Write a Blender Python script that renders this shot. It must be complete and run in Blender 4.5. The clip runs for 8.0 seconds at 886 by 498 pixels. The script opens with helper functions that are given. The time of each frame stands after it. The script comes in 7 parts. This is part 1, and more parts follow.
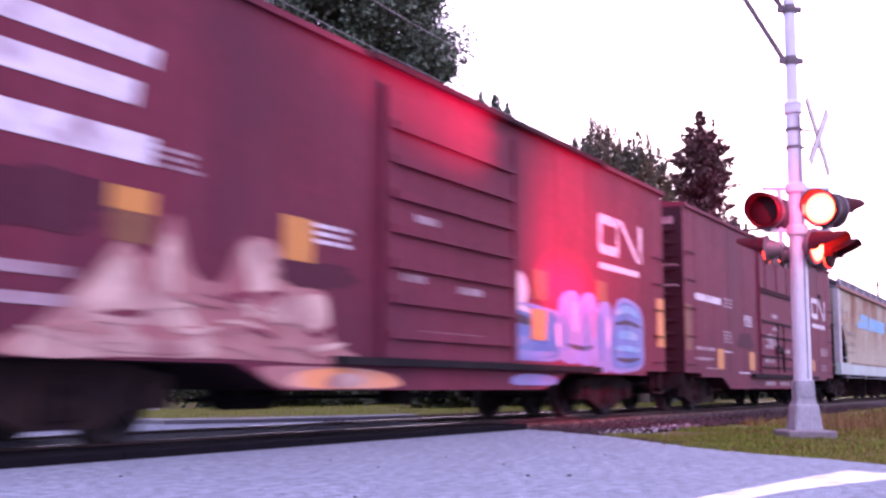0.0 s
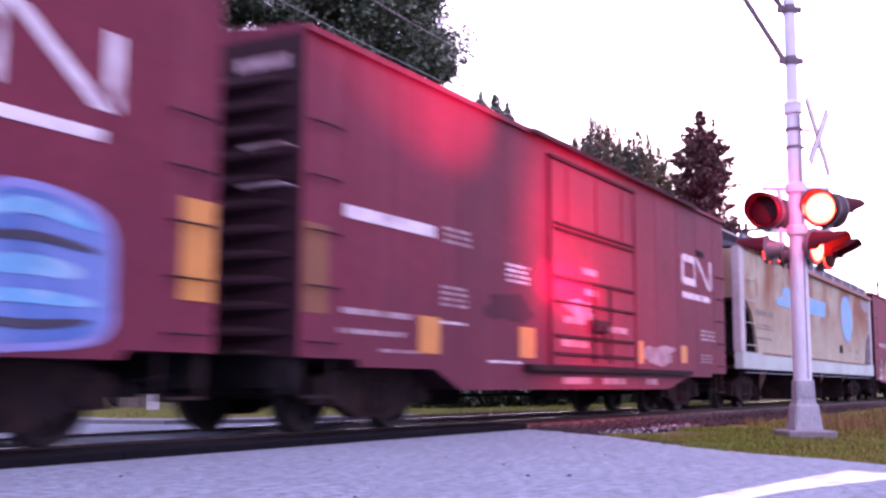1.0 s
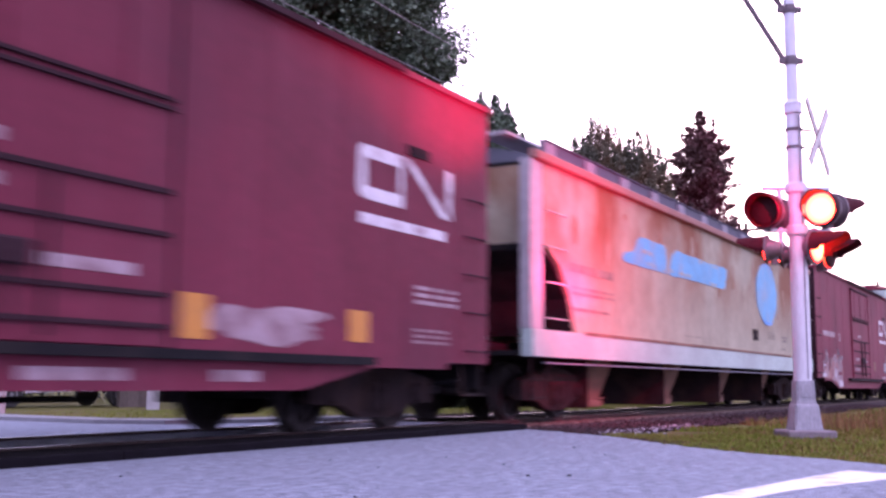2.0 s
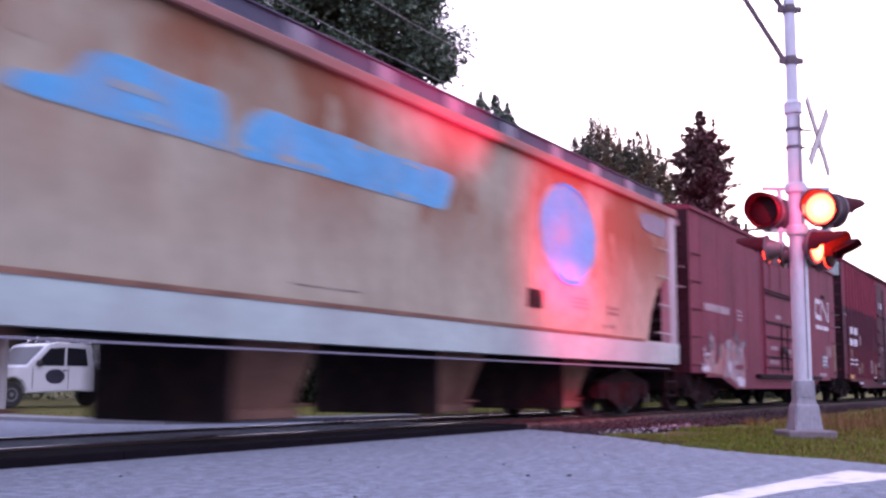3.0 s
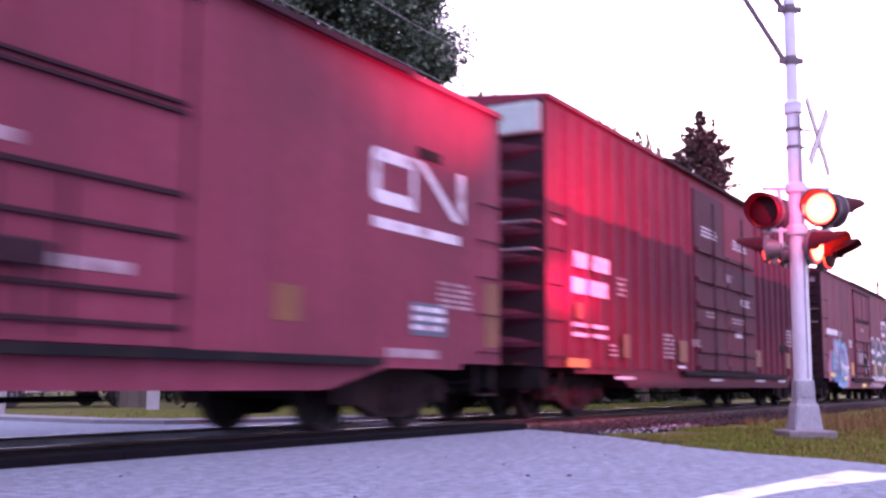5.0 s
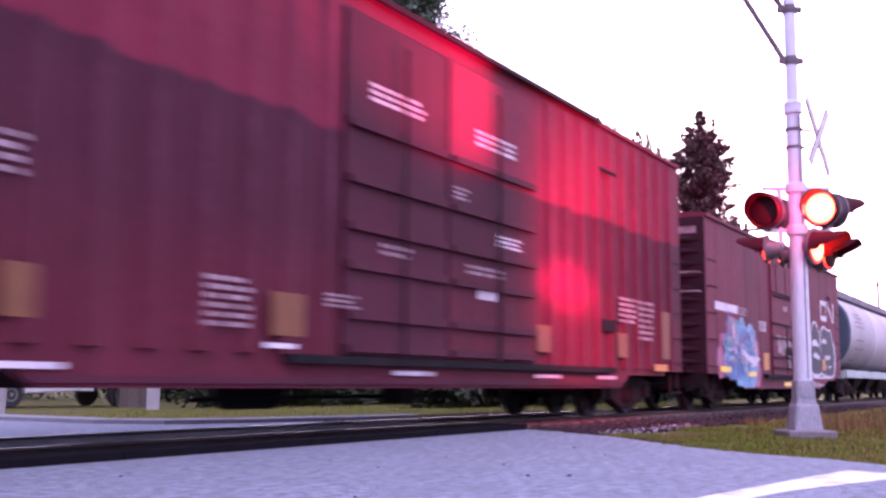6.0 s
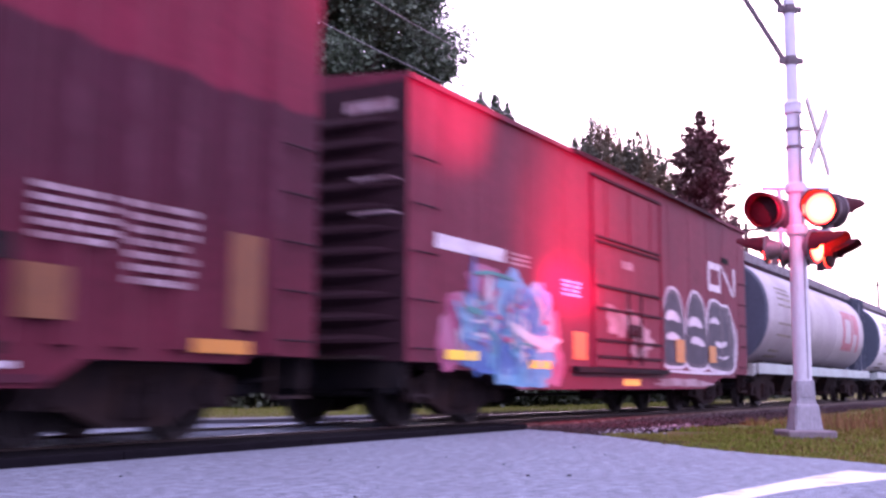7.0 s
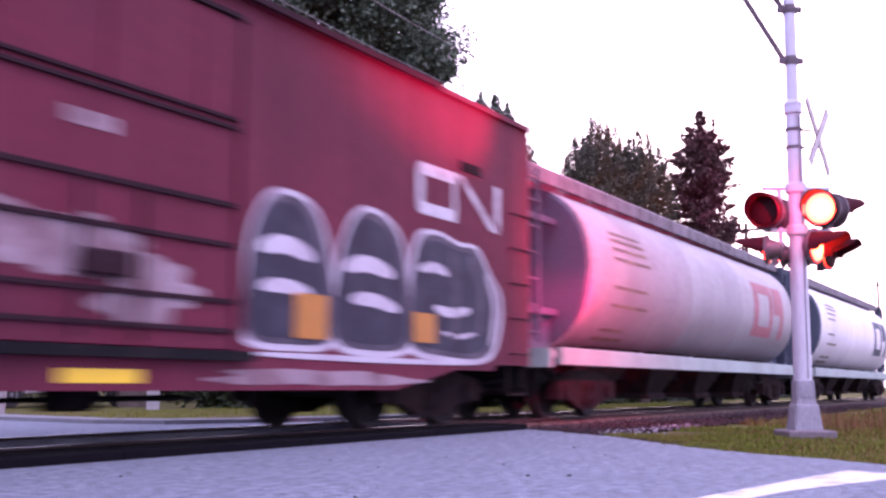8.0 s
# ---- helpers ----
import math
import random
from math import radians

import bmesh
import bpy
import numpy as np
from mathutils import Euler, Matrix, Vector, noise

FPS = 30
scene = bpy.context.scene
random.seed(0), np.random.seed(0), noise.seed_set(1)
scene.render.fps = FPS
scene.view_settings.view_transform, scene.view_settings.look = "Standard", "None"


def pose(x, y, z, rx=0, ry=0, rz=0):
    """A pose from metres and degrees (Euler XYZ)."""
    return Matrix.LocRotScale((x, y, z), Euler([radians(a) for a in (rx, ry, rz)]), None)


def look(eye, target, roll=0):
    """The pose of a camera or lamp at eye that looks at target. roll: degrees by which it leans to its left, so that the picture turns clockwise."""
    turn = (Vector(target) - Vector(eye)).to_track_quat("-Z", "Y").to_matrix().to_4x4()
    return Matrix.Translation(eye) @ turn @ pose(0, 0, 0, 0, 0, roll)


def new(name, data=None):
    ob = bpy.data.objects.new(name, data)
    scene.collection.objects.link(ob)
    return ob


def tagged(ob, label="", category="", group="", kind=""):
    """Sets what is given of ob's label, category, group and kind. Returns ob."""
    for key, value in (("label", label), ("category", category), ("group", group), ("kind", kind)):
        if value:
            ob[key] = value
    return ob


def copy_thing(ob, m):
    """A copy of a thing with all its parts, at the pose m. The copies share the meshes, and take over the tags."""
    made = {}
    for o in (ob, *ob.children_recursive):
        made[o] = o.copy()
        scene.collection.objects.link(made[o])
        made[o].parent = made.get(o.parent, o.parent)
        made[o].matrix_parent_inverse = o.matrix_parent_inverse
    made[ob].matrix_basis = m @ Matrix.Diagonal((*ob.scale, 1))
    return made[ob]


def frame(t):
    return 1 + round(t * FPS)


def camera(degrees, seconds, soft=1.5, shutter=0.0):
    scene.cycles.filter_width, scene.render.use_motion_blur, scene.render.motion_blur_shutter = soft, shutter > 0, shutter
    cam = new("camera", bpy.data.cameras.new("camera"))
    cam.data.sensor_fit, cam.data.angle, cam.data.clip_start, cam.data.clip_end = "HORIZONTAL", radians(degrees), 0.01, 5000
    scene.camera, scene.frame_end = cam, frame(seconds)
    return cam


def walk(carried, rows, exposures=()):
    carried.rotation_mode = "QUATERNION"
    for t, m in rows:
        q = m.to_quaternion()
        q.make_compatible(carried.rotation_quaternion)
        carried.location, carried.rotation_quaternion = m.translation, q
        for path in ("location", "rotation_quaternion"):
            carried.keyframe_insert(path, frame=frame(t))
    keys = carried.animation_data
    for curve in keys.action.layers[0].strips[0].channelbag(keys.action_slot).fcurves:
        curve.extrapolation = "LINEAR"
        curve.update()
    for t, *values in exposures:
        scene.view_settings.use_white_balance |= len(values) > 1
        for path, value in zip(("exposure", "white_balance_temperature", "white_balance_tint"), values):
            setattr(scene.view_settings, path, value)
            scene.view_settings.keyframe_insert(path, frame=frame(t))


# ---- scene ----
# ---- camera ----
cam = camera(44.845, 8.0, soft=2.6, shutter=0.65)
CAM = pose(0, 0, 0.6, 97.204, -0.278, -59.829)
walk(cam, [(0.0, CAM), (8.0, CAM)], exposures=[(0.0, 1.27, 5850, 57), (1.5, 1.27, 5850, 57), (2.9, 0.82, 5800, 41), (3.6, 0.82, 5800, 40), (4.1, 0.96, 5850, 44), (5.4, 1.22, 5850, 57), (7.2, 1.22, 5850, 57), (8.0, 1.1, 5850, 55)])

# ---- light: bright overcast evening sky, very soft sun behind the cloud ----
world = bpy.data.worlds.new("sky")
scene.world = world
world.use_nodes = True
wn, wl = world.node_tree.nodes, world.node_tree.links
wn.clear()
sky = wn.new("ShaderNodeTexSky")
sky.sky_type = "NISHITA"
sky.sun_disc = False
sky.sun_elevation, sky.sun_rotation = radians(14), radians(75)
sky.dust_density = 4.0
cloud = wn.new("ShaderNodeMixRGB")
cloud.inputs[0].default_value = 0.8
cloud.inputs[2].default_value = (9.0, 9.6, 11.2, 1)
wl.new(sky.outputs[0], cloud.inputs[1])
bg = wn.new("ShaderNodeBackground")
bg.inputs[1].default_value = 0.1
wl.new(cloud.outputs[0], bg.inputs[0])
wo = wn.new("ShaderNodeOutputWorld")
wl.new(bg.outputs[0], wo.inputs[0])

sun_data = bpy.data.lights.new("sun", "SUN")
sun_data.energy, sun_data.angle, sun_data.color = 0.6, radians(40), (1.0, 0.95, 0.9)
sun = new("sun", sun_data)
sun.matrix_world = look((0, 0, 30), (0 + 10, 0 + 14, 30 - 20))


# ---- materials ----
def mat(name, color, rough=0.7, metal=0.0, var=0.25, scale=3.0, fine=40.0, streak=0.0, stain=None, stain_amt=0.0,
        stain_scale=0.8, bump=0.15, emit=None, emit_strength=0.0, stretch=(1, 1, 1), island=0.0, spec=None, soft=(0.46, 0.62), stain_z=None, zbands=None):
    m = bpy.data.materials.new(name)
    m.use_nodes = True
    n, l = m.node_tree.nodes, m.node_tree.links
    b = n["Principled BSDF"]
    b.inputs["Roughness"].default_value, b.inputs["Metallic"].default_value = rough, metal
    if spec is not None:
        b.inputs["Specular IOR Level"].default_value = spec
    tc = n.new("ShaderNodeTexCoord")
    sep = n.new("ShaderNodeSeparateXYZ")
    l.new(tc.outputs["Object"], sep.inputs[0])
    mp = n.new("ShaderNodeMapping")
    mp.inputs["Scale"].default_value = stretch
    l.new(tc.outputs["Object"], mp.inputs[0])
    n1 = n.new("ShaderNodeTexNoise")
    n1.inputs["Scale"].default_value, n1.inputs["Detail"].default_value = scale, 5
    l.new(mp.outputs[0], n1.inputs[0])
    n2 = n.new("ShaderNodeTexNoise")
    n2.inputs["Scale"].default_value, n2.inputs["Detail"].default_value = fine, 3
    l.new(mp.outputs[0], n2.inputs[0])
    mul = n.new("ShaderNodeMath")
    mul.operation = "ADD"
    l.new(n1.outputs[0], mul.inputs[0])
    l.new(n2.outputs[0], mul.inputs[1])
    rng = n.new("ShaderNodeMapRange")
    rng.inputs[1].default_value, rng.inputs[2].default_value = 0.6, 1.4
    rng.inputs[3].default_value, rng.inputs[4].default_value = 1 - var, 1 + var
    l.new(mul.outputs[0], rng.inputs[0])
    hsv = n.new("ShaderNodeHueSaturation")
    hsv.inputs["Color"].default_value = (*color, 1)
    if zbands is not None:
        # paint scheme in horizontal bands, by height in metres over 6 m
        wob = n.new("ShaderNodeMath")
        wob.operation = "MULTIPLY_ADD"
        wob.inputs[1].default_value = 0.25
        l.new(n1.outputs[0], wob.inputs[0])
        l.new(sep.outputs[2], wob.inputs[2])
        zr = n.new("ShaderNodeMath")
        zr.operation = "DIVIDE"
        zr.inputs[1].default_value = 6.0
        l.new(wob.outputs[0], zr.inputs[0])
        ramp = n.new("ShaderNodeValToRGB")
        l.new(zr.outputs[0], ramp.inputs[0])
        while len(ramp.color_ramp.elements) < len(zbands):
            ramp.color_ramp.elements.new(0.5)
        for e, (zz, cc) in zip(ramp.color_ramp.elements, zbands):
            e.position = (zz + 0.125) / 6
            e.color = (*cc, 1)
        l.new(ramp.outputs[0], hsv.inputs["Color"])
    if island > 0:
        geo = n.new("ShaderNodeNewGeometry")
        r2 = n.new("ShaderNodeMapRange")
        r2.inputs[3].default_value, r2.inputs[4].default_value = 1 - island, 1 + island
        l.new(geo.outputs["Random Per Island"], r2.inputs[0])
        mm = n.new("ShaderNodeMath")
        mm.operation = "MULTIPLY"
        l.new(rng.outputs[0], mm.inputs[0])
        l.new(r2.outputs[0], mm.inputs[1])
        l.new(mm.outputs[0], hsv.inputs["Value"])
    else:
        l.new(rng.outputs[0], hsv.inputs["Value"])
    out = hsv.outputs[0]
    if streak > 0:
        ms = n.new("ShaderNodeMapping")
        ms.inputs["Scale"].default_value = (5.0, 5.0, 0.25)
        l.new(tc.outputs["Object"], ms.inputs[0])
        n3 = n.new("ShaderNodeTexNoise")
        n3.inputs["Scale"].default_value, n3.inputs["Detail"].default_value = 1.3, 4
        l.new(ms.outputs[0], n3.inputs[0])
        r3 = n.new("ShaderNodeMapRange")
        r3.inputs[1].default_value, r3.inputs[2].default_value = 0.5, 0.75
        r3.inputs[3].default_value, r3.inputs[4].default_value = 0, streak
        l.new(n3.outputs[0], r3.inputs[0])
        mx = n.new("ShaderNodeMixRGB")
        mx.inputs[2].default_value = (*[min(1, c * 1.5 + 0.06) for c in color], 1)
        l.new(r3.outputs[0], mx.inputs[0])
        l.new(out, mx.inputs[1])
        out = mx.outputs[0]
    if stain is not None:
        n4 = n.new("ShaderNodeTexNoise")
        n4.inputs["Scale"].default_value, n4.inputs["Detail"].default_value = stain_scale, 6
        l.new(mp.outputs[0], n4.inputs[0])
        r4 = n.new("ShaderNodeMapRange")
        r4.inputs[1].default_value, r4.inputs[2].default_value = soft
        r4.inputs[3].default_value, r4.inputs[4].default_value = 0, stain_amt
        l.new(n4.outputs[0], r4.inputs[0])
        mx2 = n.new("ShaderNodeMixRGB")
        mx2.inputs[2].default_value = (*stain, 1)
        if stain_z is not None:
            r5 = n.new("ShaderNodeMapRange")
            r5.inputs[1].default_value, r5.inputs[2].default_value = stain_z
            l.new(sep.outputs[2], r5.inputs[0])
            m5 = n.new("ShaderNodeMath")
            m5.operation = "MULTIPLY"
            l.new(r4.outputs[0], m5.inputs[0])
            l.new(r5.outputs[0], m5.inputs[1])
            l.new(m5.outputs[0], mx2.inputs[0])
        else:
            l.new(r4.outputs[0], mx2.inputs[0])
        l.new(out, mx2.inputs[1])
        out = mx2.outputs[0]
    l.new(out, b.inputs["Base Color"])
    if bump > 0:
        bp = n.new("ShaderNodeBump")
        bp.inputs["Strength"].default_value, bp.inputs["Distance"].default_value = bump, 0.02
        l.new(n2.outputs[0], bp.inputs["Height"])
        l.new(bp.outputs[0], b.inputs["Normal"])
    if emit is not None:
        b.inputs["Emission Color"].default_value = (*emit, 1)
        b.inputs["Emission Strength"].default_value = emit_strength
    return m


M = {}
M["oxide"] = mat("oxide_red_paint", (0.122, 0.0165, 0.033), 0.7, var=0.26, scale=1.0, fine=9, streak=0.2, stain=(0.07, 0.014, 0.028), stain_amt=0.7, stain_scale=0.5, bump=0.05, spec=0.18)
M["oxide_b"] = mat("oxide_red_newer", (0.126, 0.016, 0.034), 0.65, var=0.24, scale=1.0, fine=9, streak=0.2, stain=(0.075, 0.014, 0.028), stain_amt=0.65, stain_scale=0.5, bump=0.05, spec=0.18)
M["oxide_d"] = mat("oxide_red_faded", (0.162, 0.027, 0.048), 0.7, var=0.2, scale=1.2, fine=9, streak=0.22, stain=(0.09, 0.02, 0.032), stain_amt=0.55, stain_scale=0.6, bump=0.05, spec=0.18)
M["oxide_end"] = mat("oxide_red_dark", (0.024, 0.008, 0.013), 0.85, var=0.35, scale=2, fine=12, bump=0.1, spec=0.2)
M["maroon"] = mat("dark_maroon_paint", (0.056, 0.009, 0.020), 0.7, var=0.25, scale=1.5, fine=10, streak=0.12, stain=(0.068, 0.014, 0.026), stain_amt=0.5, bump=0.05, spec=0.18)
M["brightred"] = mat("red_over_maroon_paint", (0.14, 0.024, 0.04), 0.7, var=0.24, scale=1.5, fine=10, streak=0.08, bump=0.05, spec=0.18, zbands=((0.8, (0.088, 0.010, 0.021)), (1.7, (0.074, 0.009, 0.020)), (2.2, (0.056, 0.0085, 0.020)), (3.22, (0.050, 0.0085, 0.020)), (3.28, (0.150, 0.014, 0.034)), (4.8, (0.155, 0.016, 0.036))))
M["ribpale"] = mat("pale_rib_streak", (0.085, 0.026, 0.042), 0.8, var=0.35, scale=3, fine=12, stain=(0.055, 0.011, 0.022), stain_amt=0.9, stain_scale=2.5, spec=0.15)
M["grime"] = mat("black_grime", (0.008, 0.007, 0.009), 0.9, var=0.4, scale=4, fine=25, stain=(0.02, 0.014, 0.014), stain_amt=0.5, stain_scale=2.0, spec=0.15)
M["steel_dirty"] = mat("brown_dirty_steel", (0.017, 0.011, 0.012), 0.9, 0.0, var=0.35, scale=5, fine=30, stain=(0.034, 0.019, 0.016), stain_amt=0.6, stain_scale=3, spec=0.1)
M["wheel"] = mat("wheel_steel", (0.022, 0.017, 0.018), 0.75, 0.1, var=0.3, scale=5, fine=30, spec=0.25)
M["rail"] = mat("rail_steel", (0.03, 0.02, 0.018), 0.8, 0.1, var=0.3, scale=4, fine=40, spec=0.2)
M["railtop"] = mat("polished_rail_head", (0.55, 0.53, 0.52), 0.25, 0.9, var=0.1, scale=5, fine=40)
M["yellow"] = mat("yellow_panel", (0.42, 0.16, 0.012), 0.5, var=0.15, scale=5, fine=30)
M["yellow_dull"] = mat("dirty_yellow_panel", (0.13, 0.040, 0.008), 0.6, var=0.25, scale=5, fine=30)
M["yellow_br"] = mat("bright_yellow_tape", (0.85, 0.55, 0.01), 0.4, var=0.1, scale=5, fine=30)
M["white"] = mat("white_stencil", (0.52, 0.48, 0.54), 0.6, var=0.2, scale=4, fine=20, stain=(0.20, 0.09, 0.12), stain_amt=0.75, stain_scale=5.0, soft=(0.50, 0.70))
M["white_dull"] = mat("faded_white_stencil", (0.27, 0.19, 0.22), 0.6, var=0.25, scale=4, fine=20, stain=(0.13, 0.045, 0.06), stain_amt=0.7, stain_scale=3)
M["beige"] = mat("beige_hopper_paint", (0.300, 0.268, 0.202), 0.7, var=0.24, scale=0.9, fine=7, streak=0.16, stain=(0.185, 0.066, 0.030), stain_amt=0.95, stain_scale=0.62, soft=(0.38, 0.56), stain_z=(1.7, 3.1), stretch=(1.0, 1.0, 0.75), bump=0.05, spec=0.2)
M["rustpaint"] = mat("rusted_top_rail", (0.24, 0.10, 0.085), 0.7, var=0.25, scale=2, fine=15)
M["whitesill"] = mat("white_side_sill", (0.31, 0.39, 0.375), 0.6, var=0.16, scale=1.5, fine=12, streak=0.2, stain=(0.22, 0.24, 0.24), stain_amt=0.5, bump=0.05)
M["skyblue"] = mat("sky_blue_paint", (0.045, 0.27, 0.50), 0.55, var=0.2, scale=3, fine=15, stain=(0.16, 0.24, 0.34), stain_amt=0.75, stain_scale=1.3, bump=0.05)
M["blueworn"] = mat("worn_sky_blue_edge", (0.15, 0.27, 0.36), 0.6, var=0.2, scale=3, fine=15, stain=(0.27, 0.23, 0.18), stain_amt=0.9, stain_scale=2.6, soft=(0.42, 0.6), bump=0.05)
M["bluedeep"] = mat("clean_blue_paint", (0.014, 0.20, 0.55), 0.5, var=0.12, scale=3, fine=15, bump=0.05)
M["greyhop"] = mat("grey_hopper_paint", (0.285, 0.258, 0.285), 0.5, var=0.22, scale=1.0, fine=8, streak=0.3, stain=(0.19, 0.15, 0.17), stain_amt=0.6, stain_scale=0.5, bump=0.05)
M["whitehop"] = mat("white_hopper_paint", (0.70, 0.68, 0.72), 0.5, var=0.1, scale=1.0, fine=8, streak=0.15, stain=(0.5, 0.46, 0.5), stain_amt=0.5, stain_scale=0.5, bump=0.05)
M["bluegrey"] = mat("blue_grey_bulkhead", (0.048, 0.064, 0.098), 0.6, var=0.2, scale=2, fine=15)
M["roofgrey"] = mat("dark_roof_walk", (0.075, 0.08, 0.11), 0.6, var=0.25, scale=2, fine=15)
M["galv"] = mat("galvanised_roof", (0.36, 0.34, 0.38), 0.55, 0.3, var=0.2, scale=2, fine=15, stain=(0.3, 0.2, 0.2), stain_amt=0.4)
M["redlogo"] = mat("red_logo_paint", (0.36, 0.12, 0.15), 0.6, var=0.2, scale=3, fine=15)
M["g_blue"] = mat("graffiti_blue", (0.025, 0.085, 0.27), 0.5, var=0.35, scale=3, fine=14, stain=(0.10, 0.16, 0.38), stain_amt=0.6, stain_scale=1.6)
M["g_lav"] = mat("graffiti_lavender", (0.14, 0.14, 0.33), 0.5, var=0.25, scale=3, fine=14, stain=(0.13, 0.16, 0.45), stain_amt=0.6, stain_scale=1.8)
M["g_pink"] = mat("graffiti_pink", (0.24, 0.028, 0.10), 0.5, var=0.35, scale=3, fine=14, stain=(0.34, 0.12, 0.22), stain_amt=0.7, stain_scale=2.6, soft=(0.46, 0.64))
M["g_white"] = mat("graffiti_white", (0.46, 0.43, 0.49), 0.5, var=0.15, scale=3, fine=14, stain=(0.34, 0.27, 0.34), stain_amt=0.6, stain_scale=2.0)
M["g_cyan"] = mat("graffiti_light_blue", (0.06, 0.23, 0.40), 0.5, var=0.3, scale=3, fine=14, stain=(0.26, 0.36, 0.46), stain_amt=0.55, stain_scale=3.2, soft=(0.48, 0.62))
M["g_cream"] = mat("graffiti_cream", (0.46, 0.31, 0.26), 0.65, var=0.3, scale=2, fine=8, streak=0.3, stain=(0.17, 0.035, 0.05), stain_amt=0.85, stain_scale=1.1, soft=(0.42, 0.64))
M["g_rose"] = mat("graffiti_rose", (0.24, 0.065, 0.075), 0.65, var=0.2, scale=2, fine=10, stain=(0.34, 0.19, 0.16), stain_amt=0.7, stain_scale=0.9, soft=(0.4, 0.66))
M["g_orange"] = mat("graffiti_orange", (0.60, 0.22, 0.08), 0.6, var=0.2, scale=2, fine=10, stain=(0.5, 0.3, 0.26), stain_amt=0.6, stain_scale=1.2)
M["g_teal"] = mat("graffiti_teal", (0.02, 0.16, 0.17), 0.5, var=0.3, scale=3, fine=14)
M["g_dark"] = mat("graffiti_charcoal", (0.03, 0.028, 0.044), 0.55, var=0.25, scale=3, fine=14, stain=(0.055, 0.053, 0.075), stain_amt=0.6, stain_scale=2, spec=0.15)
M["g_grey"] = mat("graffiti_silver", (0.06, 0.05, 0.07), 0.5, var=0.3, scale=3, fine=14, stain=(0.13, 0.11, 0.135), stain_amt=0.6, stain_scale=2, spec=0.15)
M["asphalt"] = mat("worn_grey_asphalt", (0.172, 0.196, 0.240), 0.92, var=0.8, scale=11, fine=70, stain=(0.138, 0.150, 0.188), stain_amt=0.5, stain_scale=1.7, soft=(0.42, 0.68), bump=0.6, spec=0.25)
M["panel"] = mat("black_crossing_panel", (0.006, 0.005, 0.007), 0.95, var=0.3, scale=4, fine=30, spec=0.06)
M["paintline"] = mat("worn_white_road_paint", (0.56, 0.56, 0.56), 0.7, var=0.1, scale=3, fine=40, stain=(0.27, 0.28, 0.31), stain_amt=0.85, stain_scale=5, soft=(0.50, 0.64))
M["ballast"] = mat("ballast_stone", (0.032, 0.018, 0.020), 0.9, var=0.2, scale=8, fine=30, island=0.6, spec=0.15)
M["palestone"] = mat("pale_crushed_stone", (0.17, 0.155, 0.175), 0.9, var=0.2, scale=8, fine=30, island=0.75, spec=0.2)
M["ballastbed"] = mat("brown_ballast_bed", (0.032, 0.02, 0.022), 0.95, var=0.35, scale=6, fine=40, spec=0.15)
M["soil"] = mat("grassy_soil", (0.075, 0.08, 0.016), 0.95, var=0.35, scale=1.5, fine=25, stain=(0.11, 0.065, 0.035), stain_amt=0.6, stain_scale=0.7, spec=0.1)
M["grass"] = mat("grass_blades", (0.115, 0.145, 0.018), 0.8, var=0.3, scale=0.9, fine=5, island=0.28, bump=0, stain=(0.15, 0.10, 0.03), stain_amt=0.5, stain_scale=0.55, spec=0.12)
M["grassdry"] = mat("dry_grass_blades", (0.16, 0.085, 0.04), 0.8, var=0.25, scale=1.0, fine=5, island=0.35, bump=0, spec=0.12)
M["concrete"] = mat("weathered_concrete", (0.28, 0.27, 0.28), 0.85, var=0.25, scale=3, fine=40, stain=(0.28, 0.27, 0.29), stain_amt=0.5, stain_scale=3)
M["silver"] = mat("aluminium_paint", (0.50, 0.50, 0.57), 0.45, 0.12, var=0.16, scale=3, fine=25, stain=(0.40, 0.38, 0.43), stain_amt=0.5, stain_scale=3, stretch=(1, 1, 0.25))
M["castbase"] = mat("weathered_cast_base", (0.25, 0.25, 0.29), 0.75, 0.0, var=0.25, scale=5, fine=35, stain=(0.10, 0.095, 0.12), stain_amt=0.75, stain_scale=3.5, stretch=(1, 1, 0.5), soft=(0.5, 0.66))
M["footing"] = mat("stained_concrete_footing", (0.16, 0.135, 0.15), 0.9, var=0.3, scale=5, fine=40, stain=(0.09, 0.06, 0.06), stain_amt=0.6, stain_scale=4)
M["iron"] = mat("dark_bracket_iron", (0.10, 0.075, 0.09), 0.6, 0.3, var=0.25, scale=6, fine=40)
M["black"] = mat("matt_black_enamel", (0.018, 0.014, 0.016), 0.5, var=0.2, scale=5, fine=30)
# dark hoods, with the lamps' red light put into the base colour
M["visorin"] = mat("red_lit_visor", (0.05, 0.005, 0.010), 0.8, var=0.2, scale=5, fine=30, spec=0.15)
M["lens_off"] = mat("dark_red_lens", (0.045, 0.003, 0.007), 0.5, var=0.1, scale=20, fine=60, bump=0.1, spec=0.12)
M["lens_on"] = mat("lit_red_lens", (0.5, 0.02, 0.02), 0.4, var=0.0, emit=(1.0, 0.10, 0.02), emit_strength=34.0, bump=0)
M["kerbstone"] = mat("dirty_grey_kerb", (0.15, 0.155, 0.17), 0.9, var=0.25, scale=3, fine=40)
M["darkrim"] = mat("dull_steel_rim", (0.16, 0.16, 0.17), 0.5, 0.4, var=0.1)
lm = M["lens_on"].node_tree
lt = lm.nodes.new("ShaderNodeTexCoord")
lv = lm.nodes.new("ShaderNodeVectorMath")
lv.operation = "LENGTH"
lm.links.new(lt.outputs["Object"], lv.inputs[0])
lr = lm.nodes.new("ShaderNodeMapRange")
lr.inputs[2].default_value = 0.195
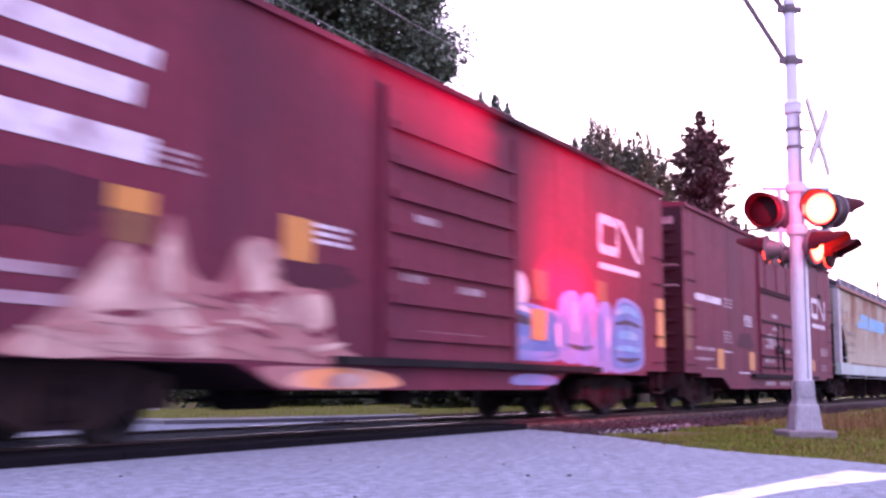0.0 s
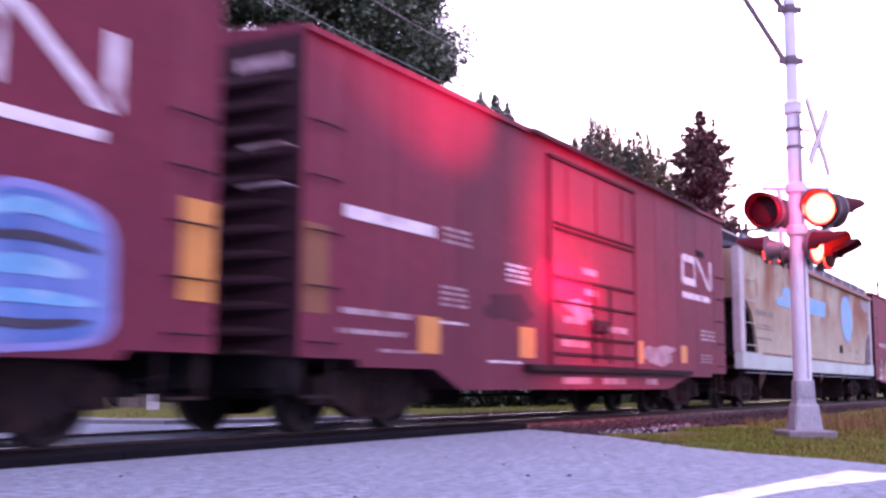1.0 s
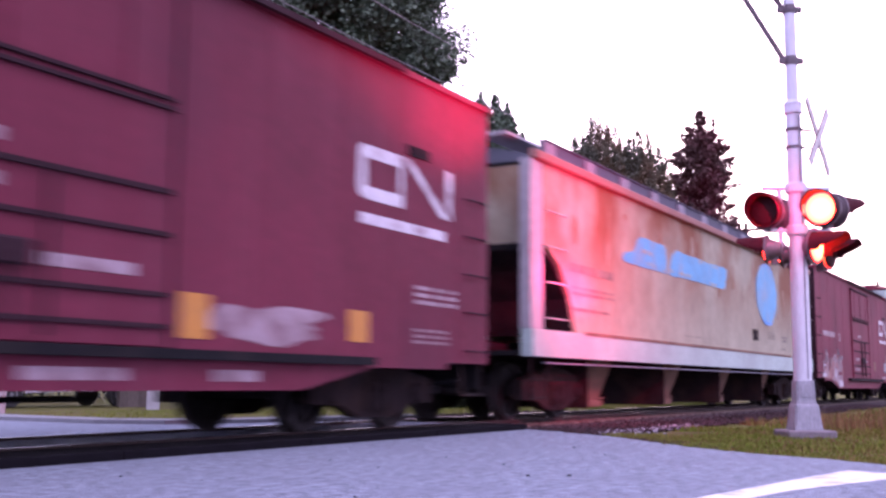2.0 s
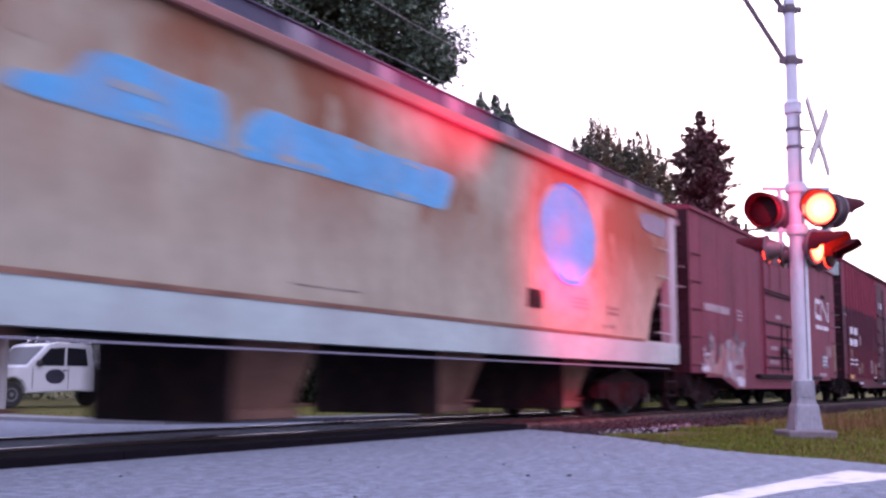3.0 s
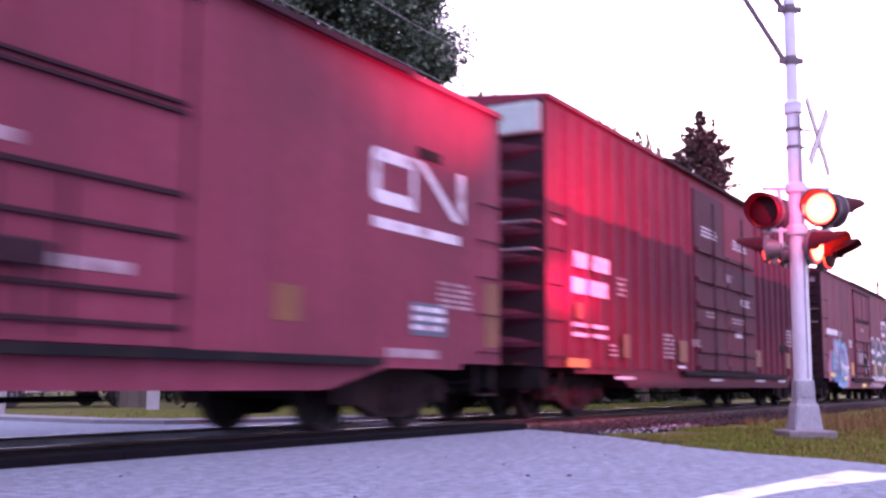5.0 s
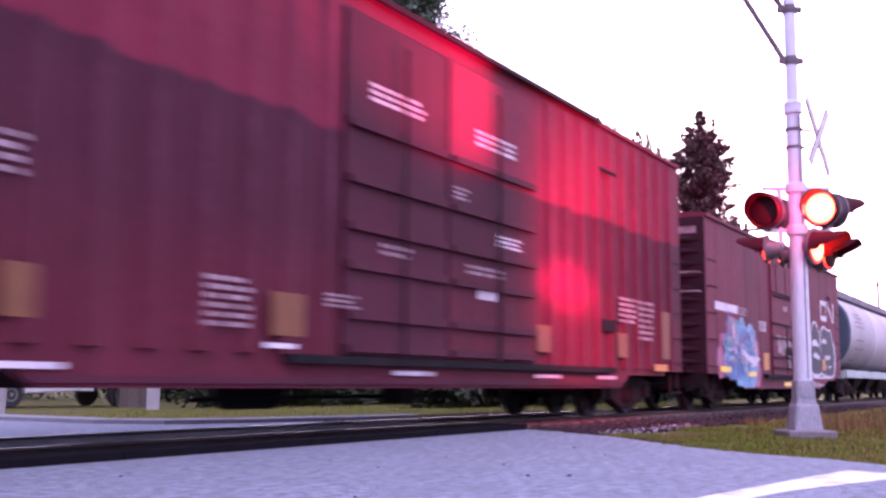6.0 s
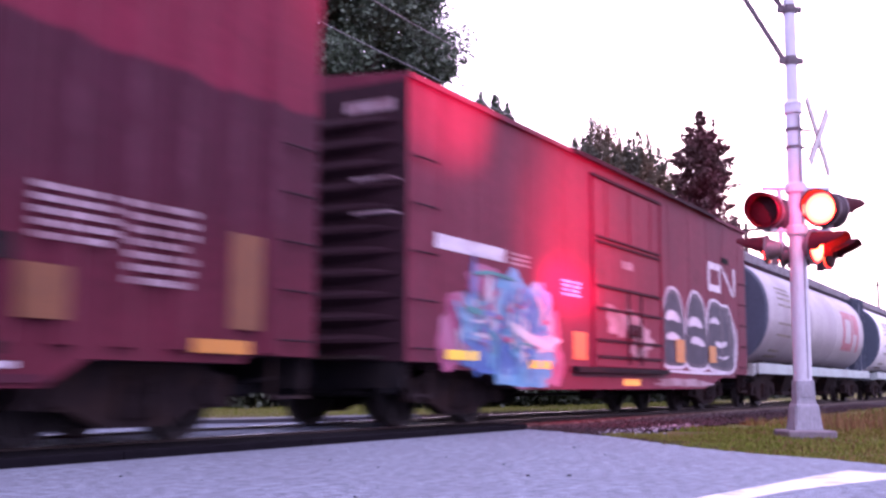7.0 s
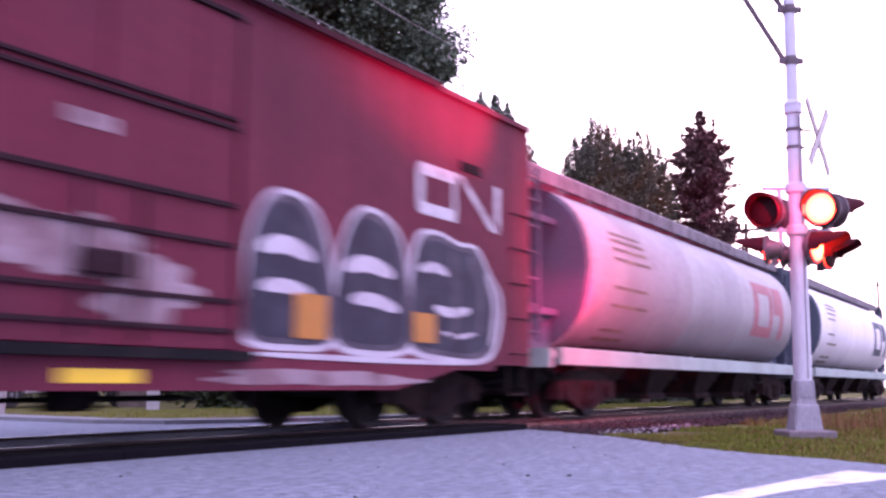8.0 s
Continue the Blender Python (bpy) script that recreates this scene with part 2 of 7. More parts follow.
lm.links.new(lv.outputs["Value"], lr.inputs[0])
lc = lm.nodes.new("ShaderNodeValToRGB")
lm.links.new(lr.outputs[0], lc.inputs[0])
lc.color_ramp.elements[0].color = (1.0, 0.19, 0.03, 1)
lc.color_ramp.elements[1].color = (1.0, 0.014, 0.004, 1)
mid = lc.color_ramp.elements.new(0.72)
mid.color = (1.0, 0.06, 0.009, 1)
lm.links.new(lc.outputs[0], lm.nodes["Principled BSDF"].inputs["Emission Color"])
lm.nodes["Principled BSDF"].inputs["Emission Strength"].default_value = 17.0
M["lampgrey"] = mat("dull_grey_lamp_paint", (0.12, 0.085, 0.10), 0.5, 0.2, var=0.2, scale=5, fine=30)
M["sign_back"] = mat("sign_back_white", (0.50, 0.45, 0.46), 0.6, var=0.1)
M["sign_edge"] = mat("sign_edge_dull", (0.15, 0.10, 0.11), 0.7, var=0.1)
M["wood"] = mat("weathered_pole_wood", (0.10, 0.075, 0.06), 0.85, var=0.25, scale=4, fine=40, stretch=(1, 1, 0.1))
M["wire"] = mat("wire_grey", (0.24, 0.23, 0.24), 0.6)
M["bark"] = mat("grey_brown_bark", (0.09, 0.07, 0.06), 0.9, var=0.3, scale=4, fine=25, stretch=(1, 1, 0.3), bump=0.5)
M["leaf"] = mat("broad_leaf_green", (0.074, 0.106, 0.070), 0.6, var=0.3, scale=0.5, fine=4, island=0.7, bump=0, spec=0.22)
M["leaf2"] = mat("turning_leaf_green", (0.095, 0.096, 0.068), 0.6, var=0.3, scale=0.7, fine=4, island=0.6, bump=0, stain=(0.16, 0.066, 0.028), stain_amt=0.75, stain_scale=0.45, spec=0.2)
# the flashers' red light on the spruce is mixed into its needle colours
M["needle"] = mat("red_lit_spruce_needles", (0.120, 0.066, 0.064), 0.7, var=0.3, scale=0.6, fine=4, island=0.6, bump=0, stain=(0.15, 0.034, 0.048), stain_amt=0.8, stain_scale=0.45, spec=0.15)
M["hedge"] = mat("dark_hedge_leaf", (0.03, 0.045, 0.022), 0.7, var=0.25, scale=0.6, fine=4, island=0.5, bump=0)
M["carwhite"] = mat("white_car_paint", (0.55, 0.56, 0.58), 0.25, var=0.03, scale=2, fine=20, bump=0)
M["glass"] = mat("dark_car_glass", (0.012, 0.014, 0.018), 0.12, spec=0.25, var=0.05, bump=0)
M["tyre"] = mat("black_tyre", (0.02, 0.02, 0.02), 0.85, var=0.2)
M["chrome"] = mat("bright_trim", (0.6, 0.6, 0.62), 0.2, 0.9, var=0.05)


# ---- mesh helpers ----
def empty(name, m, label, category, group=""):
    ob = new(name)
    ob.matrix_world = m
    return tagged(ob, label, category, group)


def obj(name, bm, material, parent=None, label="", smooth=False):
    me = bpy.data.meshes.new(name)
    bm.normal_update()
    bm.to_mesh(me)
    bm.free()
    for one in (material if isinstance(material, (list, tuple)) else [material]):
        me.materials.append(one)
    if smooth:
        for p in me.polygons:
            p.use_smooth = True
    ob = new(name, me)
    if parent is not None:
        ob.parent = parent
    if label:
        ob["label"] = label
    return ob


part = obj


def box(bm, x0, x1, y0, y1, z0, z1, m=None, bevel=0.0, mi=0):
    v = [bm.verts.new((x, y, z)) for x in (x0, x1) for y in (y0, y1) for z in (z0, z1)]
    fs = [bm.faces.new([v[i] for i in q]) for q in ((0, 1, 3, 2), (4, 6, 7, 5), (0, 4, 5, 1), (2, 3, 7, 6), (0, 2, 6, 4), (1, 5, 7, 3))]
    for f in fs:
        f.material_index = mi
    if bevel > 0:
        es = list({e for f in fs for e in f.edges})
        r = bmesh.ops.bevel(bm, geom=es, offset=bevel, segments=1, affect="EDGES")
        v = list({w for f in r["faces"] for w in f.verts} | {w for w in v if w.is_valid})
    if m is not None:
        bmesh.ops.transform(bm, matrix=m, verts=[w for w in v if w.is_valid])
    return bm


def prism(bm, pts, y0, y1, mi=0):
    """A plate whose outline pts lies in x and z, from y0 to y1."""
    a = [bm.verts.new((x, y0, z)) for x, z in pts]
    b = [bm.verts.new((x, y1, z)) for x, z in pts]
    fs = [bm.faces.new(a), bm.faces.new(b[::-1])]
    for i in range(len(pts)):
        j = (i + 1) % len(pts)
        fs.append(bm.faces.new((a[j], a[i], b[i], b[j])))
    for f in fs:
        f.material_index = mi
    bmesh.ops.recalc_face_normals(bm, faces=fs)
    return bm


def lathe(bm, prof, m=None, seg=24, mi=0, cap=True):
    """A turned form round z; prof is a list of (radius, z)."""
    rings = []
    for r, z in prof:
        rings.append([bm.verts.new((r * math.cos(2 * math.pi * i / seg), r * math.sin(2 * math.pi * i / seg), z)) for i in range(seg)])
    fs = []
    for a, b in zip(rings, rings[1:]):
        for i in range(seg):
            j = (i + 1) % seg
            fs.append(bm.faces.new((a[i], a[j], b[j], b[i])))
    if cap:
        fs.append(bm.faces.new(rings[0][::-1]))
        fs.append(bm.faces.new(rings[-1]))
    for f in fs:
        f.material_index = mi
    if m is not None:
        bmesh.ops.transform(bm, matrix=m, verts=[v for r in rings for v in r])
    return bm


def rod(bm, a, b, r, seg=8, r2=None):
    a, b = Vector(a), Vector(b)
    q = (b - a).to_track_quat("Z", "Y").to_matrix().to_4x4()
    return lathe(bm, [(r, 0), (r if r2 is None else r2, (b - a).length)], Matrix.Translation(a) @ q, seg)


def slab(x0, x1, z0, z1, y, material, parent, name="stencil", label="", t=0.003, slant=0.0):
    bm = bmesh.new()
    prism(bm, [(x0, z0), (x1, z0), (x1 + slant, z1), (x0 + slant, z1)], y, y + t)
    return part(name, bm, material, parent, label)


def lines(x0, x1, z0, z1, n, y, material, parent, seed=0, name="stencil_block"):
    """Writing too small to read, as rows of short bars in one mesh."""
    rnd = random.Random(seed)
    bm = bmesh.new()
    h = (z1 - z0) / n
    for i in range(n):
        x = x0
        zc = z1 - (i + 0.5) * h
        while x < x1 - 0.05:
            w = min(rnd.uniform(0.12, 0.4), x1 - x)
            box(bm, x, x + w, y, y + 0.003, zc - h * 0.27, zc + h * 0.27)
            x += w + rnd.uniform(0.03, 0.09)
    return tagged(part(name, bm, material, parent), kind="stuff")


def blob(cx, cz, w, h, y, material, parent, seed=0, name="graffiti", rough=0.12, n=40, power=3.0, t=0.003):
    """A hand-sprayed rounded patch of paint."""
    rnd = random.Random(seed)
    ph = [rnd.uniform(0, 6.28) for _ in range(4)]
    pts = []
    for i in range(n):
        a = 2 * math.pi * i / n
        ca, sa = math.cos(a), math.sin(a)
        r = (abs(ca) ** power + abs(sa) ** power) ** (-1 / power)
        r *= 1 + rough * (0.5 * math.sin(2 * a + ph[0]) + 0.4 * math.sin(3 * a + ph[1]) + 0.35 * math.sin(5 * a + ph[2]) + 0.3 * math.sin(9 * a + ph[3]))
        pts.append((cx + w / 2 * r * ca, cz + h / 2 * r * sa))
    bm = bmesh.new()
    prism(bm, pts, y, y + t)
    return part(name, bm, material, parent)


def smooth(pts, closed, n=6):
    """A rounded line through the given corners."""
    out, m = [], len(pts)
    for i in range(m if closed else m - 1):
        if closed:
            p = [Vector(pts[(i + k) % m]) for k in (-1, 0, 1, 2)]
        else:
            p = [Vector(pts[min(m - 1, max(0, i + k))]) for k in (-1, 0, 1, 2)]
        for q in range(n):
            f = q / n
            out.append(0.5 * (2 * p[1] + (p[2] - p[0]) * f + (2 * p[0] - 5 * p[1] + 4 * p[2] - p[3]) * f * f + (3 * p[1] - p[0] - 3 * p[2] + p[3]) * f ** 3))
    if not closed:
        out.append(Vector(pts[-1]))
    return out


def patch(car, s, pts, material, k=1, grow=1.0, name="graffiti", round_=True, base=0.0):
    """A patch of paint on the near side, with a rounded outline given in x and z; grow swells or shrinks it."""
    c = sum((Vector(p) for p in pts), Vector((0, 0))) / len(pts)
    edge = smooth(pts, True) if round_ else [Vector(p) for p in pts]
    bm = bmesh.new()
    y = NEAR - base - 0.0035 * k - 0.003
    prism(bm, [((c + (q - c) * grow).x - s, (c + (q - c) * grow).y) for q in edge], y, y + 0.003)
    return part(name, bm, M[material], car)


def stroke(car, s, pts, w, material, k=1, name="graffiti", base=0.0, taper=0.35):
    """A sprayed line of paint of width w, thinner at both ends."""
    mid = smooth(pts, False)
    m = len(mid)
    left_, right_ = [], []
    for i, q in enumerate(mid):
        d = (mid[min(m - 1, i + 1)] - mid[max(0, i - 1)]).normalized()
        f = i / (m - 1)
        h = w / 2 * (1 - (1 - taper) * abs(2 * f - 1) ** 3)
        nrm = Vector((-d.y, d.x)) * h
        left_.append(q + nrm)
        right_.append(q - nrm)
    bm = bmesh.new()
    y = NEAR - base - 0.0035 * k - 0.003
    a = [[bm.verts.new((q.x - s, yy, q.y)) for q in row] for row in (left_, right_) for yy in (y, y + 0.003)]
    for i in range(m - 1):
        bm.faces.new((a[0][i], a[0][i + 1], a[2][i + 1], a[2][i]))
        bm.faces.new((a[0][i], a[1][i], a[1][i + 1], a[0][i + 1]))
        bm.faces.new((a[2][i], a[2][i + 1], a[3][i + 1], a[3][i]))
    bmesh.ops.recalc_face_normals(bm, faces=bm.faces[:])
    return part(name, bm, M[material], car)


# ---- ground, road and track ----
TRACK_Y, RAIL_Z = 7.95, 0.09


def ground_z(x, y):
    far = min(1.0, max(0.0, (y - 14) / 12))
    return -0.05 - 0.09 * far + 0.02 * noise.noise((x * 0.3, y * 0.3, 0))


def build_ground():
    bm = bmesh.new()
    xs = [-2500, -300, -60, -20] + [i * 1.0 for i in range(-8, 60)] + [75, 110, 300, 2500]
    ys = [-2500, -300, -60, -20] + [i * 1.0 for i in range(-8, 45)] + [60, 110, 300, 2500]
    grid = [[bm.verts.new((x, y, ground_z(x, y))) for y in ys] for x in xs]
    for i in range(len(xs) - 1):
        for j in range(len(ys) - 1):
            bm.faces.new((grid[i][j], grid[i + 1][j], grid[i + 1][j + 1], grid[i][j + 1]))
    return tagged(obj("ground", bm, M["soil"], smooth=True), "grassy verge soil with bare brown patches", "ground", kind="structure")


def flat(name, pts, z, material, label, category, depth=0.12):
    bm = bmesh.new()
    a = [bm.verts.new((x, y, z)) for x, y in pts]
    b = [bm.verts.new((x, y, z - depth)) for x, y in pts]
    fs = [bm.faces.new(a)]
    for i in range(len(pts)):
        j = (i + 1) % len(pts)
        fs.append(bm.faces.new((a[j], a[i], b[i], b[j])))
    bmesh.ops.recalc_face_normals(bm, faces=fs)
    return tagged(obj(name, bm, material), label, category, kind="structure")


build_ground()
# near road: its broken edge runs slantwise up to the crossing
EDGE = [(-3.0, -12.0), (5.6, -4.0), (8.3, -0.2), (9.12, 1.29), (10.03, 2.72), (11.0, 3.72), (11.96, 4.55), (12.75, 5.45), (13.5, 6.47)]
fine_edge = []
rnd = random.Random(4)
for (xa, ya), (xb, yb) in zip(EDGE, EDGE[1:]):
    for k in range(8):
        f = k / 8
        fine_edge.append((xa + (xb - xa) * f + rnd.uniform(-0.05, 0.05), ya + (yb - ya) * f + rnd.uniform(-0.03, 0.03)))
flat("road", fine_edge + [EDGE[-1], (-60, 6.5), (-60, -12)], 0.0, M["asphalt"], "worn light grey asphalt road with patched edges", "road")
flat("road", [(-60, 9.4), (16.4, 9.4), (15.0, 10.7), (13.2, 11.3), (12.2, 11.7), (11.85, 12.6), (12.0, 14.0), (12.25, 15.9), (13.5, 24), (16, 60), (-60, 60)], 0.0,
     M["asphalt"], "pale grey asphalt road beyond the tracks", "road")
flat("stop_line", [(8.23, 1.43), (7.0, 1.61), (5.81, 1.77), (3.6, 2.1), (3.5, 1.85), (5.4, 1.62), (6.46, 1.44), (7.58, 1.08), (8.02, 0.95), (8.12, 1.15)], 0.006, M["paintline"],
     "worn white painted stop line on asphalt", "road marking", depth=0.004)


def crack_marks():
    # tar spots and small stones on the asphalt
    bm = bmesh.new()
    r = random.Random(12)
    for _ in range(20):
        x, y = r.uniform(3.5, 12.5), r.uniform(1.0, 6.3)
        if x > 9.0 + (y - 1.3) * 0.85:
            continue
        s = r.uniform(0.004, 0.010)
        m = Matrix.Translation((x, y, 0.004)) @ Matrix.Rotation(r.uniform(0, 3.1), 4, "Z")
        box(bm, -s * 1.6, s * 1.6, -s, s, 0, 0.006, m)
    return tagged(obj("tar_spots", bm, M["panel"]), "small dark tar spots and grit on the road", "debris", kind="stuff")


crack_marks()


def build_kerb():
    pts = [(11.6, 16.2), (11.45, 14.2), (11.35, 12.6), (11.75, 11.55), (12.9, 11.0), (14.8, 10.45), (16.6, 10.1)]
    bm = bmesh.new()
    prev = None
    out = [(12.25, 16.2), (12.0, 14.1), (11.85, 12.7), (12.15, 11.95), (13.1, 11.45), (15.0, 10.9), (16.8, 10.5)]
    rows = []
    for (ax, ay), (bx, by) in zip(pts, out):
        rows.append([bm.verts.new(p) for p in ((ax, ay, -0.02), (ax, ay, 0.06), (bx, by, 0.07), (bx, by, -0.1))])
    for a, b in zip(rows, rows[1:]):
        for i in range(3):
            bm.faces.new((a[i], a[i + 1], b[i + 1], b[i]))
    bmesh.ops.recalc_face_normals(bm, faces=bm.faces[:])
    return tagged(obj("kerb", bm, M["kerbstone"]), "low grey concrete kerb along the corner", "kerb", kind="structure")


build_kerb()


def edge_x(y):
    for (xa, ya), (xb, yb) in zip(EDGE, EDGE[1:]):
        if ya <= y <= yb:
            return xa + (xb - xa) * (y - ya) / (yb - ya)
    return EDGE[-1][0]


def build_track():
    # ballast shoulder
    bm = bmesh.new()
    prof = [(-2.35, -0.06), (-1.7, 0.0), (-1.3, 0.02), (1.3, 0.02), (1.9, 0.0), (2.6, -0.06)]
    ra = [bm.verts.new((13.4, TRACK_Y + y, z)) for y, z in prof]
    rb = [bm.verts.new((260, TRACK_Y + y, z)) for y, z in prof]
    for i in range(len(prof) - 1):
        bm.faces.new((ra[i], rb[i], rb[i + 1], ra[i + 1]))
    tagged(obj("ballast_bed", bm, M["ballastbed"]), "rusty brown ballast bed under the rails", "track bed", kind="structure")
    # rails
    for y in (-0.7175, 0.7175):
        bm = bmesh.new()
        cy = TRACK_Y + y
        for (w0, w1, z0, z1) in ((0.075, 0.06, -0.10, -0.075), (0.012, 0.012, -0.075, 0.045), (0.036, 0.036, 0.045, RAIL_Z)):
            va = [bm.verts.new((-120, cy + s * w, z)) for s, w, z in ((-1, w0, z0), (1, w0, z0), (1, w1, z1), (-1, w1, z1))]
            vb = [bm.verts.new((260, v.co.y, v.co.z)) for v in va]
            for i in range(4):
                j = (i + 1) % 4
                f = bm.faces.new((va[i], va[j], vb[j], vb[i]))
                f.material_index = 1 if (z1 == RAIL_Z and i == 2) else 0
        bmesh.ops.recalc_face_normals(bm, faces=bm.faces[:])
        tagged(obj("rail", bm, [M["rail"], M["railtop"]]), "rusty steel rail with a polished running surface", "rail", "rails", "structure")
    # sleepers
    bm = bmesh.new()
    box(bm, -0.11, 0.11, -1.3, 1.3, -0.12, 0.035, bevel=0.015)
    first = tagged(obj("sleeper", bm, M["wood"]), "weathered dark wooden railway sleeper", "sleeper", "sleepers")
    first.matrix_world = pose(13.9, TRACK_Y, 0)
    for i in range(1, 70):
        copy_thing(first, pose(13.9 + 0.55 * i, TRACK_Y + rnd.uniform(-0.03, 0.03), 0))
    # crossing panels between and outside the rails
    for y0, y1, mm, zt, what in ((6.5, 7.16, "panel", 0.07, "black rubber crossing panel beside the rail"), (7.31, 8.59, "asphalt", 0.06, "asphalt infill between the rails"), (8.74, 9.4, "asphalt", 0.05, "asphalt infill beyond the rails")):
        for i in range(8):
            bm = bmesh.new()
            x1 = 13.5 - i * 2.44
            box(bm, x1 - 2.435, x1, y0, y1, -0.12, zt, bevel=0.012)
            tagged(obj("crossing_panel", bm, M[mm]), what, "crossing panel", "crossing panels", "structure")
    # loose stones
    r = random.Random(7)
    bm = bmesh.new()
    proto = [Vector(p) for p in ((1, 0, 0), (-1, 0, 0), (0, 1, 0), (0, -1, 0), (0, 0, 1), (0, 0, -1))]
    tri = ((0, 2, 4), (2, 1, 4), (1, 3, 4), (3, 0, 4), (2, 0, 5), (1, 2, 5), (3, 1, 5), (0, 3, 5))
    vs, fs = [], []
    spots = []
    for _ in range(5200):
        x = 13.4 + (r.random() ** 1.6) * 26
        y = r.uniform(5.0, 6.75) if r.random() < 0.75 else r.uniform(6.75, 7.1)
        spots.append((x, y, r.uniform(0.02, 0.05)))
    for _ in range(1500):
        f = r.random()
        x, y = 10.6 + 3.0 * f + r.gauss(0.30, 0.16), 3.3 + 3.2 * f + r.gauss(-0.10, 0.12)
        spots.append((x, y, r.uniform(0.012, 0.04)))
    for _ in range(2600):
        spots.append((14 + (r.random() ** 1.4) * 26, r.uniform(9.3, 10.5), r.uniform(0.02, 0.05)))
    for _ in range(900):
        spots.append((r.uniform(15, 24), r.uniform(10.2, 11.6), r.uniform(0.02, 0.05)))
    # clean pale stones lie where the road's edge meets the track
    pale = len(spots)
    for _ in range(560):
        f = r.random()
        spots.append((13.2 + 3.6 * f + r.gauss(0, 0.22), 5.2 + 0.1 * f + r.gauss(0, 0.12), r.uniform(0.015, 0.04)))
    for _ in range(260):
        yy = r.uniform(2.6, 5.6)
        spots.append((edge_x(yy) + r.gauss(0.14, 0.10), yy, r.uniform(0.008, 0.026)))
    tone = []
    for at, (x, y, s) in enumerate(spots):
        base = len(vs)
        tone += [1 if at >= pale else 0] * 8
        for p in proto:
            q = Vector((p.x * s * r.uniform(0.7, 1.3), p.y * s * r.uniform(0.7, 1.3), p.z * s * r.uniform(0.5, 0.9)))
            q += Vector((r.uniform(-1, 1), r.uniform(-1, 1), r.uniform(-1, 1))) * s * 0.25
            vs.append((x + q.x, y + q.y, max(-0.04, 0.01 - abs(y - TRACK_Y) * 0.012) + q.z))
        fs += [tuple(base + k for k in t) for t in tri]
    me = bpy.data.meshes.new("ballast_stones")
    me.from_pydata(vs, [], fs)
    me.materials.append(M["ballast"])
    me.materials.append(M["palestone"])
    me.polygons.foreach_set("material_index", tone)
    bm.free()
    tagged(new("ballast_stones", me), "loose grey and brown crushed ballast stones", "gravel", kind="stuff")


build_track()


def blades(name, places, material, label, seed):
    r = random.Random(seed)
    vs, fs = [], []
    for x, y, h in places:
        a = r.uniform(0, 6.28)
        w = r.uniform(0.004, 0.009)
        lean = r.uniform(0.05, 0.55) * h
        dx, dy = math.cos(a), math.sin(a)
        z = ground_z(x, y) - 0.01
        b = len(vs)
        vs += [(x - dy * w, y + dx * w, z), (x + dy * w, y - dx * w, z), (x + dx * lean * 0.4 + dy * w * 0.7, y + dy * lean * 0.4 - dx * w * 0.7, z + h * 0.6),
               (x + dx * lean * 0.4 - dy * w * 0.7, y + dy * lean * 0.4 + dx * w * 0.7, z + h * 0.6), (x + dx * lean, y + dy * lean, z + h)]
        fs += [(b, b + 1, b + 2, b + 3), (b + 3, b + 2, b + 4)]
    me = bpy.data.meshes.new(name)
    me.from_pydata(vs, [], fs)
    me.materials.append(material)
    return tagged(new(name, me), label, "grass", kind="stuff")


def build_grass():
    r = random.Random(21)
    green, dry = [], []
    for n in range(90000):
        y = r.uniform(0.2, 5.0)
        x = edge_x(y) + 0.10 + (r.random() ** 1.7) * 24
        t = noise.noise((x * 0.6, y * 0.6, 3.0))
        bare = (x - edge_x(y) < 0.35 and r.random() < 0.5) or (y > 4.3 and t < 0.15)
        if bare:
            continue
        h = r.uniform(0.025, 0.07) * (1 + 0.6 * t)
        if x > 16.5 and r.random() < 0.25:
            h *= 1.9
        (dry if (x > 17.5 and r.random() < 0.6) or r.random() < 0.14 + 0.2 * (t < -0.1) else green).append((x, y, h))
    for _ in range(26000):
        y = 11.2 + (r.random() ** 1.5) * 10
        x = r.uniform(12.6, 42)
        if y > 12.1 or x > 17:
            green.append((x, y, r.uniform(0.02, 0.07)))
    for _ in range(260):
        # weeds behind the mast
        x, y = 16.6 + r.gauss(0.45, 0.5), 3.0 + r.gauss(-0.1, 0.5)
        dry.append((x, y, r.uniform(0.12, 0.34)))
    blades("grass", green, M["grass"], "short green grass on the verge", 1)
    blades("dry_grass", dry, M["grassdry"], "dry brown grass and weeds on the verge", 2)


build_grass()


# ---- trees ----
def leaf_mesh(pts, size, r, flat_=0.4):
    n = len(pts)
    rs = np.random.RandomState(r)
    a = rs.uniform(0, 2 * np.pi, n)
    nz = rs.uniform(-1, 1, n)
    s = size * rs.uniform(0.6, 1.4, n)
    u = np.stack([np.cos(a), np.sin(a), nz * flat_], 1)
    u /= np.linalg.norm(u, axis=1)[:, None]
    w = rs.normal(size=(n, 3))
    v = np.cross(u, w)
    v /= np.linalg.norm(v, axis=1)[:, None]
    P = np.asarray(pts)
    c = [P + u * s[:, None], P + v * (s * 0.55)[:, None], P - u * s[:, None], P - v * (s * 0.55)[:, None]]
    vs = np.stack(c, 1).reshape(-1, 3)
    fs = np.arange(4 * n).reshape(-1, 4)
    return vs.tolist(), fs.tolist()


def limb(bm, a, b, r0, r1, seg=7, bend=0.0, r=None):
    a, b = Vector(a), Vector(b)
    mid = (a + b) / 2 + (Vector((r.uniform(-1, 1), r.uniform(-1, 1), r.uniform(-0.3, 0.6))) * bend if r else Vector())
    rod(bm, a, mid, r0, seg, (r0 + r1) / 2)
    rod(bm, mid, b, (r0 + r1) / 2, seg, r1)


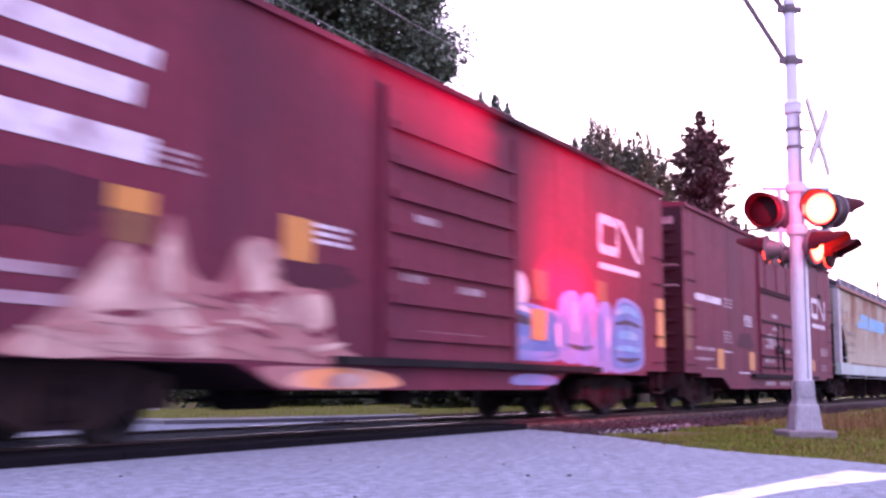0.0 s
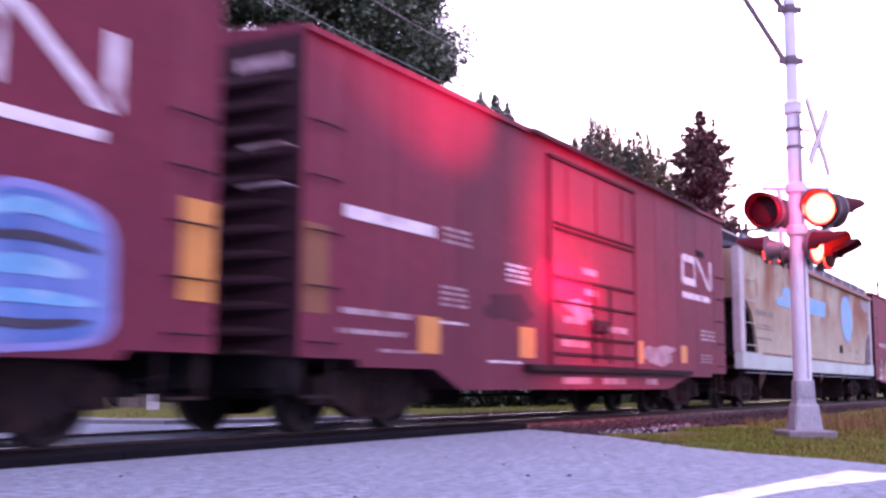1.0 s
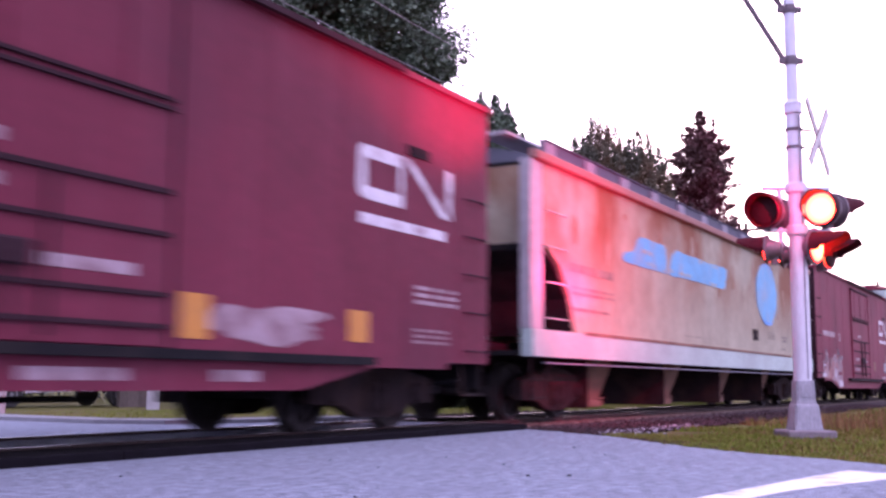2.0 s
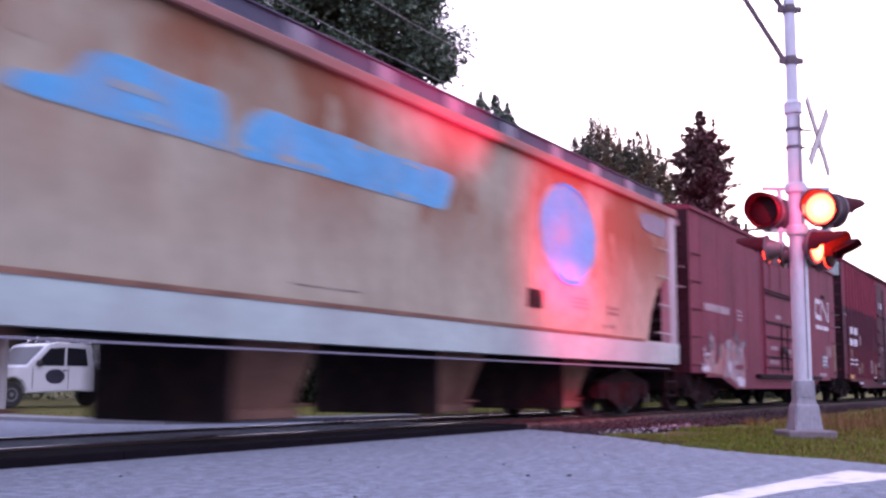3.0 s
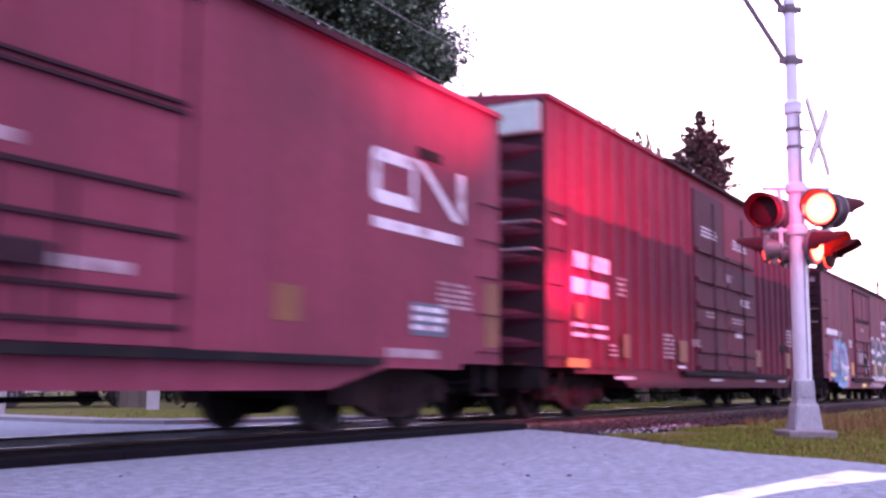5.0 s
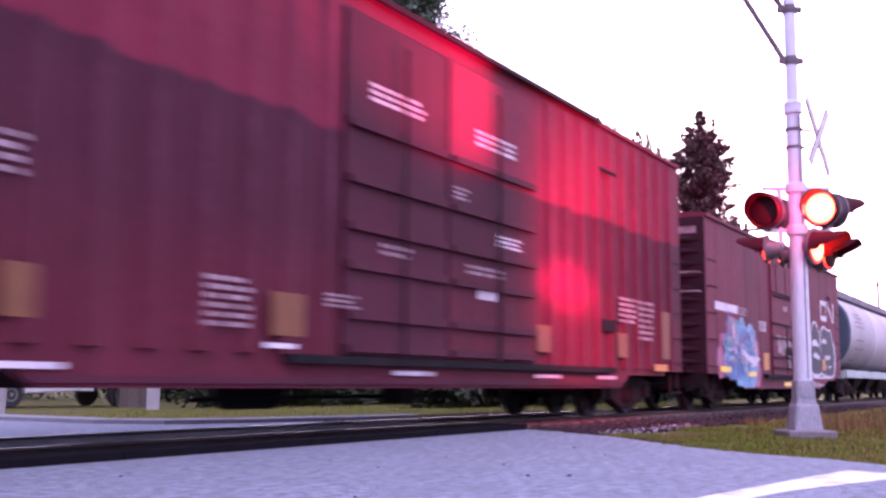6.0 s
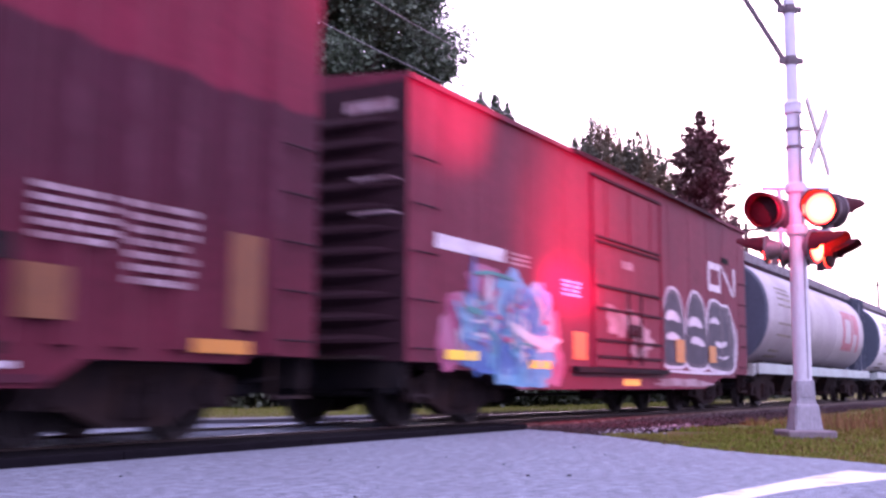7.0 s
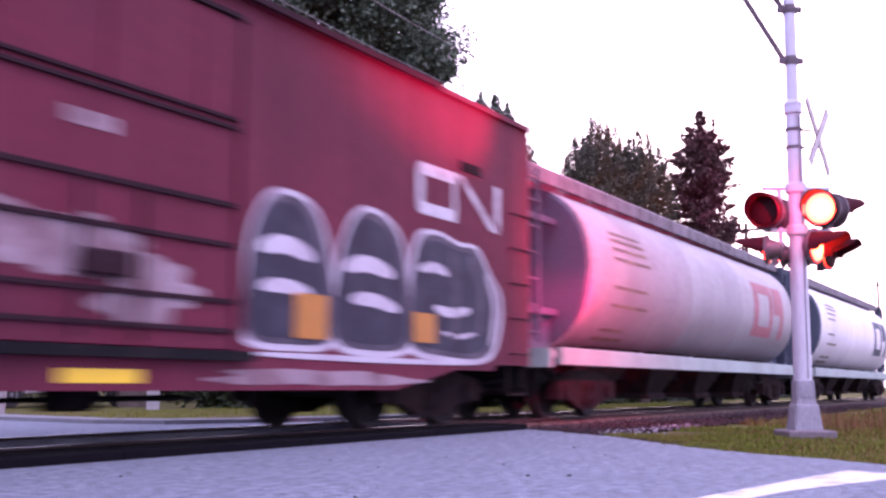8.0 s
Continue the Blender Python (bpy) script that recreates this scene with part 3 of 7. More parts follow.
def broad_tree(x, y, h, spread, seed, leaf, label, n_clump=90, per=330, size=0.13, low=0.25, ground=0.0, tall=0.75, clump=(0.13, 0.27)):
    r = random.Random(seed)
    root = empty("tree", pose(x, y, ground), label, "tree", "trees behind the railway")
    bm = bmesh.new()
    limb(bm, (0, 0, -0.2), (0.2, 0.1, h * 0.45), h * 0.028, h * 0.018, 10, 0.15, r)
    limb(bm, (0.2, 0.1, h * 0.44), (0, 0, h * 0.9), h * 0.018, h * 0.004, 8, 0.3, r)
    tips = []
    for i in range(22):
        z0 = h * r.uniform(0.22, 0.75)
        a = i * 2.4 + r.uniform(-0.4, 0.4)
        rr = spread * r.uniform(0.55, 0.95) * (1 - 0.45 * max(0, (z0 / h - 0.4)))
        tip = (math.cos(a) * rr, math.sin(a) * rr, min(h * 0.95, z0 + h * r.uniform(0.1, 0.28)))
        limb(bm, (0.1, 0.05, z0), tip, h * 0.009, h * 0.002, 6, 0.5, r)
        tips.append(tip)
    part("trunk", bm, M["bark"], root, "grey-brown trunk with spreading limbs")
    rs = np.random.RandomState(seed)
    pts = []
    for k in range(n_clump):
        # clump centres fill an uneven crown
        while True:
            q = rs.uniform(-1, 1, 3)
            if 0.25 < np.linalg.norm(q) < 1:
                break
        cx, cy = q[0] * spread, q[1] * spread
        cz = h * (low + (1 - low) * (q[2] * 0.5 + 0.5))
        top = 1 - 0.5 * max(0, (cz / h - 0.55) / 0.45) ** 1.5
        cx, cy = cx * top, cy * top
        if k < len(tips):
            cx, cy, cz = tips[k]
        rad = spread * rs.uniform(*clump)
        d = rs.normal(size=(per, 3))
        d /= np.linalg.norm(d, axis=1)[:, None]
        d *= (rs.uniform(0.25, 1, per) ** 0.6)[:, None] * rad * np.array([1, 1, tall])
        pts.append(d + (cx, cy, cz))
        # stray twigs
        d2 = rs.normal(size=(per // 8, 3)) * rad * 0.6
        pts.append(d2 + (cx, cy, cz))
    P = np.concatenate(pts)
    vs, fs = leaf_mesh(P, size, seed)
    me = bpy.data.meshes.new("crown")
    me.from_pydata(vs, [], fs)
    me.materials.append(leaf)
    cr = new("crown", me)
    cr.parent = root
    return root


def spruce(x, y, h, spread, seed, label, ground=0.0):
    r = random.Random(seed)
    rs = np.random.RandomState(seed)
    root = empty("spruce_tree", pose(x, y, ground), label, "tree", "trees behind the railway")
    bm = bmesh.new()
    rod(bm, (0, 0, -0.2), (0, 0, h * 0.98), h * 0.022, 8, 0.01)
    pts = []
    z = h * 0.06
    while z < h * 0.985:
        f = z / h
        below = h - z
        length = spread * min(1.0, (below / 2.4) ** 0.95) + 0.03 * max(0.0, below - 2.4)
        nb = 9 if below > 1.5 else 6
        for i in range(nb):
            a = r.uniform(0, 6.28)
            ln = max(0.10, length * r.uniform(0.45, 1.15))
            droop = ln * r.uniform(-0.30, 0.34)
            tip = Vector((math.cos(a) * ln, math.sin(a) * ln, z + droop))
            if f < 0.9:
                rod(bm, (0, 0, z), tip, 0.018 * (1.2 - f), 4, 0.004)
            m = int(16 + 125 * ln)
            t = rs.uniform(0.12, 1.0, m) ** 0.8
            base = np.outer(t, [tip.x, tip.y, tip.z - z]) + (0, 0, z)
            wid = (0.20 * ln * (1.05 - t) + 0.07)[:, None]
            off = rs.normal(size=(m, 3)) * wid * np.array([0.6, 0.6, 0.42])
            off[:, 2] += 0.16 * (t ** 2) * ln
            pts.append(base + off)
        if below < 1.6:
            # the second leader
            m = 34
            q = rs.normal(size=(m, 3)) * np.array([0.30, 0.30, 0.3]) * (0.08 + 0.42 * below / 1.6) + (0.25, -0.42, z - 0.30)
            pts.append(q)
        z += h * 0.019 * r.uniform(0.6, 1.4)
    part("trunk", bm, M["bark"], root, "straight trunk with drooping boughs")
    vs, fs = leaf_mesh(np.concatenate(pts), 0.07, seed, 0.6)
    me = bpy.data.meshes.new("crown")
    me.from_pydata(vs, [], fs)
    me.materials.append(M["needle"])
    cr = new("crown", me)
    cr.parent = root
    return root


broad_tree(30.9, 22.7, 20.0, 4.8, 3, M["leaf"], "tall leafy green broadleaf tree beyond the tracks", 260, 620, 0.085, 0.22, clump=(0.10, 0.24))
broad_tree(24.8, 25.8, 18.0, 5.0, 8, M["leaf"], "tall dense green broadleaf tree beyond the tracks", 200, 600, 0.09, 0.15, clump=(0.10, 0.24))


def spired_tree(x, y, h, spread, seed, leaf, label, n=46, lean=(0.0, 0.0), size=0.05, ground=-0.1):
    """A broadleaf tree whose crown breaks up into many upright leafy sprays."""
    r = random.Random(seed)
    rs = np.random.RandomState(seed)
    root = empty("tree", pose(x, y, ground), label, "tree", "trees behind the railway")
    bm = bmesh.new()
    limb(bm, (0, 0, -0.2), (0.05, 0, h * 0.5), h * 0.02, h * 0.012, 9, 0.15, r)
    pts = []
    for k in range(n):
        a, q = k * 2.39996, ((k + 0.5) / n) ** 0.5
        px, py = math.cos(a) * q * spread, math.sin(a) * q * spread
        top = h * (1 - 0.17 * q * q) * r.uniform(0.93, 1.0) + lean[0] * px + lean[1] * py
        long_ = r.uniform(1.6, 3.4)
        limb(bm, (px * 0.3, py * 0.3, h * r.uniform(0.25, 0.5)), (px, py, top - 0.3), h * 0.006, 0.006, 5, 0.2, r)
        wide = r.uniform(0.24, 0.42)
        m = int(300 * long_)
        f = rs.uniform(0, 1, m) ** 0.8
        rad = wide * (0.18 + np.sin(np.clip(f * 1.25, 0, 1) * np.pi * 0.62)) * (0.75 + 0.35 * np.sin(f * 19 + k))
        th = rs.uniform(0, 6.283, m)
        d = rad * rs.uniform(0.2, 1, m) ** 0.5
        pts.append(np.stack([px + np.cos(th) * d, py + np.sin(th) * d, top - f * long_], 1))
        # skirts of foliage lower down
        m = 160
        pts.append(rs.normal(size=(m, 3)) * (0.45, 0.45, 1.1) + (px * 1.05, py * 1.05, top * 0.62))
    part("trunk", bm, M["bark"], root, "slender trunk with upright limbs")
    vs, fs = leaf_mesh(np.concatenate(pts), size, seed, 1.2)
    me = bpy.data.meshes.new("crown")
    me.from_pydata(vs, [], fs)
    me.materials.append(leaf)
    cr = new("crown", me)
    cr.parent = root
    return root


spired_tree(33.6, 17.8, 11.55, 1.6, 23, M["leaf"], "small green tree beside the tall broadleaf tree", 46, (-0.1, 0.22), 0.075)
spired_tree(38.95, 15.65, 11.35, 1.5, 5, M["leaf2"], "small tree with leaves turning brown", 46)
spired_tree(39.75, 14.2, 10.9, 1.35, 16, M["leaf2"], "small tree with leaves turning rusty brown", 40, (-0.10, 0.18))
spruce(41.02, 12.1, 11.6, 1.38, 11, "dark spruce with two leaders, flasher red in its needle colour", -0.1)


def hedge(x0, x1, y, h, seed):
    rs = np.random.RandomState(seed)
    n = int((x1 - x0) * 1100)
    x = rs.uniform(x0, x1, n)
    top = h * (0.8 + 0.25 * np.sin(x * 1.3) * np.sin(x * 0.37 + 1) + 0.1 * np.sin(x * 5))
    P = np.stack([x, y + rs.normal(size=n) * 0.5, rs.uniform(0, 1, n) ** 0.8 * top - 0.1], 1)
    vs, fs = leaf_mesh(P, 0.13, seed)
    me = bpy.data.meshes.new("hedge")
    me.from_pydata(vs, [], fs)
    me.materials.append(M["hedge"])
    return tagged(new("hedge", me), "dense dark green hedge beyond the tracks", "hedge", kind="stuff")


hedge(31, 75, 31, 3.2, 31)
hedge(14, 44, 39, 4.8, 33)
hedge(26, 70, 15.5, 1.3, 34)
hedge(23.5, 44, 21.5, 1.6, 35)


# ---- wayside poles and wire ----
def utility_pole(x, y, h):
    root = empty("utility_pole", pose(x, y, -0.1), "weathered wooden utility pole with a crossarm", "utility pole", "utility poles")
    bm = bmesh.new()
    lathe(bm, [(0.16, -0.3), (0.15, 0), (0.10, h)], seg=10)
    part("pole", bm, M["wood"], root)
    bm = bmesh.new()
    box(bm, -0.06, 0.06, -1.1, 1.1, h - 0.45, h - 0.32, bevel=0.01)
    part("crossarm", bm, M["wood"], root)
    for yy in (-1.0, -0.4, 0.4, 1.0):
        bm = bmesh.new()
        lathe(bm, [(0.03, h - 0.32), (0.045, h - 0.27), (0.03, h - 0.2), (0.05, h - 0.16), (0.01, h - 0.12)], Matrix.Translation((0, yy, 0)), 8)
        part("insulator", bm, M["concrete"], root)
    return root


utility_pole(58.9, 15.0, 9.6)
utility_pole(105.7, 15.0, 10.4)
for dy in (-1.0, 1.0):
    bm = bmesh.new()
    ends = [(-40, 15 + dy, 10.7), (10, 15 + dy, 10.0), (22.4, 15 + dy, 9.74), (40, 15 + dy, 9.68), (58.9, 15 + dy, 9.38), (82, 15 + dy, 9.6), (105.7, 15 + dy, 10.2)]
    for a, b in zip(ends, ends[1:]):
        rod(bm, a, b, 0.012, 5)
    tagged(obj("overhead_wire", bm, M["wire"]), "thin grey overhead wire between poles", "wire", "overhead wires")


# ---- the train ----
HALF = 1.5
NEAR = -HALF
MOVERS = []      # (thing, s) where s is the place of its front end along the track at 0 s
WHEELS = []
WHEEL_R = 0.42
_cache = {}


def shared(name, make):
    if name not in _cache:
        bm = bmesh.new()
        mats = make(bm)
        me = bpy.data.meshes.new(name)
        bm.normal_update()
        bm.to_mesh(me)
        bm.free()
        for m in mats:
            me.materials.append(m)
        _cache[name] = me
    return _cache[name]


def mesh_wheelset(bm):
    for s in (-1, 1):
        m = Matrix.Translation((0, s * 0.70, 0)) @ Matrix.Rotation(radians(90 * -s), 4, "X")
        lathe(bm, [(0.10, -0.09), (0.13, 0.03), (0.33, 0.0), (0.35, 0.05), (WHEEL_R, 0.06), (WHEEL_R + 0.005, -0.04), (WHEEL_R + 0.03, -0.06), (WHEEL_R + 0.025, -0.085), (0.34, -0.08), (0.33, -0.03), (0.14, -0.02)], m, 28)
        for k in range(6):
            a = k * math.pi / 3
            box(bm, -0.02, 0.02, 0.12, 0.3, 0.0, 0.03, m @ Matrix.Rotation(a, 4, "Z"))
    rod(bm, (0, -0.95, 0), (0, 0.95, 0), 0.075, 12)
    return [M["wheel"]]


def mesh_sideframe(bm):
    r = RAIL_Z + WHEEL_R
    pts = [(-1.2, r - 0.12), (-1.18, r + 0.16), (-0.75, r + 0.24), (-0.3, r + 0.34), (0.3, r + 0.34), (0.75, r + 0.24), (1.18, r + 0.16), (1.2, r - 0.12), (0.7, r - 0.14), (0.36, r - 0.28), (-0.36, r - 0.28), (-0.7, r - 0.14)]
    prism(bm, pts, -0.09, 0.09)
    for s in (-1, 1):
        lathe(bm, [(0.13, -0.12), (0.13, 0.1), (0.10, 0.14)], Matrix.Translation((s * 0.865, 0, r)) @ Matrix.Rotation(radians(90), 4, "X"), 14)
    for x in (-0.16, 0.0, 0.16):
        lathe(bm, [(0.06, r - 0.2), (0.075, r - 0.1), (0.06, r), (0.075, r + 0.1), (0.06, r + 0.16)], Matrix.Translation((x, -0.1, 0)), 10)
    return [M["steel_dirty"]]


def mesh_bolster(bm):
    r = RAIL_Z + WHEEL_R
    box(bm, -0.2, 0.2, -1.1, 1.1, r + 0.02, r + 0.3, bevel=0.03)
    box(bm, -0.9, 0.9, -0.5, -0.42, r - 0.1, r + 0.05)
    box(bm, -0.9, 0.9, 0.42, 0.5, r - 0.1, r + 0.05)
    return [M["grime"]]


def truck(car, x):
    t = new("truck", shared("truck_bolster", mesh_bolster))
    t.parent = car
    t.location = (x, 0, 0)
    for s in (-1, 1):
        f = new("side_frame", shared("side_frame", mesh_sideframe))
        f.parent = t
        f.location = (0, s * 1.02, 0)
    for dx in (-0.865, 0.865):
        w = new("wheelset", shared("wheelset", mesh_wheelset))
        w.parent = t
        w.location = (dx, 0, RAIL_Z + WHEEL_R)
        WHEELS.append((w, dx))
    return t


def coupler(car, x, d):
    bm = bmesh.new()
    box(bm, 0, d * 0.62, -0.1, 0.1, 0.78, 0.98, bevel=0.02)
    box(bm, d * 0.55, d * 0.78, -0.17, 0.17, 0.72, 1.02, bevel=0.04)
    for v in bm.verts:
        v.co.x += x
    bmesh.ops.recalc_face_normals(bm, faces=bm.faces[:])
    part("coupler", bm, M["steel_dirty"], car)
    bm = bmesh.new()
    rod(bm, (x + d * 0.15, -0.35, 0.85), (x + d * 0.4, -0.33, 0.55), 0.03, 8)
    rod(bm, (x + d * 0.4, -0.33, 0.55), (x + d * 0.7, -0.3, 0.7), 0.03, 8)
    part("air_hose", bm, M["grime"], car)


def ladder(car, x0, x1, z0, z1, n, y, material, stiles=True, name="ladder"):
    bm = bmesh.new()
    for i in range(n):
        z = z0 + (z1 - z0) * i / (n - 1)
        if stiles:
            rod(bm, (x0, y - 0.06, z), (x1, y - 0.06, z), 0.012, 6)
            continue
        one = bmesh.new()
        rod(one, (x0, y - 0.06, z), (x1, y - 0.06, z), 0.012, 6)
        rod(one, (x0, y, z), (x0, y - 0.06, z), 0.012, 6)
        rod(one, (x1, y, z), (x1, y - 0.06, z), 0.012, 6)
        part("grab_iron", one, material, car)
    if not stiles:
        bm.free()
        return None
    if stiles:
        for x in (x0, x1):
            box(bm, x - 0.02, x + 0.02, y - 0.07, y - 0.015, z0 - 0.15, z1 + 0.12)
    return part(name, bm, material, car)


def car_end(car, x, d, z0, z1, n, material, half=1.42):
    """A ribbed end wall; d is the way it faces along the track."""
    bm = bmesh.new()
    h = (z1 - z0) / n
    for i in range(n):
        zc = z0 + (i + 0.5) * h
        # each rib swells in the middle and tapers out to the sides
        cols = []
        for k in range(9):
            f = k / 8 * 2 - 1
            g = max(0.12, 1 - abs(f) ** 4)
            y = f * half
            cols.append([bm.verts.new((x + d * 0.004, y, zc - h * 0.40 * g)), bm.verts.new((x + d * 0.10 * g, y, zc - h * 0.05)), bm.verts.new((x + d * 0.10 * g, y, zc + h * 0.12)), bm.verts.new((x + d * 0.004, y, zc + h * 0.40 * g))])
        for a, b in zip(cols, cols[1:]):
            for q in range(3):
                bm.faces.new((a[q], a[q + 1], b[q + 1], b[q]))
    bmesh.ops.recalc_face_normals(bm, faces=bm.faces[:])
    return part("end_ribs", bm, material, car, "dark horizontally ribbed end wall")


def underframe(car, L, x0, x1):
    bm = bmesh.new()
    box(bm, 0.3, L - 0.3, -0.28, 0.28, 0.62, 0.95, bevel=0.02)
    for x in (1.9, L - 1.9):
        box(bm, x - 0.25, x + 0.25, -1.3, 1.3, 0.78, 0.9)
    part("centre_sill", bm, M["grime"], car)
    bm = bmesh.new()
    xm = (x0 + x1) / 2
    lathe(bm, [(0.02, -0.5), (0.2, -0.42), (0.2, 0.42), (0.02, 0.5)], Matrix.Translation((xm - 1.2, 0.45, 0.50)) @ Matrix.Rotation(radians(90), 4, "Y"), 14)
    box(bm, xm + 0.3, xm + 0.75, -0.7, -0.4, 0.36, 0.62, bevel=0.03)
    rod(bm, (xm - 2.6, -0.2, 0.45), (xm + 2.4, -0.25, 0.45), 0.025, 6)
    rod(bm, (xm - 2.4, 0.3, 0.42), (xm + 2.8, 0.3, 0.46), 0.025, 6)
    part("brake_gear", bm, M["grime"], car)


def logo(car, x0, x1, z0, z1, material, y):
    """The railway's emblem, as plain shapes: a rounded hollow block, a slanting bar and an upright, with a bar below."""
    w, h = x1 - x0, z1 - z0
    t = h * 0.24
    bm = bmesh.new()
    xm = x0 + w * 0.44
    outer = []
    rc = h * 0.2
    for cx, cz, a0 in ((xm - 0.02, z1 - 0.02, 0), (x0 + rc, z1 - rc, 90), (x0 + rc, z0 + rc, 180), (xm - 0.02, z0 + 0.02, 270)):
        rr = rc if cx < xm - 0.1 else 0.02
        for k in range(5):
            a = radians(a0 + 22.5 * k)
            outer.append((cx + rr * math.cos(a), cz + rr * math.sin(a)))
    inner = [(x + (t * 0.95 if x < (x0 + xm) / 2 else -t * 0.55), z0 + t if z < (z0 + z1) / 2 else z1 - t) for x, z in outer]
    a = [bm.verts.new((x, y, z)) for x, z in outer]
    b = [bm.verts.new((x, y, z)) for x, z in inner]
    for i in range(len(a)):
        j = (i + 1) % len(a)
        bm.faces.new((a[i], a[j], b[j], b[i]))
    bmesh.ops.remove_doubles(bm, verts=bm.verts[:], dist=0.0005)
    prism(bm, [(xm + 0.002, z1), (xm + t * 1.1, z1), (x1 - t * 0.4, z0), (x1 - t * 1.7, z0)], y - 0.001, y + 0.003)
    prism(bm, [(x1 - t * 0.95, z0 + h * 0.32), (x1, z0 + h * 0.02), (x1, z1), (x1 - t * 1.0, z1)], y - 0.002, y + 0.003)
    bmesh.ops.recalc_face_normals(bm, faces=bm.faces[:])
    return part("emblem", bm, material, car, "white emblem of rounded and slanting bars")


def boxcar(s, L, paint, label, zs=0.86, ze=4.13, cuts=(2.6, 3.3, 11.1, 12.2), zc=0.54, door=(5.85, 9.25), style="plug", eave=(5.1, 12.8), ribs=False, roofmat=None, track_end=3.0):
    car = empty("boxcar", pose(s, TRACK_Y, 0), label, "boxcar", "freight cars of the train")
    MOVERS.append((car, s))
    zb = zs - 0.08
    a, b, c, d = cuts
    bm = bmesh.new()
    outline = [(0, zs), (1.0, zs), (1.05, zb), (a, zb), (b, zc), (c, zc), (d, zb), (L - 1.05, zb), (L - 1.0, zs), (L, zs), (L, ze), (0, ze)]
    prism(bm, outline, -HALF, HALF)
    bm.normal_update()
    # ends and undersides take the much darker oxide red
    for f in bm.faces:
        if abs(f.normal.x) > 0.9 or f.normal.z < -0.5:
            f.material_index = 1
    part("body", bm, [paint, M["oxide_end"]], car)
    x = 0.75
    while x < L - 0.3:
        if not (door[0] - 0.15 < x < door[1] + 0.15):
            bm = bmesh.new()
            if ribs:
                a_ = [bm.verts.new((x + dx_, NEAR - dy_, z_)) for z_ in (zs + 0.02, ze - 0.08) for dx_, dy_ in ((-0.13, 0.0), (-0.06, 0.065), (0.06, 0.065), (0.13, 0.0))]
                for k_ in range(3):
                    bm.faces.new((a_[k_], a_[k_ + 1], a_[k_ + 5], a_[k_ + 4]))
                bm.faces.new(a_[:4])
                bm.faces.new(a_[4:])
                bmesh.ops.recalc_face_normals(bm, faces=bm.faces[:])
            else:
                box(bm, x - 0.007, x + 0.007, NEAR - 0.004, NEAR, zs + 0.05, ze - 0.1)
            part("side_post" if ribs else "side_seam", bm, paint, car)
        x += 0.60 if ribs else 1.22
    # roof: shallow gable with ribs and eave moulding
    bm = bmesh.new()
    zr = ze + 0.22
    prof = [(-HALF - 0.05, ze), (-HALF - 0.05, ze + 0.07), (0, zr), (HALF + 0.05, ze + 0.07), (HALF + 0.05, ze)]
    va = [bm.verts.new((0, y, z)) for y, z in prof]
    vb = [bm.verts.new((L, y, z)) for y, z in prof]
    for i in range(5):
        j = (i + 1) % 5
        bm.faces.new((va[i], va[j], vb[j], vb[i]))
    bm.faces.new(va)
    bm.faces.new(vb)
    bmesh.ops.recalc_face_normals(bm, faces=bm.faces[:])
    part("roof", bm, roofmat or paint, car)
    if eave:
        bm = bmesh.new()
        box(bm, eave[0], eave[1], NEAR - 0.105, NEAR - 0.052, ze + 0.005, ze + 0.07)
        part("door_hood", bm, M["oxide_end"], car)
    for x, dd in ((0, -1), (L, 1)):
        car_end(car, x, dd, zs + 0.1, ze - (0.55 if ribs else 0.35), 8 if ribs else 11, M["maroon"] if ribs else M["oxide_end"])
        coupler(car, x, dd)
    # door
    x0, x1 = door
    zd0, zd1 = zs + 0.03, ze - 0.22
    if style == "corrugated":
        bm = bmesh.new()
        box(bm, x0, x1, NEAR - 0.05, NEAR, zd0, zd1)
        door_ob = part("door", bm, paint, car, "sliding steel door with horizontal ribs")
        for k in range(7):
            z = zd1 - 0.42 - k * 0.39
            bm = bmesh.new()
            prism(bm, [(x0 + 0.06, z - 0.05), (x1 - 0.06, z - 0.05), (x1 - 0.1, z + 0.05), (x0 + 0.1, z + 0.05)], NEAR - 0.10, NEAR - 0.05)
            part("rib", bm, paint, door_ob)
        for q in (x0 - 0.08, x1):
            bm = bmesh.new()
            box(bm, q, q + 0.08, NEAR - 0.08, NEAR, zd0, zd1)
            part("edge_post", bm, paint, door_ob)
    elif style == "plug":
        bm = bmesh.new()
        box(bm, x0, x1, NEAR - 0.04, NEAR, zd0, zd1, bevel=0.01)
        door_ob = part("door", bm, paint, car, "plug door with bars and locking rods")
        for z, half_ in ((2.965, 0.016), (2.885, 0.016), (2.18, 0.022), (1.82, 0.02), (1.32, 0.02), (1.06, 0.02)):
            bm = bmesh.new()
            box(bm, x0 + 0.04, x1 - 0.04, NEAR - 0.075, NEAR - 0.041, z - half_, z + half_)
            part("bar", bm, M["oxide_end"], door_ob)
        for f in (0.42, 0.62):
            bm = bmesh.new()
            xx = x0 + (x1 - x0) * f
            rod(bm, (xx, NEAR - 0.10, zd0 + 0.05), (xx, NEAR - 0.10, 2.15), 0.018, 7)
            part("locking_rod", bm, M["oxide_end"], door_ob)
        bm = bmesh.new()
        xx = (x0 + x1) / 2
        box(bm, xx - 0.28, xx + 0.28, NEAR - 0.13, NEAR - 0.09, 1.42, 1.62, bevel=0.02)
        rod(bm, (xx, NEAR - 0.14, 1.52), (xx + 0.05, NEAR - 0.16, 1.0), 0.02, 7)
        part("latch", bm, M["oxide_end"], door_ob)
        bm = bmesh.new()
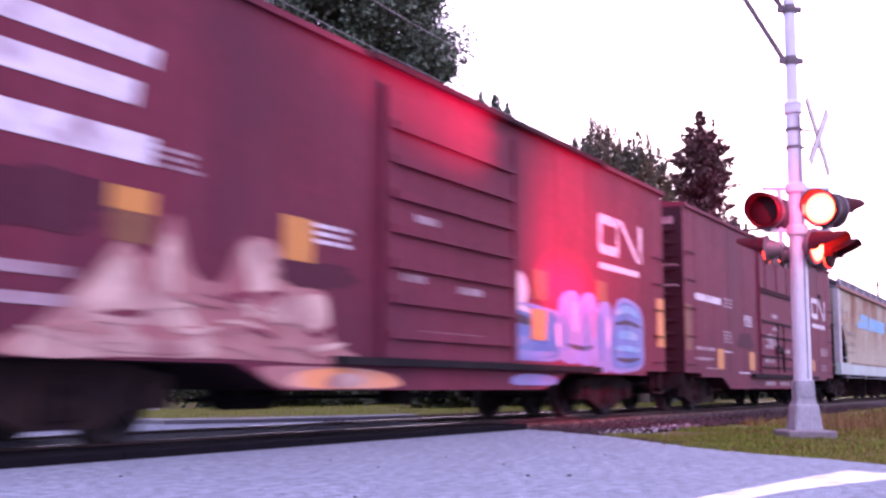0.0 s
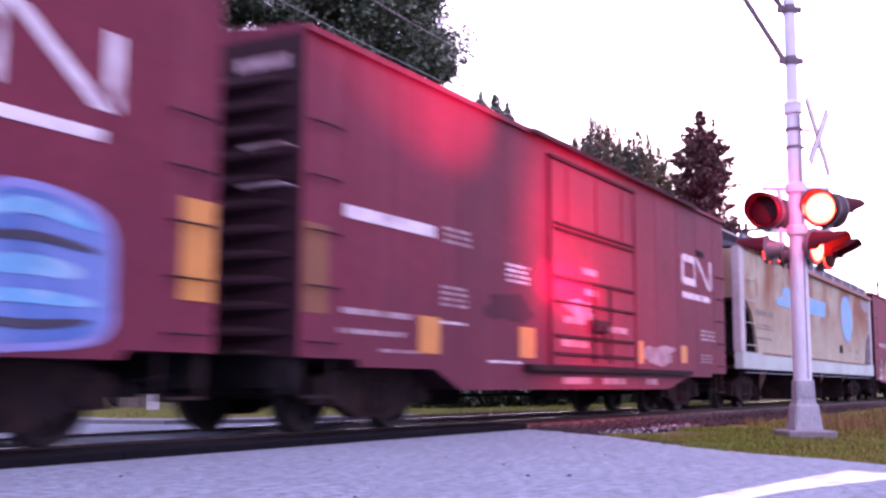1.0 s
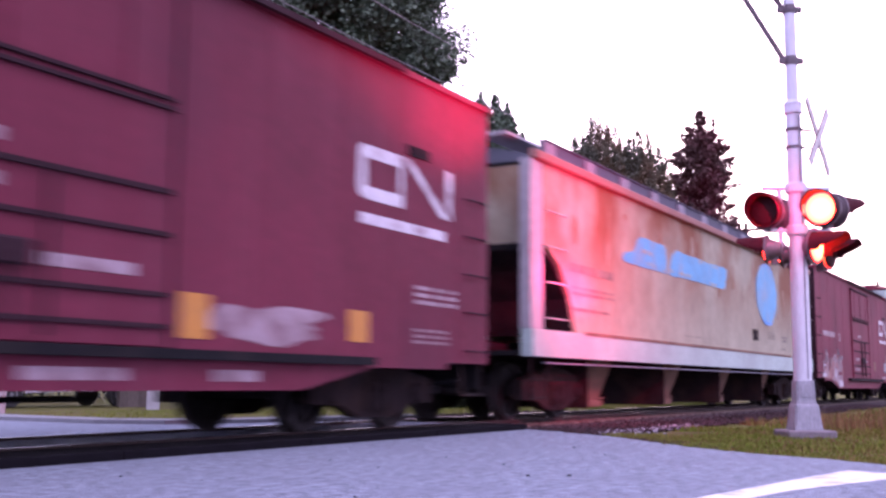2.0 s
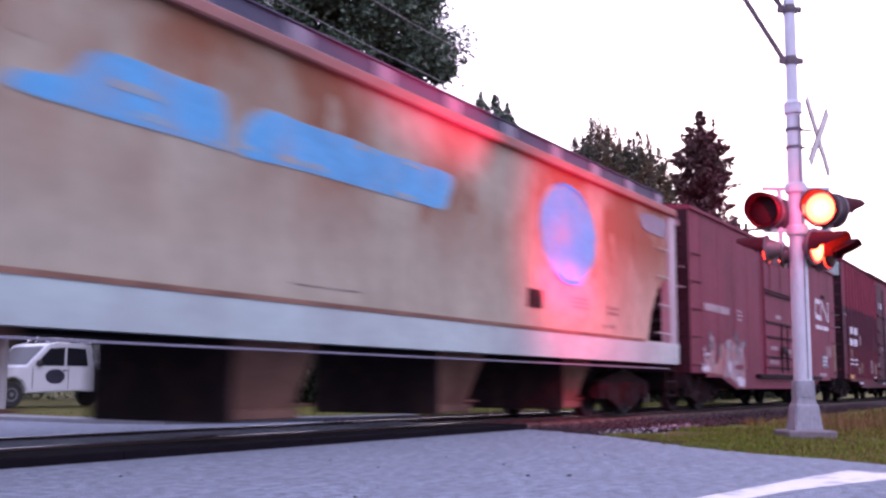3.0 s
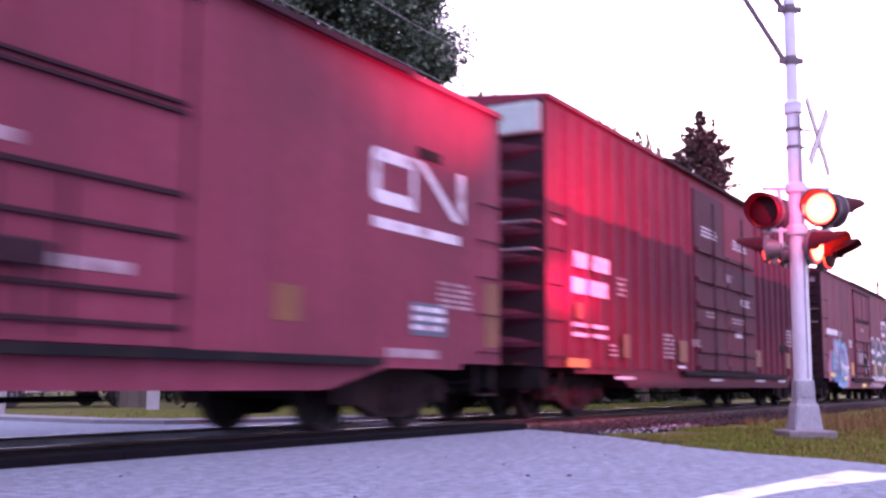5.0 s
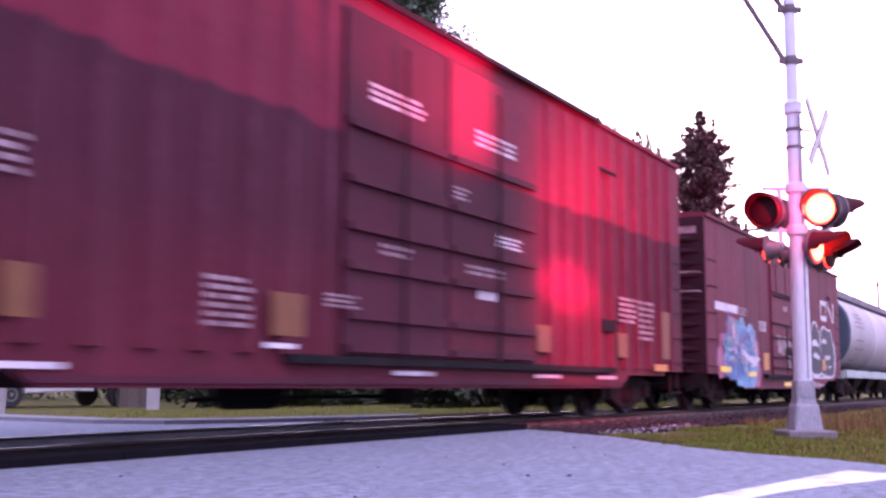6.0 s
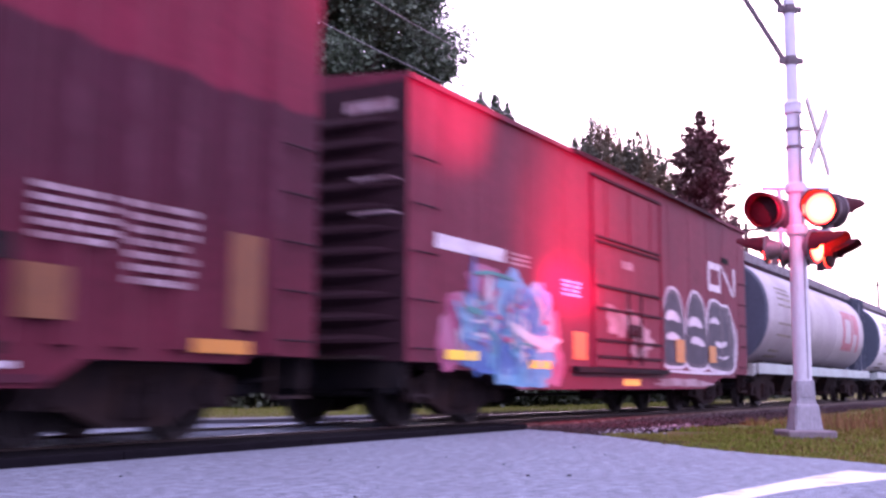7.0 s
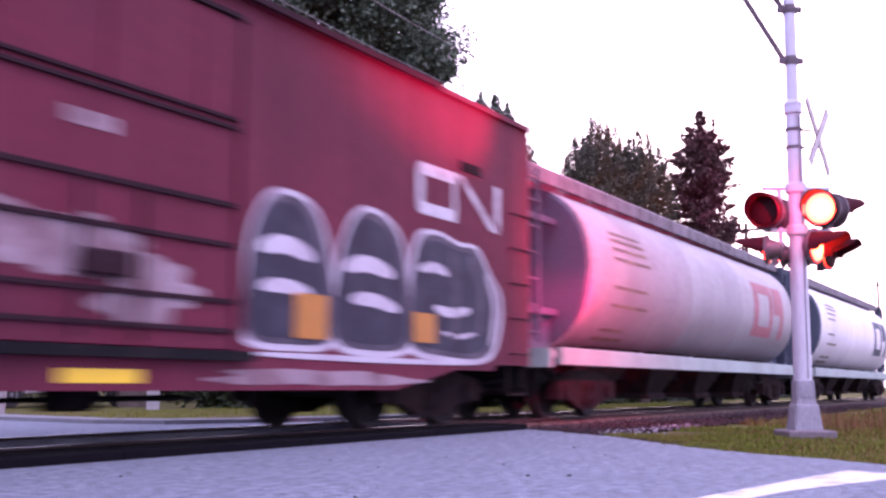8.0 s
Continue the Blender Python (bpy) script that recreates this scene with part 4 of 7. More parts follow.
        box(bm, x0 - 0.07, x0 - 0.002, NEAR - 0.05, NEAR, zd0, zd1 + 0.06)
        part("door_post", bm, paint, car)
        bm = bmesh.new()
        box(bm, x1 + 0.03, x1 + 0.11, NEAR - 0.06, NEAR, zd0, zd1 + 0.06)
        part("door_post", bm, paint, car)
        bm = bmesh.new()
        box(bm, x1 + 0.002, x1 + 0.028, NEAR - 0.03, NEAR, zd0, zd1)
        part("door_gap", bm, M["grime"], car, "dark gap at the closing edge")
        bm = bmesh.new()
        box(bm, x0 - 0.1, x1 + 0.05, NEAR - 0.075, NEAR, zd1 + 0.005, zd1 + 0.05)
        part("top_track", bm, M["oxide_end"], car)
        for f in (0.16, 0.5, 0.84):
            # pressed panels of the door
            bm = bmesh.new()
            xx = x0 + (x1 - x0) * f
            box(bm, xx - 0.02, xx + 0.02, NEAR - 0.056, NEAR - 0.041, 2.98, zd1 - 0.05)
            part("stiffener", bm, paint, door_ob)
    else:
        xm = x0 + (x1 - x0) * 0.47
        for q0, q1 in ((x0, xm - 0.03), (xm + 0.03, x1)):
            bm = bmesh.new()
            box(bm, q0, q1, NEAR - 0.06, NEAR, zd0, zd1, bevel=0.01)
            door_ob = part("door", bm, M["maroon"] if q0 == x0 else paint, car, "double door leaf with heavy bars")
            for z in (3.35, 2.75, 2.25, 1.84, 1.32, 0.98):
                bm = bmesh.new()
                prism(bm, [(q0 + 0.03, z - 0.05), (q1 - 0.03, z - 0.05), (q1 - 0.03, z + 0.03), (q0 + 0.03, z + 0.03)], NEAR - 0.12, NEAR - 0.061)
                part("bar", bm, M["maroon"], door_ob)
            bm = bmesh.new()
            rod(bm, ((q0 + q1) / 2, NEAR - 0.14, zd0), ((q0 + q1) / 2, NEAR - 0.14, zd1 - 0.2), 0.022, 7)
            part("locking_rod", bm, M["oxide_end"], door_ob)
    # lower door track
    bm = bmesh.new()
    box(bm, x0 - 0.9, min(L - 2.0, x1 + track_end), NEAR - 0.11, NEAR, zs - 0.06, zs + 0.025)
    part("door_track", bm, M["grime"], car)
    # grab irons, steps
    ladder(car, 0.12, 0.58, zs + 0.15, ze - 0.9 if not ribs else 3.1, 5, NEAR, M["oxide_end"], False, "grab_irons")
    ladder(car, L - 0.58, L - 0.12, zs + 0.15, 2.9, 5, NEAR, M["oxide_end"], False, "grab_irons")
    for xx in (0.1, L - 0.6):
        bm = bmesh.new()
        rod(bm, (xx, NEAR + 0.05, zs), (xx, NEAR + 0.05, zs - 0.38), 0.018, 6)
        rod(bm, (xx + 0.5, NEAR + 0.05, zs), (xx + 0.5, NEAR + 0.05, zs - 0.38), 0.018, 6)
        box(bm, xx, xx + 0.5, NEAR + 0.0, NEAR + 0.08, zs - 0.40, zs - 0.37)
        part("step", bm, M["steel_dirty"], car)
    # end stencil and pale rungs on the leading end
    bm = bmesh.new()
    if not ribs:
        box(bm, -0.012, -0.004, -1.32, -0.62, ze - 0.34, ze - 0.20)
        part("end_stencil", bm, M["white_dull"], car)
    else:
        bm.free()
    for z in (2.55, 2.95):
        bm = bmesh.new()
        rod(bm, (-0.16, -1.40, z), (-0.16, -0.85, z), 0.02, 6)
        rod(bm, (0, -1.40, z), (-0.16, -1.40, z), 0.012, 6)
        rod(bm, (0, -0.85, z), (-0.16, -0.85, z), 0.012, 6)
        part("end_rung", bm, M["white_dull"], car)
    # draft gear, end sill and brake rigging under both ends
    for xe, d_ in ((0.0, 1), (L, -1)):
        bm = bmesh.new()
        lo_, hi_ = sorted((xe - d_ * 0.35, xe + d_ * 1.1))
        box(bm, lo_, hi_, -0.32, 0.32, 0.60, 1.0, bevel=0.02)
        part("draft_gear", bm, M["grime"], car)
        bm = bmesh.new()
        lo_, hi_ = sorted((xe + d_ * 0.02, xe + d_ * 0.12))
        box(bm, lo_, hi_, -1.42, 1.42, 0.56, zs)
        part("end_sill", bm, M["grime"], car)
        bm = bmesh.new()
        lo_, hi_ = sorted((xe + d_ * 0.25, xe + d_ * 0.95))
        box(bm, lo_, hi_, -0.95, 0.95, 0.48, 0.60, bevel=0.02)
        rod(bm, (xe + d_ * 0.2, -1.2, 0.66), (xe + d_ * 1.0, -0.4, 0.5), 0.025, 6)
        part("brake_rigging", bm, M["grime"], car)
    # end platform
    bm = bmesh.new()
    box(bm, -0.45, 0, -1.2, 0.9, zs + 0.02, zs + 0.06)
    part("end_platform", bm, M["steel_dirty"], car)
    underframe(car, L, b, c)
    truck(car, 1.95)
    truck(car, L - 1.95)
    return car


def yel(car, s, x0, x1, z0, z1, k=1, material="yellow"):
    return slab(x0 - s, x1 - s, z0, z1, NEAR - 0.004 * k - 0.003, M[material], car, "reflector_panel", "yellow reflective panel" if material != "yellow_dull" else "dirty yellow panel")


def txt(car, s, x0, x1, z0, z1, n, material="white", k=1, seed=1):
    return lines(x0 - s, x1 - s, z0, z1, n, NEAR - 0.004 * k - 0.003, M[material], car, seed)


def spray(car, s, cx, cz, w, h, material, k=1, seed=1, rough=0.12, power=3.0):
    return blob(cx - s, cz, w, h, NEAR - 0.0035 * k - 0.003, M[material], car, seed, rough=rough, power=power)


# first boxcar: large pale bars, old paint over the lower side
sA = 3.7
A = boxcar(sA, 15.35, M["oxide"], "oxide-red steel boxcar with faded cream and blue graffiti", cuts=(3.55, 4.2, 10.05, 10.9), door=(5.9, 9.0), style="corrugated", eave=(5.5, 12.3))
for z0, z1, x1 in ((3.20, 3.38, 6.12), (2.84, 3.05, 5.92), (2.38, 2.62, 6.12)):
    slab(0.5, x1 - sA, z0, z1, NEAR - 0.007, M["white"], A, "white_stripe", "broad white painted bar", slant=0.03)
txt(A, sA, 6.14, 6.7, 2.37, 2.58, 3, "white_dull", seed=3)
for z in (1.43, 1.21):
    slab(0.3, 5.36 - sA, z - 0.05, z + 0.04, NEAR - 0.007, M["white_dull"], A, "white_stripe")
yel(A, sA, 5.70, 6.17, 1.97, 2.16)
yel(A, sA, 5.72, 6.17, 1.72, 1.965, material="yellow_dull")
yel(A, sA, 7.86, 8.34, 1.79, 2.22)
txt(A, sA, 8.36, 8.95, 1.98, 2.22, 3, "white", seed=5)
spray(A, sA, 5.0, 1.95, 1.6, 0.45, "maroon", 1, 2, 0.2)
spray(A, sA, 8.4, 1.68, 1.2, 0.3, "maroon", 1, 4, 0.2)
# worn cream wash with ragged peaks
patch(A, sA, [(4.75, 0.80), (5.1, 1.05), (5.55, 1.42), (5.85, 1.72), (6.15, 1.62), (6.42, 2.02), (6.62, 1.58), (7.0, 1.50), (7.3, 1.90), (7.75, 1.92), (7.95, 1.55), (8.55, 1.52), (8.7, 1.05), (9.2, 0.86), (8.6, 0.80), (7.0, 0.82)], "g_rose", 1)
patch(A, sA, [(4.95, 0.82), (5.5, 1.32), (5.9, 1.60), (6.1, 1.30), (6.38, 1.86), (6.5, 1.35), (6.75, 1.10), (6.9, 0.84), (5.9, 0.81)], "g_cream", 2)
patch(A, sA, [(7.28, 1.82), (7.68, 1.88), (7.82, 1.42), (8.5, 1.48), (8.58, 1.08), (8.3, 0.90), (7.85, 1.12), (7.5, 1.30)], "g_cream", 2)
for i, (pts, w, m1) in enumerate(((((7.0, 1.45), (7.25, 1.05), (7.7, 0.86)), 0.22, "g_rose"), (((7.85, 1.15), (8.2, 0.98), (8.7, 0.92)), 0.16, "g_rose"), (((6.0, 1.05), (6.4, 1.0), (6.8, 1.06)), 0.12, "g_rose"),
                                  (((5.3, 0.95), (6.0, 0.90), (6.9, 0.90)), 0.12, "g_cream"), (((7.9, 1.38), (8.2, 1.36), (8.5, 1.38)), 0.10, "g_cream"), (((7.35, 1.75), (7.45, 1.45), (7.4, 1.2)), 0.16, "g_cream"))):
    stroke(A, sA, pts, w, m1, 3 + i % 2)
# lower sill
patch(A, sA, [(7.95, 0.56), (7.55, 0.74), (8.2, 0.77), (9.1, 0.77), (9.85, 0.70), (9.9, 0.57), (9.0, 0.555)], "g_rose", 1)
patch(A, sA, [(8.15, 0.57), (8.1, 0.70), (8.7, 0.76), (9.4, 0.75), (9.88, 0.67), (9.82, 0.57)], "g_orange", 2)
patch(A, sA, [(8.62, 0.575), (8.7, 0.69), (9.05, 0.71), (9.25, 0.64), (9.1, 0.575)], "g_cream", 3)
for i in range(30):
    # worn smears across the wash
    rq = random.Random(900 + i)
    cx, cz, ln = rq.uniform(5.3, 8.5), rq.uniform(0.88, 1.45), rq.uniform(0.25, 0.8)
    cz = min(cz, 0.95 + 0.5 * max(0.1, 1 - abs(cx - 7.2) / 2))
    stroke(A, sA, ((cx - ln / 2, cz), (cx, cz + rq.uniform(-0.05, 0.05)), (cx + ln / 2, cz + rq.uniform(-0.08, 0.08))), rq.uniform(0.03, 0.11), rq.choice(["g_rose", "g_rose", "g_cream", "g_cream", "oxide_d"]), 4 + i % 3)
# blue bubble letters
LETTERS = (((12.38, 0.98), (12.34, 1.5), (12.5, 1.74), (13.2, 1.72), (13.62, 1.70), (14.3, 1.62), (14.42, 1.2), (14.2, 0.97), (13.2, 0.95)),
           ((14.25, 1.05), (14.3, 1.75), (14.6, 1.98), (15.0, 1.95), (15.1, 1.5), (15.05, 0.98)),
           ((15.0, 1.0), (15.05, 1.75), (15.3, 2.0), (15.7, 1.95), (15.75, 1.4), (15.7, 0.98)),
           ((15.65, 0.92), (15.7, 1.6), (15.95, 1.92), (16.35, 1.86), (16.4, 1.3), (16.35, 0.86)),
           ((16.35, 0.88), (16.38, 1.5), (16.7, 1.98), (17.3, 2.03), (17.8, 1.85), (17.88, 1.35), (17.8, 0.95), (17.1, 0.84)))
patch(A, sA, [(12.45, 1.72), (12.42, 2.06), (12.75, 2.17), (13.15, 2.08), (13.2, 1.76), (12.8, 1.70)], "g_white", 1)
for i, pts in enumerate(LETTERS):
    patch(A, sA, pts, "g_lav", 1, 1.03)
    patch(A, sA, pts, ("g_blue", "g_lav", "g_lav", "g_lav", "g_blue")[i], 2, 0.92)
for i, (pts, w, m1) in enumerate(((((12.55, 1.62), (13.0, 1.66), (13.3, 1.6)), 0.08, "g_white"), (((12.75, 1.47), (13.0, 1.5), (13.28, 1.46)), 0.13, "g_dark"), (((12.6, 1.25), (12.95, 1.2), (13.2, 1.24)), 0.12, "g_lav"),
                                  (((12.6, 1.05), (13.4, 1.02), (14.1, 1.06)), 0.10, "g_lav"), (((13.85, 1.55), (13.9, 1.3), (13.75, 1.12)), 0.34, "g_blue"), (((14.2, 1.5), (14.25, 1.15)), 0.1, "g_white"),
                                  (((14.45, 1.8), (14.5, 1.4), (14.5, 1.1)), 0.14, "g_blue"), (((14.85, 1.85), (14.9, 1.4)), 0.09, "g_white"), (((15.25, 1.85), (15.3, 1.4), (15.3, 1.1)), 0.13, "g_blue"),
                                  (((15.6, 1.8), (15.62, 1.3)), 0.08, "g_pink"), (((15.85, 1.75), (15.9, 1.3), (15.95, 0.98)), 0.15, "g_blue"), (((16.22, 1.7), (16.22, 1.2)), 0.09, "g_white"),
                                  (((14.6, 1.2), (15.1, 1.16), (15.6, 1.2)), 0.07, "g_dark"), (((16.55, 1.78), (17.1, 1.88), (17.65, 1.78)), 0.12, "g_cyan"), (((16.5, 1.6), (17.1, 1.66), (17.7, 1.6)), 0.07, "g_dark"),
                                  (((16.65, 1.42), (17.1, 1.45), (17.55, 1.42)), 0.15, "g_cyan"), (((16.5, 1.2), (17.1, 1.22), (17.7, 1.2)), 0.10, "g_cyan"), (((16.6, 1.04), (17.1, 1.02), (17.65, 1.06)), 0.07, "g_dark"),
                                  (((12.7, 0.66), (13.4, 0.68), (14.2, 0.66)), 0.16, "g_lav"))):
    stroke(A, sA, pts, w, m1, 3 + i % 3)
yel(A, sA, 13.39, 13.86, 1.80, 2.22, 3, "yellow_dull")
yel(A, sA, 13.32, 13.81, 1.23, 1.66, 5)
yel(A, sA, 15.71, 16.16, 1.94, 2.26, 4, "yellow_dull")
yel(A, sA, 18.62, 19.02, 1.30, 2.18, 1, "yellow")
logo(A, 15.86 - sA, 17.88 - sA, 2.72, 3.37, M["white"], NEAR - 0.007)
slab(15.88 - sA, 17.72 - sA, 2.47, 2.57, NEAR - 0.007, M["white"], A, "white_stripe")
for x0, x1, z in ((10.2, 10.7, 2.45), (9.9, 10.4, 1.75), (11.2, 11.8, 1.7), (10.3, 11.8, 1.12)):
    slab(x0 - sA, x1 - sA, z, z + 0.09, NEAR - 0.056, M["white_dull"], A, "stencil")

# second boxcar
sB = 20.05
B = boxcar(sB + 0.2, 14.95, M["oxide_b"], "oxide-red boxcar with a plug door and white emblem", cuts=(2.6, 3.2, 11.1, 12.35), door=(5.87, 9.25), eave=(5.1, 12.8))
txt(B, sB, 20.78, 22.63, 2.30, 2.50, 1, "white", seed=11)
slab(20.8 - sB, 22.62 - sB, 2.33, 2.47, NEAR - 0.011, M["white"], B, "stencil")
txt(B, sB, 22.84, 23.49, 2.29, 2.52, 3, "white_dull", seed=12)
txt(B, sB, 22.79, 23.42, 1.52, 1.8, 4, "white_dull", seed=13)
txt(B, sB, 24.52, 25.19, 1.96, 2.24, 4, "white", seed=14)
txt(B, sB, 20.75, 22.1, 1.30, 1.42, 1, "white_dull", seed=15)
txt(B, sB, 20.7, 22.0, 1.10, 1.20, 1, "white_dull", seed=16)
txt(B, sB, 21.5, 22.25, 0.93, 1.0, 1, "white_dull", seed=17)
txt(B, sB, 22.78, 23.4, 1.31, 1.37, 1, "white", seed=18)
txt(B, sB, 24.0, 25.0, 0.87, 0.93, 1, "white", seed=19)
spray(B, sB, 24.6, 1.62, 1.2, 0.4, "maroon", 1, 3, 0.25)
yel(B, sB, 22.28, 22.75, 0.96, 1.39)
yel(B, sB, 24.89, 25.38, 0.97, 1.39)
yel(B, sB, 29.36, 29.82, 0.98, 1.37)
yel(B, sB, 31.92, 32.28, 1.04, 1.37)
yel(B, sB, 20.09, 20.5, 1.3, 2.2, 1, "yellow_dull")
logo(B, 32.06 - sB, 34.06 - sB, 2.58, 3.18, M["white"], NEAR - 0.007)
slab(32.1 - sB, 33.9 - sB, 2.31, 2.43, NEAR - 0.007, M["white"], B, "white_stripe")
slab(33.05 - sB, 33.5 - sB, 3.22, 3.34, NEAR - 0.02, M["grime"], B, "dark_plate", t=0.02)
txt(B, sB, 33.2, 34.2, 1.5, 1.75, 3, "white_dull", seed=20)
txt(B, sB, 33.2, 34.0, 1.05, 1.25, 3, "white_dull", seed=21)
for x0, x1, z in ((27.0, 27.6, 2.3), (27.1, 27.6, 1.98), (26.3, 27.1, 1.52), (28.0, 28.9, 1.45), (26.2, 27.2, 1.17), (27.9, 28.9, 0.62), (26.3, 27.4, 0.62), (29.9, 30.5, 0.62)):
    slab(x0 - sB, x1 - sB, z, z + 0.1, NEAR - 0.046 if z > 0.8 else NEAR - 0.007, M["white_dull"], B, "stencil")
spray(B, sB, 26.9, 1.75, 1.1, 0.25, "white_dull", 12, 5, 0.3)
spray(B, sB, 30.6, 1.15, 1.9, 0.3, "white_dull", 1, 6, 0.3)

# fourth: boxcar with silver graffiti
sD = 56.0
Dc = boxcar(sD, 15.2, M["oxide_d"], "faded oxide-red boxcar with silver graffiti and emblem", cuts=(2.1, 3.3, 11.4, 12.5), door=(5.95, 9.3), eave=(5.3, 12.9))
txt(Dc, sD, 57.0, 58.84, 2.12, 2.34, 1, "white", seed=31)
slab(57.02 - sD, 58.82 - sD, 2.15, 2.31, NEAR - 0.011, M["white_dull"], Dc, "stencil")
txt(Dc, sD, 59.5, 59.95, 2.05, 2.33, 3, "white_dull", seed=32)
patch(Dc, sD, [(56.75, 0.90), (57.1, 1.15), (57.8, 1.05), (58.2, 1.5), (58.7, 1.35), (59.3, 1.62), (59.9, 1.3), (60.0, 0.62), (59.5, 0.60), (58.6, 0.80), (57.6, 0.86)], "g_rose", 1)
patch(Dc, sD, [(58.3, 0.82), (58.35, 1.4), (58.8, 1.62), (59.4, 1.45), (59.9, 1.2), (59.85, 0.66), (59.3, 0.66), (58.8, 0.80)], "white_dull", 2)
for i in range(34):
    rq = random.Random(500 + i)
    cx, cz = rq.uniform(56.9, 59.9), rq.uniform(0.95, 1.62)
    tall = rq.random() < 0.55
    ln, wd = (rq.uniform(0.2, 0.5), rq.uniform(0.06, 0.16)) if tall else (rq.uniform(0.3, 0.8), rq.uniform(0.05, 0.13))
    z0 = max(0.90, cz - ln / 2)
    pts = ((cx, z0), (cx + rq.uniform(-0.1, 0.1), z0 + ln / 2), (cx + rq.uniform(-0.15, 0.15), z0 + ln)) if tall else ((cx - ln / 2, cz), (cx, cz + rq.uniform(-0.1, 0.1)), (cx + ln / 2, cz + rq.uniform(-0.08, 0.08)))
    stroke(Dc, sD, pts, wd, rq.choice(["white_dull", "white_dull", "g_grey", "oxide_d", "g_white", "g_rose"]), 3 + i % 4)
spray(Dc, sD, 59.6, 0.70, 0.7, 0.2, "g_white", 7, 101, 0.2)
spray(Dc, sD, 56.95, 0.95, 0.5, 0.12, "g_white", 7, 102, 0.2)
logo(Dc, 68.17 - sD, 70.22 - sD, 2.58, 3.2, M["white"], NEAR - 0.007)
slab(68.2 - sD, 70.1 - sD, 2.30, 2.42, NEAR - 0.007, M["white"], Dc, "white_stripe")
yel(Dc, sD, 70.76, 71.15, 1.08, 1.9, 1, "yellow_dull")
yel(Dc, sD, 66.55, 66.95, 1.2, 1.55, 1, "yellow_dull")
slab(69.27 - sD - 0.27, 70.05 - sD - 0.27, 1.16, 1.54, NEAR - 0.007, M["bluegrey"], Dc, "data_plate", "blue-grey panel with white writing")
txt(Dc, sD + 0.27, 69.3, 70.02, 1.2, 1.52, 3, "white", 2, 33)
txt(Dc, sD + 0.27, 69.88, 70.7, 1.5, 1.84, 5, "white_dull", 1, 34)
slab(69.4 - sD - 0.27, 69.9 - sD - 0.27, 3.24, 3.36, NEAR - 0.02, M["grime"], Dc, "dark_plate", t=0.02)
for x0, x1, z in ((63.0, 63.6, 2.3), (62.4, 63.2, 1.5), (63.8, 64.7, 1.45), (62.3, 63.2, 1.15), (68.5, 69.6, 0.9)):
    slab(x0 - sD, x1 - sD, z, z + 0.1, NEAR - 0.046 if z > 1 else NEAR - 0.007, M["white_dull"], Dc, "stencil")

# fifth: tall ribbed boxcar, red above and maroon below
sF = 72.9
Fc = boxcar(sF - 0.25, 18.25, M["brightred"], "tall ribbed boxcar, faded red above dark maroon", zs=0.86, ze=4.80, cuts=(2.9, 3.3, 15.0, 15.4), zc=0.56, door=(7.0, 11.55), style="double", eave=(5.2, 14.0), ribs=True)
for k, (x0, x1, z0, z1) in enumerate(((73.78, 74.3, 2.38, 2.62), (74.5, 75.2, 2.38, 2.62), (73.7, 74.25, 1.98, 2.22), (74.4, 75.12, 1.98, 2.22))):
    slab(x0 - sF, x1 - sF, z0, z1, NEAR - 0.07, M["white"], Fc, "stencil")
for z in (1.48, 1.33):
    slab(73.7 - sF, 74.3 - sF, z, z + 0.06, NEAR - 0.07, M["white"], Fc, "stencil")
    slab(74.5 - sF, 75.1 - sF, z, z + 0.06, NEAR - 0.07, M["white"], Fc, "stencil")
lines(75.55 - sF, 75.95 - sF, 2.05, 2.4, 4, NEAR - 0.07, M["white_dull"], Fc, 36)
yel(Fc, sF, 73.52, 74.29, 0.87, 0.97, 9, "yellow")
slab(73.52 - sF, 74.29 - sF, 0.87, 1.0, NEAR - 0.071, M["yellow"], Fc, "reflector_tape")
for x0, x1, z0, z1, mm in ((2.9, 3.2, 1.06, 1.45, "yellow_dull"), (5.85, 6.34, 1.05, 1.46, "yellow_dull"), (5.77, 6.23, 0.93, 0.98, "white"), (11.6, 12.06, 1.06, 1.44, "yellow_dull"), (14.7, 15.15, 1.06, 1.46, "yellow_dull"), (16.92, 17.35, 1.08, 1.94, "yellow_dull"), (0.95, 1.2, 1.6, 1.85, "yellow_dull")):
    slab(x0, x1, z0, z1, NEAR - 0.07, M[mm], Fc, "panel", "faded painted panel")
slab(16.48, 17.2, 0.86, 0.98, NEAR - 0.071, M["yellow"], Fc, "reflector_tape", "yellow reflector tape")
lines(4.95, 5.55, 1.08, 1.56, 6, NEAR - 0.07, M["white_dull"], Fc, 47)
lines(2.3, 2.65, 1.05, 1.28, 3, NEAR - 0.07, M["white_dull"], Fc, 48)
lines(14.8, 15.6, 1.62, 2.08, 5, NEAR - 0.07, M["white_dull"], Fc, 37)
lines(15.7, 16.48, 1.36, 2.08, 7, NEAR - 0.07, M["white_dull"], Fc, 38)
lines(7.46, 8.55, 3.64, 3.88, 3, NEAR - 0.066, M["white"], Fc, 39)
lines(9.84, 10.97, 3.62, 3.86, 3, NEAR - 0.066, M["white"], Fc, 40)
lines(9.26, 9.65, 2.85, 3.03, 3, NEAR - 0.066, M["white_dull"], Fc, 41)
lines(10.41, 11.13, 2.38, 2.56, 3, NEAR - 0.066, M["white"], Fc, 42)
slab(9.89, 10.38, 1.67, 1.88, NEAR - 0.068, M["white"], Fc, "placard", "white paper placard on the door")
lines(9.6, 10.6, 1.95, 2.1, 2, NEAR - 0.066, M["white_dull"], Fc, 43)
